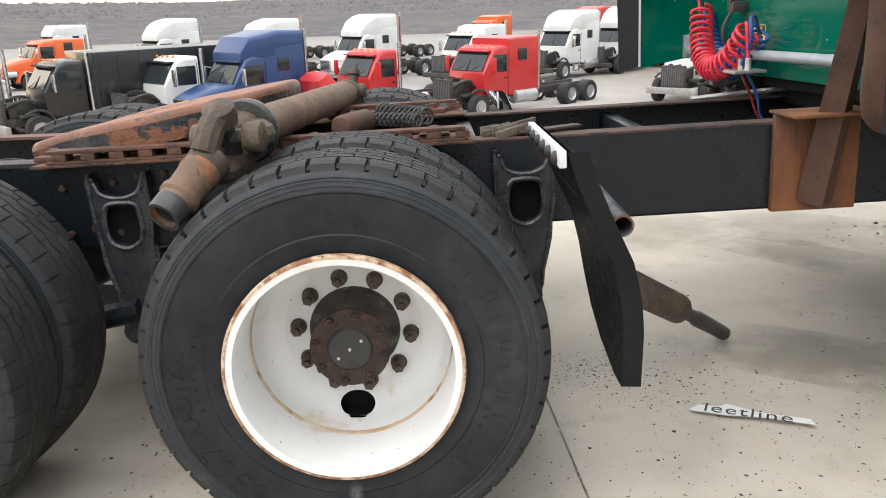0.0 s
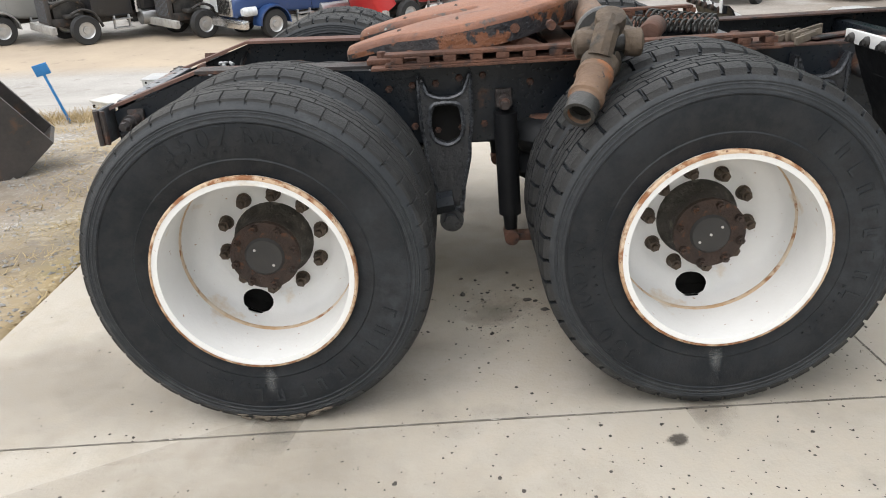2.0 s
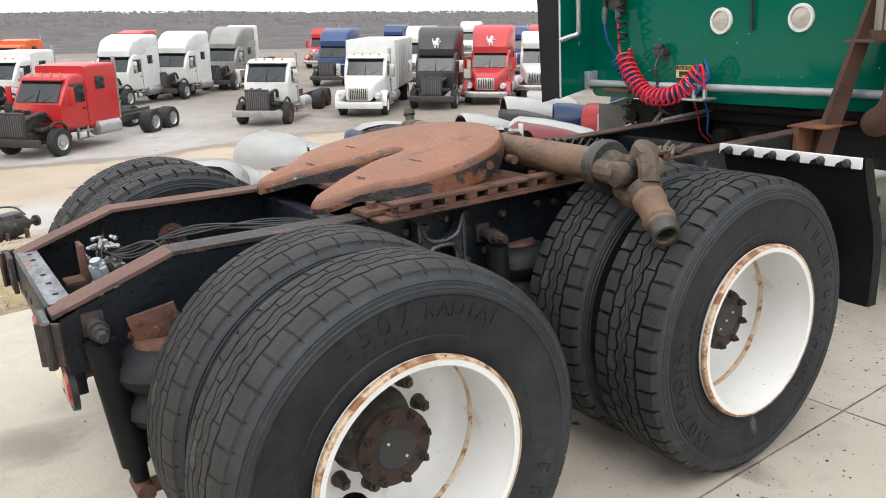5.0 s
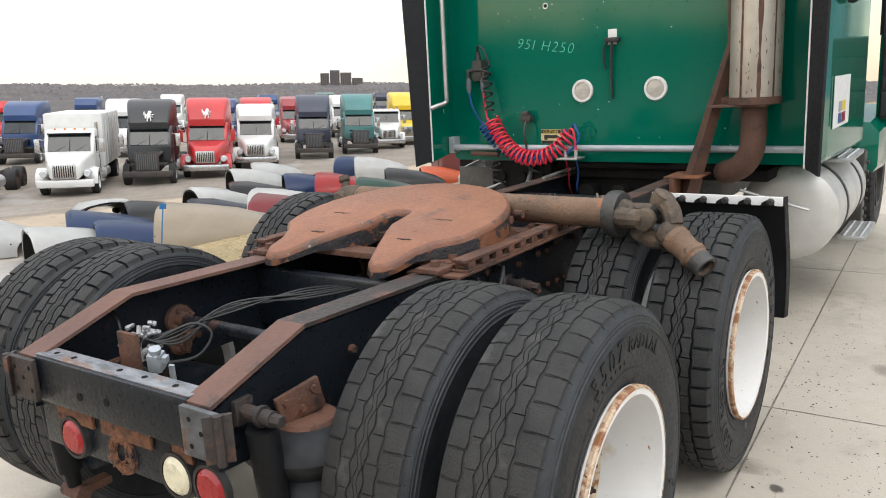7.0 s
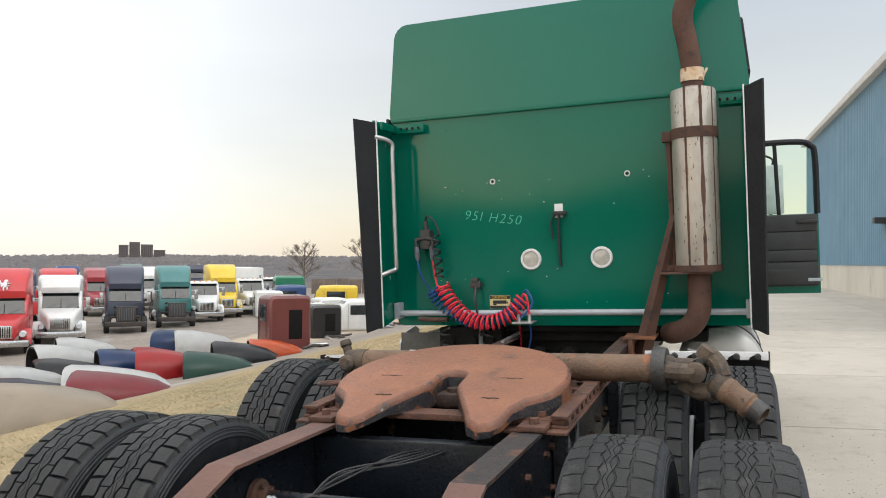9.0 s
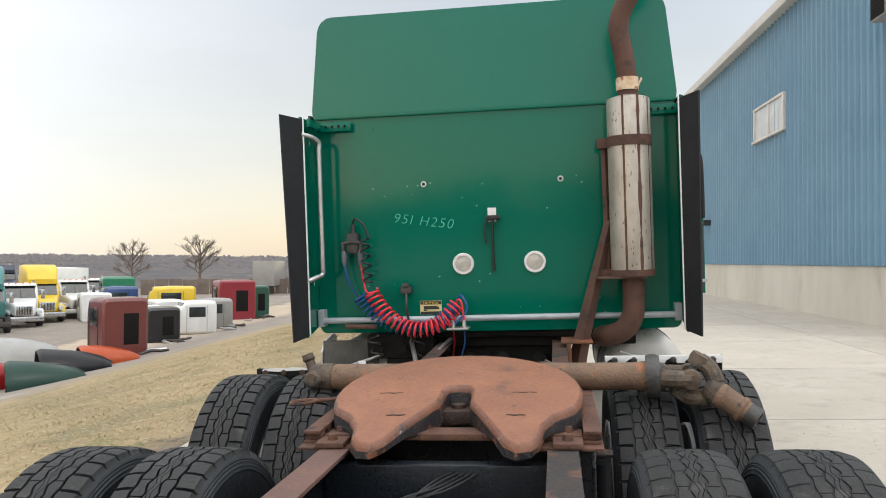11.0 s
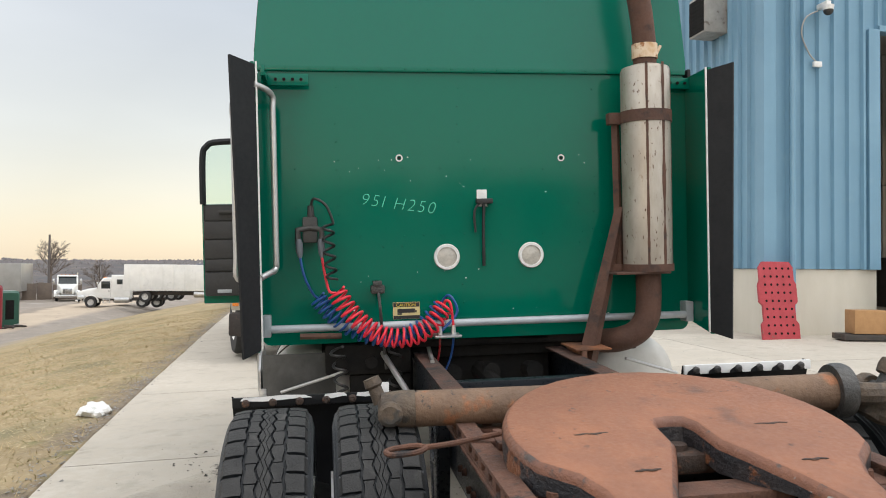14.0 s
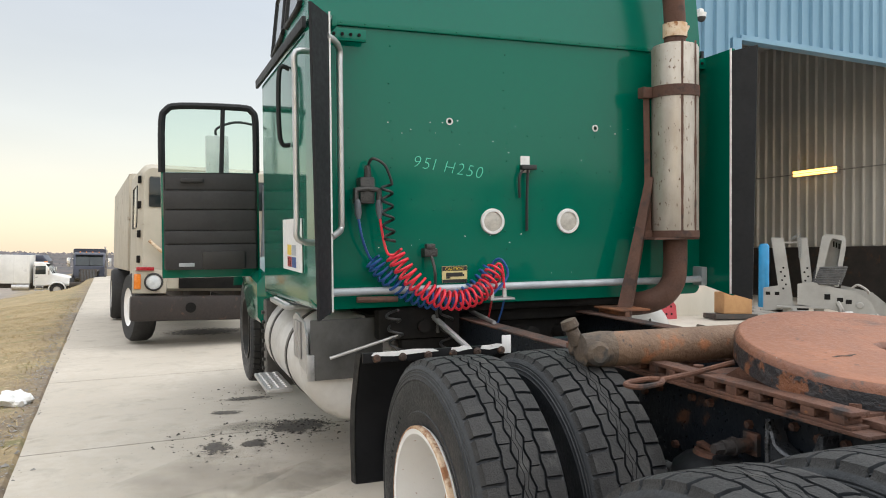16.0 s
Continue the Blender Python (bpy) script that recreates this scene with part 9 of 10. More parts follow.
    if nose == "hood":
        bm = bmesh.new()
        loft(bm, [(-0.36, 0.97, 0.95, 1.82, 0.16), (0.2, 0.86, 0.95, 1.74, 0.2), (0.75, 0.72, 0.85, 1.60, 0.2), (1.15, 0.62, 0.75, 1.45, 0.18), (1.25, 0.52, 0.8, 1.32, 0.15)])
        part("hood", bm, body, t)
        for s in (-1, 1):
            bm = bmesh.new()
            rows = []
            for k in range(9):
                a = radians(0 + 180 * k / 8)
                rows.append([bm.verts.new((-r * math.cos(a), s * 0.98 + dy, 0.5 + r * math.sin(a))) for r, dy in ((0.60, -0.30), (0.66, -0.28), (0.68, 0.0), (0.65, 0.22), (0.60, 0.22))])
            skin(bm, rows)
            part("wing", bm, body, t)
            bm = bmesh.new()
            turned(bm, (0.60, s * 0.86, 0.98), (1.12, s * 0.84, 0.98), [(0, 0.16), (0.8, 0.16), (1, 0.12)], 14)
            h = part("headlamp", bm, M_HEAD, t)
        bm = bmesh.new()
        box(bm, (1.2, -0.46, 0.80), (1.30, 0.46, 1.40), 0.05)
        grille = part("grille", bm, M_CHROME, t)
        bm = bmesh.new()
        for k in range(9):
            box(bm, (1.301, -0.38 + 0.088 * k, 0.86), (1.306, -0.34 + 0.088 * k, 1.34))
        part("grille_slot", bm, M_DARK, grille)
        bm = bmesh.new()
        box(bm, (1.05, -1.12, 0.42), (1.32, 1.12, 0.74), 0.08)
        part("bumper", bm, M_CHROME if rim is M_ALU else body, t)
    else:
        bm = bmesh.new()
        box(bm, (-0.30, -0.40, 0.75), (0.75, 0.38, 1.42), 0.08)
        box(bm, (-0.2, -0.62, 1.0), (0.4, -0.4, 1.35), 0.06)
        for k in range(6):
            cyl(bm, (-0.15 + 0.14 * k, -0.2, 1.42), (-0.15 + 0.14 * k, -0.2, 1.56), 0.06, n=8)
        pipe(bm, curve([(-0.3, 0.5, 1.2), (0.1, 0.6, 1.5), (0.6, 0.45, 1.4), (0.9, 0.3, 1.2)], 4), 0.07, 8)
        pipe(bm, curve([(-0.3, -0.6, 1.5), (0.2, -0.5, 1.55), (0.8, -0.35, 1.3)], 4), 0.05, 8)
        part("engine", bm, M_ENGINE, t, "oily bare engine")
        bm = bmesh.new()
        box(bm, (0.86, -0.52, 0.72), (1.0, 0.52, 1.60), 0.03)
        rad = part("radiator", bm, M_BUCKET, t, "dark radiator")
        for k in range(10):
            bm = bmesh.new()
            box(bm, (1.001, -0.45 + 0.092 * k, 0.8), (1.006, -0.42 + 0.092 * k, 1.52))
            part("fin", bm, M_GREYPAINT, rad)
        for s in (-1, 1):
            bm = bmesh.new()
            box(bm, (-0.1, s * 0.62 - 0.2, 0.9), (0.5, s * 0.62 + 0.2, 1.02), 0.04)
            pipe(bm, curve([(-0.62, s * 1.02, 0.55), (-0.4, s * 1.02, 1.02), (0.0, s * 1.02, 1.18), (0.4, s * 1.02, 1.05)], 4), 0.05, 6)
            part("inner_wing", bm, M_ENGINE, t)
        bm = bmesh.new()
        box(bm, (0.95, -1.1, 0.45), (1.15, 1.1, 0.72), 0.05)
        part("bumper", bm, M_BUCKET if cab == "sleeper" else M_MACHINE, t)
        if nose == "tipped":
            bm = bmesh.new()
            loft(bm, [(0.0, 0.95, 0.0, 0.9, 0.2), (0.7, 0.86, 0.05, 0.85, 0.22), (1.4, 0.66, 0.1, 0.72, 0.2)])
            part("hood", bm, body, t, "hood tipped forward", Matrix.Translation((1.15, 0, 0.65)) @ pose(0, 0, 0, 0, -62, 0) @ Matrix.Translation((-0.1, 0, -0.1)))
    if cargo:
        bm = bmesh.new()
        box(bm, (-length - 0.6, -1.22, 1.0), (back - 0.25, 1.22, cargo), 0.05)
        body_ob = part("cargo_body", bm, body, t)
        for k in range(8):
            xx = back - 0.4 - (length + 0.2 + back) * k / 7.5
            for s in (-1, 1):
                bm = bmesh.new()
                box(bm, (xx - 0.04, s * 1.225 - 0.02, 1.05), (xx + 0.04, s * 1.225 + 0.02, cargo - 0.05), 0.01)
                part("post", bm, body, body_ob)
    return t


H = 230
yard_truck(24.45, 30.4, H - 4, P_RED, "red high-roof sleeper tractor with a chrome grille", height=3.95, patch=True)
yard_truck(21.05, 30.4, H - 2, P_BLACK, "black high-roof sleeper tractor with no hood", nose="bare", height=3.95, patch=True)
yard_truck(17.1, 30.5, H, P_WHITE, "white refuse truck with a tall body", cab="day", cargo=3.4, rim=M_RIM, height=2.8)
yard_truck(12.1, 30.4, H, P_WHITE, "stripped white day-cab truck with a bare engine and flat bed", cab="day", nose="bare", height=2.8, rim=M_RUST)
yard_truck(2.65, 28.35, 222, P_RED, "red sleeper tractor with no hood and a bare engine", nose="bare", height=3.05)
yard_truck(-1.76, 27.57, 224, P_RED, "red day-cab truck with its hood tipped forward", cab="day", nose="tipped", height=2.8)
yard_truck(-6.44, 25.8, 226, P_BLUE, "blue high-roof sleeper tractor with chrome tank", height=3.6)
yard_truck(-9.0, 26.1, 226, P_WHITE, "white day-cab truck with a bare engine", cab="day", nose="bare", height=2.8)
yard_truck(-12.8, 25.1, 224, P_BLACK, "black dump truck with a wrecked nose", cab="day", nose="bare", cargo=3.0, height=2.8)
yard_truck(-15.9, 25.4, 224, P_GREY, "grey tractor with a dusty hood", height=3.0, cab="day")
yard_truck(28.6, 31.3, H - 4, P_WHITE, "white sleeper tractor with a chrome grille", height=3.5)
yard_truck(35.5, 38.5, H, P_RED, "red sleeper tractor behind the others", nose="bare", height=3.7)
yard_truck(34.2, 32.2, H - 6, P_NAVY, "navy sleeper tractor with no hood", nose="bare", height=3.9)
yard_truck(38.5, 32.1, H - 6, P_TEAL, "teal sleeper tractor with no hood", nose="bare", height=3.9)
yard_truck(42.5, 32.9, H - 6, P_WHITE, "white day-cab with a loose hood", cab="day", height=2.7)
yard_truck(45.7, 33.6, H - 6, P_YELLOW, "yellow sleeper tractor with a chrome grille", height=3.85)
yard_truck(49.5, 33.8, H - 6, P_WHITE, "white box truck parked in the yard", cab="day", cargo=3.6, height=2.8, rim=M_RIM)
yard_truck(54.5, 35.5, H - 6, P_WHITE, "white flat-roofed truck parked in the yard", cab="day", height=2.8)
# second row, farther back
BACK = ((3.2, 43.5, P_WHITE, 3.1, "bare"), (8.7, 44.5, P_WHITE, 3.7, "bare"), (-3.0, 46, P_WHITE, 3.8, "hood"), (-8.6, 45, P_WHITE, 3.7, "hood"), (12.4, 46.9, P_WHITE, 3.8, "bare"), (16.6, 50.2, P_GREY, 3.9, "bare"),
        (23.4, 48, P_BLUE, 3.7, "bare"), (29.5, 47, P_WHITE, 3.7, "hood"), (-15.0, 47, P_WHITE, 3.8, "hood"), (38.0, 47, P_BLUE, 3.5, "hood"), (-22, 47, P_ORANGE, 2.8, "hood"), (44.5, 46, P_DARKRED, 3.6, "hood"), (50.5, 46, P_WHITE, 3.6, "bare"))
for x, y, p_, h_, n_ in BACK:
    yard_truck(x - 0.6, y - 2.6, 226, p_, "parked sleeper tractor in the back row", nose=n_, height=h_)
THIRD = ((-12, 61, P_RED, 3.4), (-4, 60, P_DARKRED, 3.4), (5, 61, P_ORANGE, 3.2), (13, 60, P_RED, 3.6), (22, 62, P_WHITE, 3.8), (30, 62, P_RED, 3.4), (38, 63, P_BLUE, 3.5), (47, 63, P_WHITE, 3.6), (-20, 60, P_BLUE, 3.0), (-28, 58, P_WHITE, 3.4), (57, 60, P_BLUE, 3.4), (66, 60, P_GREEN2, 3.6), (74, 58, P_NAVY, 3.4))
for x, y, p_, h_ in THIRD:
    yard_truck(x, y, 228, p_, "parked tractor far back in the yard", height=h_)
# trucks beyond the slab's end, and the far white box trucks
yard_truck(70.0, 8.9, 267, P_WHITE, "white box truck beyond the grass", cab="day", cargo=3.3, height=2.6, length=8.6, group="box trucks beyond the grass")
yard_truck(75.0, 22.2, 95, P_WHITE, "white flat-roofed tractor beyond the grass", height=3.0, length=6.4, group="box trucks beyond the grass")
yard_truck(85.2, 27.6, 197, P_WHITE, "small white truck beyond the grass", cab="day", height=2.8, group="box trucks beyond the grass")
yard_truck(74.0, 9.3, 262, P_NAVY, "dark blue sleeper tractor beyond the grass", height=3.5, group="box trucks beyond the grass")
yard_truck(64, -4.5, 176, P_ORANGE, "orange dump truck beyond the building", cab="day", cargo=3.2, height=2.8, group="trucks beyond the building")
yard_truck(61, -8.0, 176, P_WHITE, "white small truck beyond the building", cab="day", height=2.7, group="trucks beyond the building")

# ---- hoods and cabs dumped on the bank ----
def hood_shell(x, y, rz, paint_, label, size=1.0, tip=0.0):
    z = ground_z(x, y) - 0.04
    t = thing("truck_hood", pose(x, y, z, 0, tip, rz), label, "truck hood", "dumped hoods")
    bm = bmesh.new()
    rows = []
    low = 0.80 + 0.22 * abs(noise.noise((x * 0.7, y * 0.7, 1)))
    for xx, hw, hh, flat in ((0.0, 1.02, 0.95, 0.75), (0.12, 1.03, 1.02, 0.75), (0.7, 0.98, 0.95, 0.7), (1.3, 0.88, 0.80, 0.66), (1.8, 0.74, 0.62, 0.6), (2.05, 0.60, 0.42, 0.55)):
        row = []
        for k in range(15):
            a = math.pi * k / 14
            cx, cz = math.cos(a), math.sin(a)
            dent = 0.055 * noise.noise((xx * 1.8 + x, 2.2 * cx + y, 3))
            row.append(bm.verts.new((xx * size + 0.10 * noise.noise((x, y, 3 * cx)) * (xx > 1.9), size * (hw + dent) * math.copysign(abs(cx) ** flat, cx), size * (hh * low + dent) * abs(cz) ** flat)))
        rows.append(row)
    skin(bm, rows, closed=False, caps=False)
    ext = bmesh.ops.solidify(bm, geom=list(bm.faces), thickness=0.03)
    part("shell", bm, paint_, t)
    bm = bmesh.new()
    inner = []
    for xx, hw, hh in ((0.02, 0.97, 0.93), (0.7, 0.92, 0.88), (1.3, 0.82, 0.73), (1.75, 0.68, 0.56)):
        inner.append([bm.verts.new((xx * size, size * hw * math.copysign(abs(math.cos(math.pi * k / 10)) ** 0.72, math.cos(math.pi * k / 10)), size * hh * low * math.sin(math.pi * k / 10) ** 0.72 * 0.95)) for k in range(11)])
    skin(bm, inner, closed=False, caps=False)
    bmesh.ops.solidify(bm, geom=list(bm.faces), thickness=0.008)
    part("liner", bm, M_CAP, t, "black moulded underside")
    bm = bmesh.new()
    pipe(bm, [(0.03, size * 1.0 * math.cos(math.pi * k / 12), size * 0.93 * low * math.sin(math.pi * k / 12) ** 0.75 if k not in (0, 12) else 0.02) for k in range(13)], 0.022, 6)
    part("edge_seal", bm, M_RUBBER, t)
    for s in (-1, 1):
        bm = bmesh.new()
        turned(bm, (1.72 * size, s * 0.56 * size, 0.28 * size), (1.93 * size, s * 0.52 * size, 0.26 * size), [(0, 0.1), (0.8, 0.1), (1, 0.06)], 12)
        part("lamp_opening", bm, M_DARK, t)
    return t


HOODS = ((9.4, 11.6, -42, P_TAN, "tan", 1.12), (13.7, 19.2, -30, P_BLACK, "black", 1.12), (15.1, 18.1, -35, P_NAVY, "dusty blue", 1.05), (14.9, 14.8, -50, P_DARKRED, "faded red", 1.1), (16.7, 16.6, -48, P_WHITE, "white", 1.25),
         (9.5, 17.5, -20, P_WHITE, "white", 1.0), (10.6, 16.2, -30, P_BLUE, "dark blue", 1.0), (19.3, 21.1, -38, P_BLACK, "dusty black", 1.0), (17.5, 21.3, -20, P_WHITE, "white", 0.95), (22.1, 21.0, -40, P_BLUE, "blue", 1.0),
         (21.4, 18.4, -50, P_RED, "red", 1.05), (20.9, 16.0, -52, P_GREEN2, "dark green", 1.0), (24.5, 17.4, -50, P_BLACK, "dark grey", 1.05), (27.1, 17.6, -50, P_ORANGE, "orange", 0.95), (24.9, 26.0, -40, P_WHITE, "white", 1.0),
         (28.5, 22.4, -50, P_WHITE, "white", 1.1), (29.5, 24.6, -60, P_BLUE, "bright blue", 1.0), (4.6, 15.5, 60, P_WHITE, "white", 1.0), (11.3, 18.6, -30, P_BLUE, "dark blue", 1.05), (13.0, 21.8, 70, P_WHITE, "white", 1.05), (5.6, 17.6, -10, P_WHITE, "white", 1.0), (8.8, 20.6, -60, P_WHITE, "white", 1.0), (22.0, 24.2, -30, P_WHITE, "white", 1.0), (23.2, 20.4, -44, P_RED, "red", 0.9))
for k, (x, y, rz, p_, colour, size) in enumerate(HOODS):
    a = radians(rz)
    size *= 1.14
    hood_shell(x - math.cos(a) * size, y - math.sin(a) * size, rz, p_, colour + " truck hood dumped on the bank", size, -2 + (k * 5) % 5)


def cab_shell(x, y, rz, p_, label, l=2.2, h=2.4, w=2.2):
    z = ground_z(x, y) - 0.05
    t = thing("cab_shell", pose(x, y, z, 0, 0, rz), label, "cab shell", "dumped cabs")
    bm = bmesh.new()
    loft(bm, [(0, w / 2 - 0.10, 0.06, h - 0.16, 0.16), (0.10, w / 2 - 0.01, 0.0, h - 0.03, 0.2), (l * 0.5, w / 2, 0.0, h, 0.24), (l - 0.42, w / 2 - 0.02, 0.0, h - 0.06, 0.24), (l - 0.15, w / 2 - 0.06, 0.02, h * 0.80, 0.2), (l, w / 2 - 0.10, 0.05, h * 0.56, 0.16), (l + 0.18, w / 2 - 0.2, 0.15, h * 0.48, 0.12)])
    part("shell", bm, p_, t)
    bm = bmesh.new()
    box(bm, (-0.012, -w * 0.28, h * 0.22), (0.02, w * 0.05, h * 0.74), 0.02)
    part("opening", bm, M_DARK, t, "dark opening")
    bm = bmesh.new()
    v = [bm.verts.new(q) for q in ((l - 0.38, -w * 0.38, h * 0.93), (l - 0.38, w * 0.38, h * 0.93), (l - 0.03, w * 0.36, h * 0.60), (l - 0.03, -w * 0.36, h * 0.60))]
    u = [bm.verts.new(q.co + Vector((0.05, 0, 0.03))) for q in v]
    skin(bm, [v, u])
    part("windscreen", bm, M_WIND, t)
    for s in (-1, 1):
        bm = bmesh.new()
        for xx in (l * 0.26, l * 0.78):
            box(bm, (xx - 0.008, s * w / 2 - 0.01, h * 0.08), (xx + 0.008, s * w / 2 + 0.008, h * 0.86))
        part("door_gap", bm, M_DARK, t)
    for s in (-1, 1):
        bm = bmesh.new()
        box(bm, (l * 0.3, s * w / 2 - 0.02, h * 0.52), (l * 0.72, s * w / 2 + 0.012, h * 0.82), 0.02)
        part("window", bm, M_WIND, t)
    return t


P_MAROON = paint("deep_red_cab_paint", (0.22, 0.014, 0.026))
P_BRIGHTGREEN = paint("bright_green_cab_paint", (0.015, 0.19, 0.10))
CABS = ((30.3, 17.3, 50, P_BROWNRED, 2.3, 2.65, 2.0), (36.9, 19.0, 48, P_BLACK, 2.2, 1.9, 1.8), (42.6, 18.9, 128, P_WHITE, 2.2, 1.95, 1.9), (45.6, 19.2, 128, P_GREY, 2.2, 1.9, 1.9), (40.6, 21.8, 50, P_WHITE, 2.4, 1.7, 1.9), (44.5, 22.6, 50, P_WHITE, 2.4, 1.8, 1.9),
        (51.0, 20.9, 38, P_MAROON, 2.6, 2.85, 2.6), (53.2, 20.2, 38, P_GREEN2, 1.0, 2.4, 1.6), (51.5, 24.4, 120, P_YELLOW, 3.2, 2.4, 2.3), (50.5, 28.4, 130, P_BLUE, 2.5, 2.4, 2.3), (52.5, 30.8, 40, P_BRIGHTGREEN, 2.4, 3.0, 2.3), (47.5, 29.5, 40, P_WHITE, 2.4, 2.0, 2.0), (60.5, 25.0, 30, P_GREY, 2.6, 2.2, 2.2))
for x, y, rz, p_, l, h, w in CABS:
    x, y = x - 0.7, y + 1.0
    cab_shell(x, y, rz, p_, "stripped truck cab dumped on the bank", l, h, w)
    for k in range(3):
        dx, dy = noise.noise((x, y, k)) * 2.2, noise.noise((y, x, k + 5)) * 1.6
        jt = thing("bent_fender", pose(x + dx, y - 1.0 + dy, ground_z(x + dx, y - 1.0 + dy) + 0.02, 4 * k, -6, 50 * k + 10 * x), "bent scrap fender lying among the cabs", "scrap", "scrap on the bank")
        bm = bmesh.new()
        pipe(bm, curve([(-0.6, 0, 0.03), (-0.1, 0.2, 0.10), (0.3, 0.1, 0.05), (0.6, -0.2, 0.08)], 4), lambda t: 0.05 + 0.10 * t * (1 - t), 5)
        part("panel", bm, (M_ENGINE, M_ALU, M_BUCKET)[k], jt)

# ---- trucks parked farther along the slab ----
cabover = thing("cabover_truck", on_slab(10.45, 1.17, 184.5), "tall beige cabover truck with a dark rusty bumper on the slab", "truck", "trucks along the slab")
bm = bmesh.new()
loft(bm, [(0.0, 1.02, 0.80, 2.46, 0.12), (-0.10, 1.07, 0.76, 2.52, 0.14), (-1.9, 1.07, 0.76, 2.54, 0.12), (-2.0, 1.05, 0.80, 2.50, 0.10)])
part("cab", bm, M_BEIGE, cabover)
for y0, y1 in ((-0.96, -0.50), (-0.44, 0.44), (0.50, 0.96)):
    bm = bmesh.new()
    box(bm, (-0.02, y0, 1.92), (0.012, y1, 2.34), 0.03)
    part("windscreen", bm, M_WIND, cabover, "greenish windscreen pane")
for s in (-1, 1):
    bm = bmesh.new()
    box(bm, (-1.35, s * 1.065 - 0.012, 1.65), (-0.45, s * 1.065 + 0.012, 2.25), 0.03)
    part("side_window", bm, M_WIND, cabover)
    bm = bmesh.new()
    box(bm, (-0.08, s * 0.93 - 0.22, 0.73), (0.05, s * 0.93 + 0.22, 1.06), 0.02)
    lampbox = part("lamp_panel", bm, M_BEIGE, cabover)
    bm = bmesh.new()
    turned(bm, (0.04, s * 0.88, 0.89), (0.075, s * 0.88, 0.89), [(0, 0.10), (0.5, 0.10), (1, 0.06)], 20)
    part("headlamp", bm, M_HEAD, lampbox, "round headlamp")
    bm = bmesh.new()
    box(bm, (0.05, s * 1.09 - 0.045, 0.79), (0.065, s * 1.09 + 0.045, 1.00), 0.01)
    part("marker_lamp", bm, M_ORANGE, lampbox, "amber marker lamp")
    bm = bmesh.new()
    box(bm, (0.05, s * 0.98 - 0.13, 1.045), (0.10, s * 0.98 + 0.10, 1.095), 0.01)
    part("red_strip", bm, M_LAMPRED, lampbox)
    for z in (1.15, 1.5, 1.9, 2.25):
        bm = bmesh.new()
        box(bm, (-0.16, s * 1.075 - 0.02, z), (-0.05, s * 1.075 + 0.02, z + 0.10), 0.01)
        part("hinge", bm, M_DARK, cabover)
    far_wheel(cabover, -0.9, s * 1.0, 0.5, M_RIM, 0.3, 9)
    bm = bmesh.new()
    turned(bm, (0.045, s * 0.88, 0.89), (0.082, s * 0.88, 0.89), [(0, 0.125), (0.5, 0.125), (1, 0.108), (0.6, 0.10)], 24, caps=False)
    part("bezel", bm, M_CAP, lampbox, "black lamp ring")
    far_wheel(cabover, -5.6, s * 0.95, 0.5, M_RIM, 0.5)
    bm = bmesh.new()
    pipe(bm, [(0.02, s * 0.62, 2.3), (0.05, s * 0.62, 1.75), (0.06, s * 0.60, 1.15)], 0.035, 6)
    part("wiper_post", bm, M_GREYPAINT, cabover)
bm = bmesh.new()
box(bm, (-0.05, -1.18, 0.36), (0.16, 1.18, 0.70), 0.04)
bump_ob = part("bumper", bm, M_BUMPER, cabover, "dark rusty steel bumper")
for y in (-0.4, 0.35):
    bm = bmesh.new()
    turned(bm, (0.155, y, 0.54), (0.163, y, 0.54), [(0, 0.075), (1, 0.07)], 16)
    part("hole", bm, M_DARK, bump_ob)
bm = bmesh.new()
cyl(bm, (0.03, -0.70, 1.06), (0.05, -0.70, 1.45), 0.055, n=12)
cyl(bm, (0.05, -0.70, 1.45), (0.05, -0.70, 1.75), 0.028, n=10)
part("lift_ram", bm, M_GREASE, cabover, "black hydraulic ram")
bm = bmesh.new()
cyl(bm, (0.06, -0.95, 1.46), (0.08, -0.62, 1.16), 0.022, n=8)
part("strut", bm, M_RUSTLINE, cabover, "orange-brown diagonal strut")
bm = bmesh.new()
box(bm, (0.01, -0.55, 0.80), (0.035, 0.55, 1.36), 0.01)
part("grille", bm, M_DARK, cabover, "dark open grille")
bm = bmesh.new()
for s in (-1, 1):
    box(bm, (-6.8, s * 0.43 - 0.05, 0.62), (-0.1, s * 0.43 + 0.05, 0.92), 0.01)
box(bm, (-1.0, -0.9, 0.42), (-0.8, 0.9, 0.58))
box(bm, (-5.7, -0.9, 0.42), (-5.5, 0.9, 0.58))
part("chassis", bm, M_BUCKET, cabover)
bm = bmesh.new()
box(bm, (-7.2, -1.10, 1.0), (-2.2, 1.10, 2.60), 0.06)
part("cargo_body", bm, M_BEIGE, cabover)
for x, y, p_, lab in ((57.5, 5.9, P_NAVY, "dark blue tractor with a tall stack at the slab's far end"),):
    yard_truck(x, y, 182, p_, lab, nose="bare", height=3.0, group="trucks along the slab")

# ---- trees, woods, far buildings ----
def limbs(p, d, length, r, depth, out, rnd):
    q = p + d * length
    out.append((p, q, r, r * 0.62))
    if depth == 0:
        return
    for _ in range(3 if depth > 2 else 4):
        nd = (d + Vector((rnd.gauss(0, 0.42), rnd.gauss(0, 0.42), rnd.gauss(0.10, 0.2)))).normalized()
        limbs(p.lerp(q, rnd.uniform(0.35, 1.0)), nd, length * rnd.uniform(0.55, 0.78), r * 0.55, depth - 1, out, rnd)


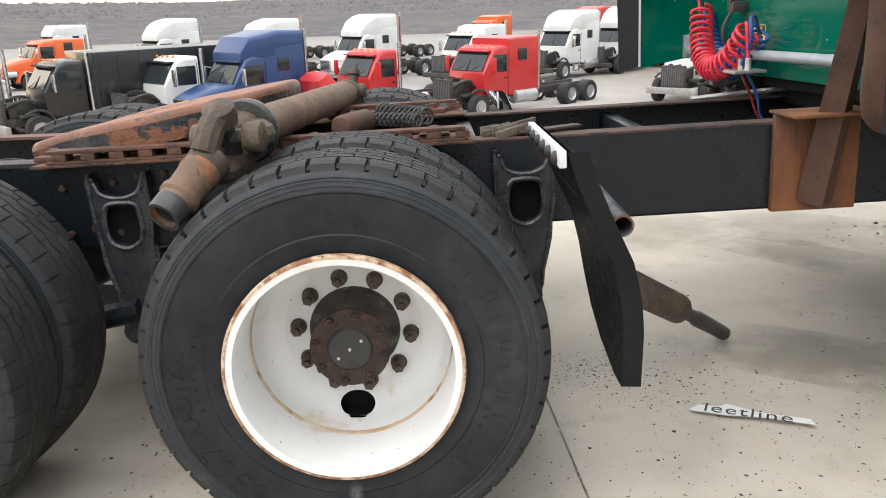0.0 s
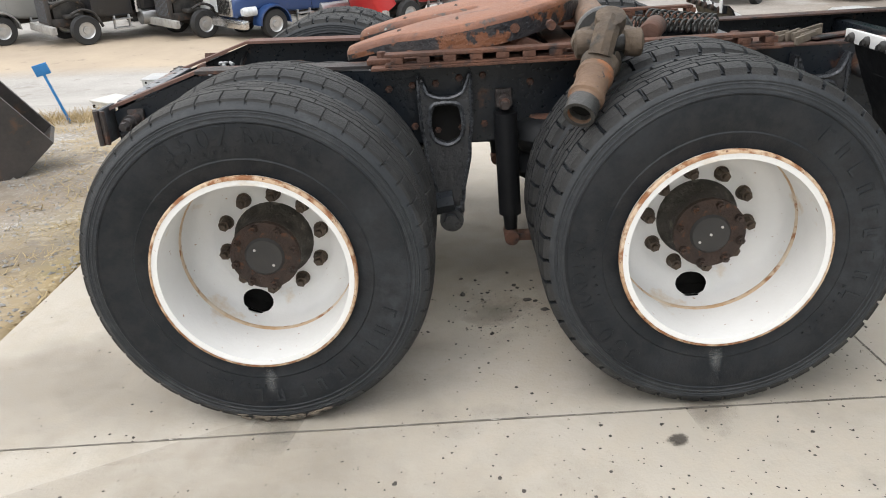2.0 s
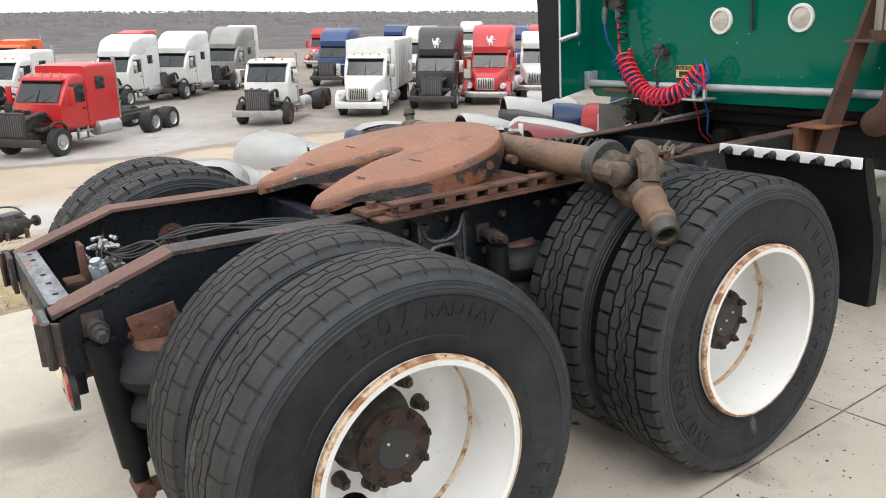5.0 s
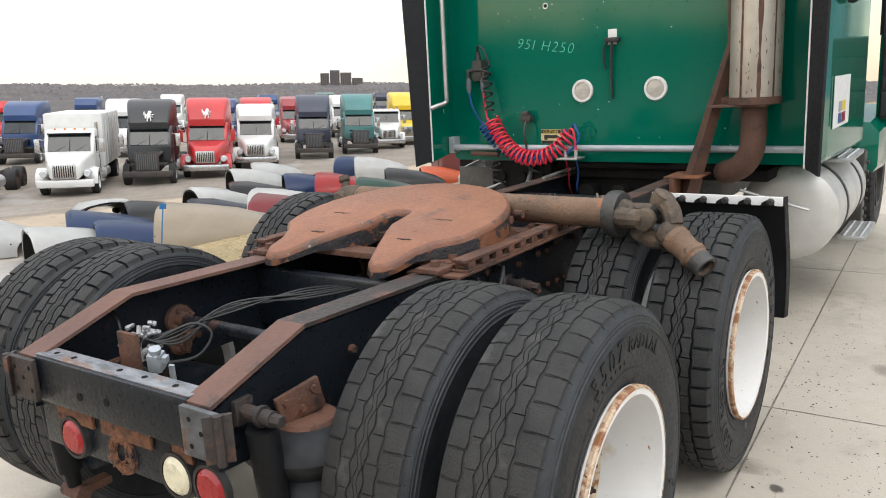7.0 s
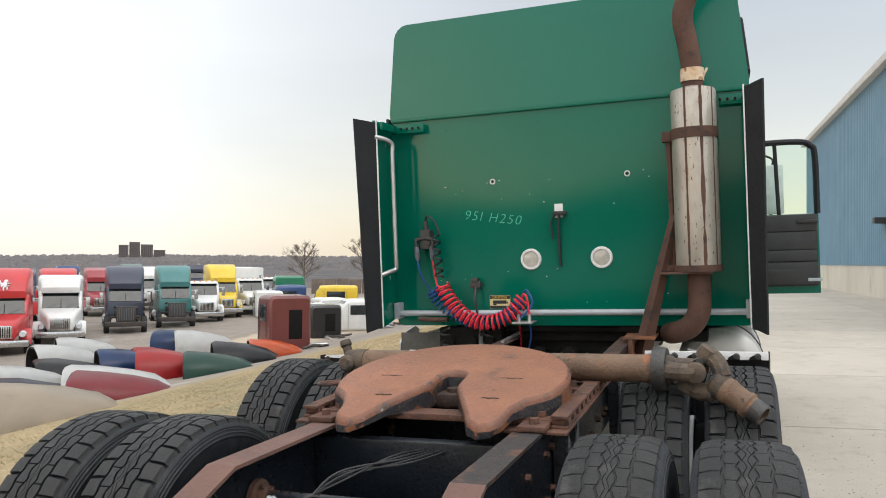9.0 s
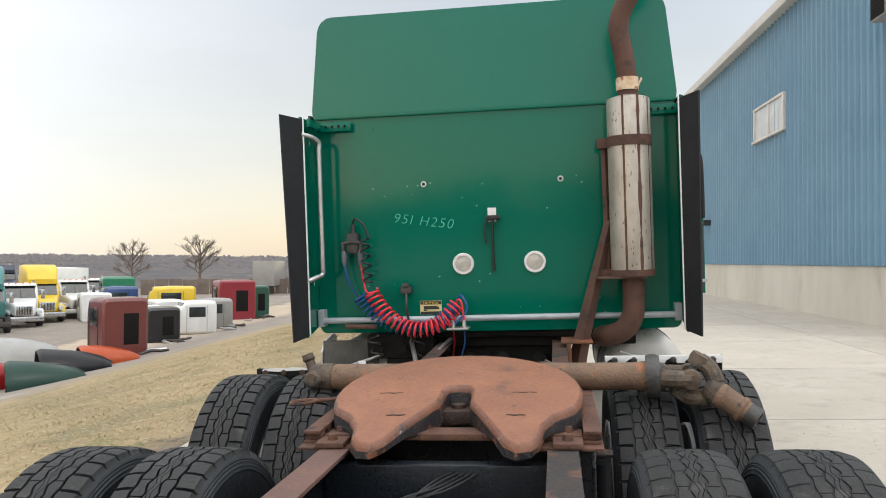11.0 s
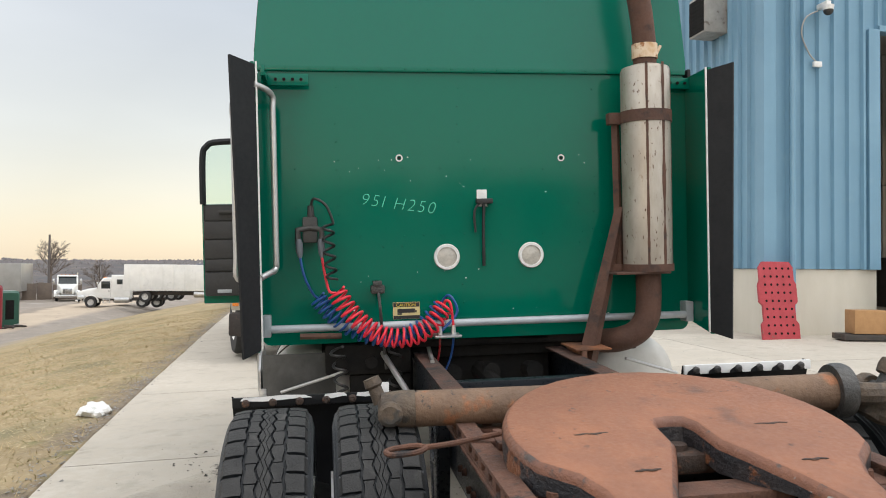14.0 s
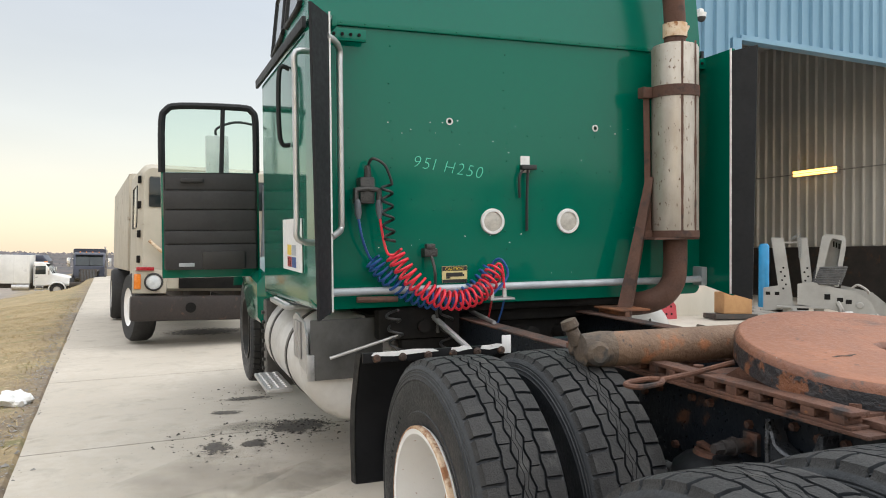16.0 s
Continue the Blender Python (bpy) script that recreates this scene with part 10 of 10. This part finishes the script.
def bare_tree(rnd):
    """Limbs of a broad bare tree: a trunk, then boughs all the way up."""
    out = [(Vector((0, 0, -0.4)), Vector((0, 0, 2.2)), 0.24, 0.19), (Vector((0, 0, 2.2)), Vector((0.1, 0.05, 5.2)), 0.19, 0.08)]
    for k in range(13):
        z = 1.8 + 3.3 * k / 12
        a, up = k * 2.4 + rnd.uniform(-0.4, 0.4), 0.55 + 0.9 * k / 12 + rnd.uniform(-0.1, 0.2)
        d = Vector((math.cos(a), math.sin(a), up)).normalized()
        limbs(Vector((0, 0, z)), d, 1.75 - 0.55 * abs(k - 5) / 7, 0.085, 4, out, rnd)
    return out


def add_limbs(verts, faces, rows, origin, s):
    for p, q, r0, r1 in rows:
        ax = (q - p).normalized()
        a = ax.cross(Vector((0.3, 0.2, 1))).normalized()
        b = ax.cross(a)
        k = len(verts)
        for c, r in ((p, r0), (q, r1)):
            for j in range(3):
                w = j * math.tau / 3
                verts.append(tuple(origin + s * (c + a * (r * math.cos(w)) + b * (r * math.sin(w)))))
        for j in range(3):
            faces.append((k + j, k + (j + 1) % 3, k + 3 + (j + 1) % 3, k + 3 + j))


for x, y, h, seed in ((84.5, 49.6, 6.6, 1), (88, 42.7, 7.2, 2), (150, 42, 9, 3), (118, 40, 8, 6), (170, 60, 9, 9), (160, 30, 8, 12), (175, 36, 8.5, 13)):
    rnd = random.Random(seed)
    rows, verts, faces = [], [], []
    rows = bare_tree(rnd)
    tall = max(q.z for _, q, _, _ in rows)
    add_limbs(verts, faces, rows, Vector((0, 0, 0)), h / tall)
    trunk_n = 1
    t = thing("tree", pose(x, y, ground_z(x, y)), "bare winter tree on the edge of the yard", "tree", "bare trees")
    for nm, sel in (("trunk", range(0, 2)), ("crown", range(2, len(rows)))):
        vv, ff = [], []
        add_limbs(vv, ff, [rows[i] for i in sel], Vector((0, 0, 0)), h / tall)
        me = bpy.data.meshes.new(nm)
        me.from_pydata(vv, [], ff)
        me.materials.append(M_BARK)
        raw(nm, me, t)
# the woods: thousands of small bare trees in one mesh
rnd = random.Random(77)
protos = []
for k in range(5):
    rows = []
    limbs(Vector((0, 0, 0)), Vector((0, 0, 1)), 2.2, 0.09, 4, rows, random.Random(100 + k))
    vv, ff = [], []
    add_limbs(vv, ff, rows, Vector((0, 0, 0)), 1.0)
    protos.append((np.array(vv), np.array(ff)))
V, Fc, base = [], [], 0
for k in range(2300):
    a = radians(rnd.uniform(-8, 150))
    r = rnd.choice((rnd.uniform(190, 300), rnd.uniform(230, 420), rnd.uniform(300, 620)))
    x, y = r * math.cos(a), r * math.sin(a)
    pv, pf = protos[k % 5]
    c, s_ = math.cos(k), math.sin(k)
    sc = rnd.uniform(0.6, 1.1) * (1 + r / 900)
    q = np.stack([pv[:, 0] * c - pv[:, 1] * s_, pv[:, 0] * s_ + pv[:, 1] * c, pv[:, 2]], 1) * [sc * 1.25, sc * 1.25, sc * 0.9] + [x, y, ground_z(x, y) - 0.4]
    V.append(q)
    Fc.append(pf + base)
    base += len(pv)
me = bpy.data.meshes.new("woods")
me.from_pydata(np.concatenate(V).tolist(), [], np.concatenate(Fc).tolist())
me.materials.append(M_WOODS)
tagged(new("woods", me), "bare brown winter woods beyond the yard", "woods", kind="stuff")
# a belt of trees behind the yard, seen only mirrored in the cab's paint
V, Fc, base = [], [], 0
for k in range(300):
    a, r = radians(rnd.uniform(140, 268)), rnd.uniform(58, 84)
    x, y = r * math.cos(a), r * math.sin(a)
    pv, pf = protos[k % 5]
    c, s_ = math.cos(k), math.sin(k)
    sc = rnd.uniform(1.1, 1.7)
    q = np.stack([pv[:, 0] * c - pv[:, 1] * s_, pv[:, 0] * s_ + pv[:, 1] * c, pv[:, 2]], 1) * [sc * 1.6, sc * 1.6, sc] + [x, y, ground_z(x, y) - 0.4]
    V.append(q)
    Fc.append(pf + base)
    base += len(pv)
me = bpy.data.meshes.new("tree_belt")
me.from_pydata(np.concatenate(V).tolist(), [], np.concatenate(Fc).tolist())
me.materials.append(M_WOODS)
tagged(new("tree_belt", me), "belt of bare brown trees behind the yard", "woods", kind="stuff")
# treetops along the far ridges
V, Fc = [], []
for k in range(7000):
    a = radians(rnd.uniform(-8, 140))
    r = 1700 + 1700 * rnd.random()
    x, y = r * math.cos(a), r * math.sin(a)
    z = ground_z(x, y)
    s_, h_ = rnd.uniform(2.5, 6.0) * (0.6 + r / 2500), rnd.uniform(2.5, 6.5)
    b = len(V)
    for j in range(4):
        w = j * math.tau / 4 + k
        V.append((x + s_ * math.cos(w), y + s_ * math.sin(w), z - 1))
    V.append((x + rnd.uniform(-1, 1), y + rnd.uniform(-1, 1), z + h_))
    Fc += [(b + j, b + (j + 1) % 4, b + 4) for j in range(4)]
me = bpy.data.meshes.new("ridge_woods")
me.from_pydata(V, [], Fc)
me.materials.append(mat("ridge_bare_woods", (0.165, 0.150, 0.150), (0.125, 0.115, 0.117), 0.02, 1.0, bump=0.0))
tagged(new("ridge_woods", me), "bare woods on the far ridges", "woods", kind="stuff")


def far_block(x, y, rz, sizes, material, label, wins):
    t = thing("apartment_building" if wins else "warehouse", pose(x, y, ground_z(x, y) - 2, 0, 0, rz), label, "building")
    for k, (x0, x1, h) in enumerate(sizes):
        bm = bmesh.new()
        box(bm, (x0, -7, 0), (x1, 7, h))
        part("wall", bm, material, t)
        bm = bmesh.new()
        box(bm, (x0 - 0.3, -7.3, h), (x1 + 0.3, 7.3, h + 0.8))
        part("roof", bm, M_MACHINE, t)
        if wins:
            for i in range(int((x1 - x0) / 6)):
                for j in range(int(h / 6)):
                    bm = bmesh.new()
                    box(bm, (x0 + 2 + 6 * i, -7.2, 2 + 6 * j), (x0 + 5 + 6 * i, -7.0, 5 + 6 * j))
                    part("window", bm, M_WIND, t)
    return t


# The brick is greyed: distance haze is mixed into its colour.
far_block(1870, 1655, -48, ((-55, -28, 38), (-26, 4, 47), (6, 40, 40), (42, 75, 24)), mat("brick_far", (0.135, 0.115, 0.115), (0.115, 0.098, 0.10), 0.1, 0.9), "brick apartment blocks on the far ridge", True)
far_block(-205, 455, 15, ((-30, 30, 11), (30, 46, 8)), P_WHITE, "white warehouse below the yard", False)
far_block(-120, 470, 5, ((-16, 16, 7),), P_WHITE, "white shed below the yard", False)
far_block(60, 480, 0, ((-12, 20, 7),), P_WHITE, "pale shed below the yard", False)
fence = thing("board_fence", pose(80, 46, ground_z(80, 46) - 0.1, 0, 0, -62), "weathered brown board fence at the yard's end", "fence")
for k in range(14):
    bm = bmesh.new()
    box(bm, (1.5 * k, -0.02, 0.1), (1.5 * k + 1.44, 0.02, 1.9 + 0.05 * (k % 3)), 0.01)
    part("board", bm, M_BARK, fence)
pole = thing("utility_pole", pose(96, 33, ground_z(96, 33)), "wooden utility pole beyond the yard", "pole")
bm = bmesh.new()
cyl(bm, (0, 0, 0), (0, 0, 7.2), 0.16, 0.12, 8)
part("post", bm, M_WOODS, pole)
shed = thing("trailer", pose(87.5, 33.6, ground_z(87.5, 33.6), 0, 0, 190), "pale box trailer at the yard's end", "trailer")
bm = bmesh.new()
box(bm, (-3, -1.25, 1.0), (4, 1.25, 3.9), 0.05)
part("body", bm, P_GREY, shed)
for s in (-1, 1):
    far_wheel(shed, -2.0, s * 1.0, 0.5, M_ALU, 0.4)

# ---- the slab's panels, each its own piece ----
slab = new("pavement")
tagged(slab, "pale concrete slab of jointed panels round the truck", "pavement", kind="structure")
XJ = [EDGE_X] + [1.99 + 3.06 * k for k in range(0, 20)]
YJ = [EDGE_Y] + [-1.09 - 3.99 * k for k in range(0, 7)]


def laid(x, y):
    """A point of the panel grid, laid down askew as the slab is."""
    return x - SKEW * (y + 1.09) * smoothstep(-1.2, 1.5, x), y + lane(x) * (0.65 + 0.35 * smoothstep(-1.09, EDGE_Y, y))


for i in range(len(XJ) - 1):
    for j in range(len(YJ) - 1):
        x0, x1, y0, y1 = XJ[i], XJ[i + 1], YJ[j + 1], YJ[j]
        g = 0.004
        fine = x0 < 12 and y1 > -8
        nx, ny = (6, 7) if fine else (2, 2)
        bm = bmesh.new()
        cx, cy = (x0 + x1) / 2, (y0 + y1) / 2
        grid = []
        for b in range(ny + 1):
            row = []
            for a in range(nx + 1):
                px = x0 + g + (x1 - x0 - 2 * g) * a / nx
                py = y0 + g + (y1 - y0 - 2 * g) * b / ny
                if i == 0 and a == 0:
                    px += 0.02 * noise.noise((py * 3, 0, 0))
                if j == 0 and b == ny:
                    py += 0.025 * noise.noise((px * 3, 4, 0))
                px, py = laid(px, py)
                row.append(bm.verts.new((px, py, slab_z(px, py))))
            grid.append(row)
        for b in range(ny):
            for a in range(nx):
                bm.faces.new((grid[b][a], grid[b][a + 1], grid[b + 1][a + 1], grid[b + 1][a]))
        rim_e = [e for e in bm.edges if e.is_boundary]
        ex = bmesh.ops.extrude_edge_only(bm, edges=rim_e)
        bmesh.ops.translate(bm, verts=[v for v in ex["geom"] if isinstance(v, bmesh.types.BMVert)], vec=(0, 0, -0.12))
        part("panel", bm, M_CONC, slab, smooth=20)
bm = bmesh.new()


def joint_line(p, q, seed):
    """A worn joint: a thin dirt line of uneven width."""
    n = max(4, int(math.dist(p, q) / 0.07))
    n = min(n, 60)
    dx, dy = (q[0] - p[0]), (q[1] - p[1])
    l = math.hypot(dx, dy)
    nx, ny = -dy / l, dx / l
    rows = []
    for k in range(n + 1):
        x, y = p[0] + dx * k / n, p[1] + dy * k / n
        o = 0.004 * noise.noise((x * 5, y * 5, seed))
        w = 0.0030 + 0.0026 * noise.noise((x * 11, y * 11, seed + 3))
        rows.append([bm.verts.new((x + nx * (o + s_ * w), y + ny * (o + s_ * w), slab_z(x, y) + 0.0016)) for s_ in (-1, 1)])
    for a_, b_ in zip(rows, rows[1:]):
        bm.faces.new((a_[0], a_[1], b_[1], b_[0]))


for x in XJ[1:-1]:
    for k in range(len(YJ) - 1):
        joint_line(laid(x, YJ[k]), laid(x, YJ[k + 1]), 1)
for y in YJ[1:-1]:
    for k in range(len(XJ) - 1):
        joint_line(laid(XJ[k], y), laid(XJ[k + 1], y), 2)
part("joint_filler", bm, M_JOINT, slab, "dark dirt in the joints", smooth=0)
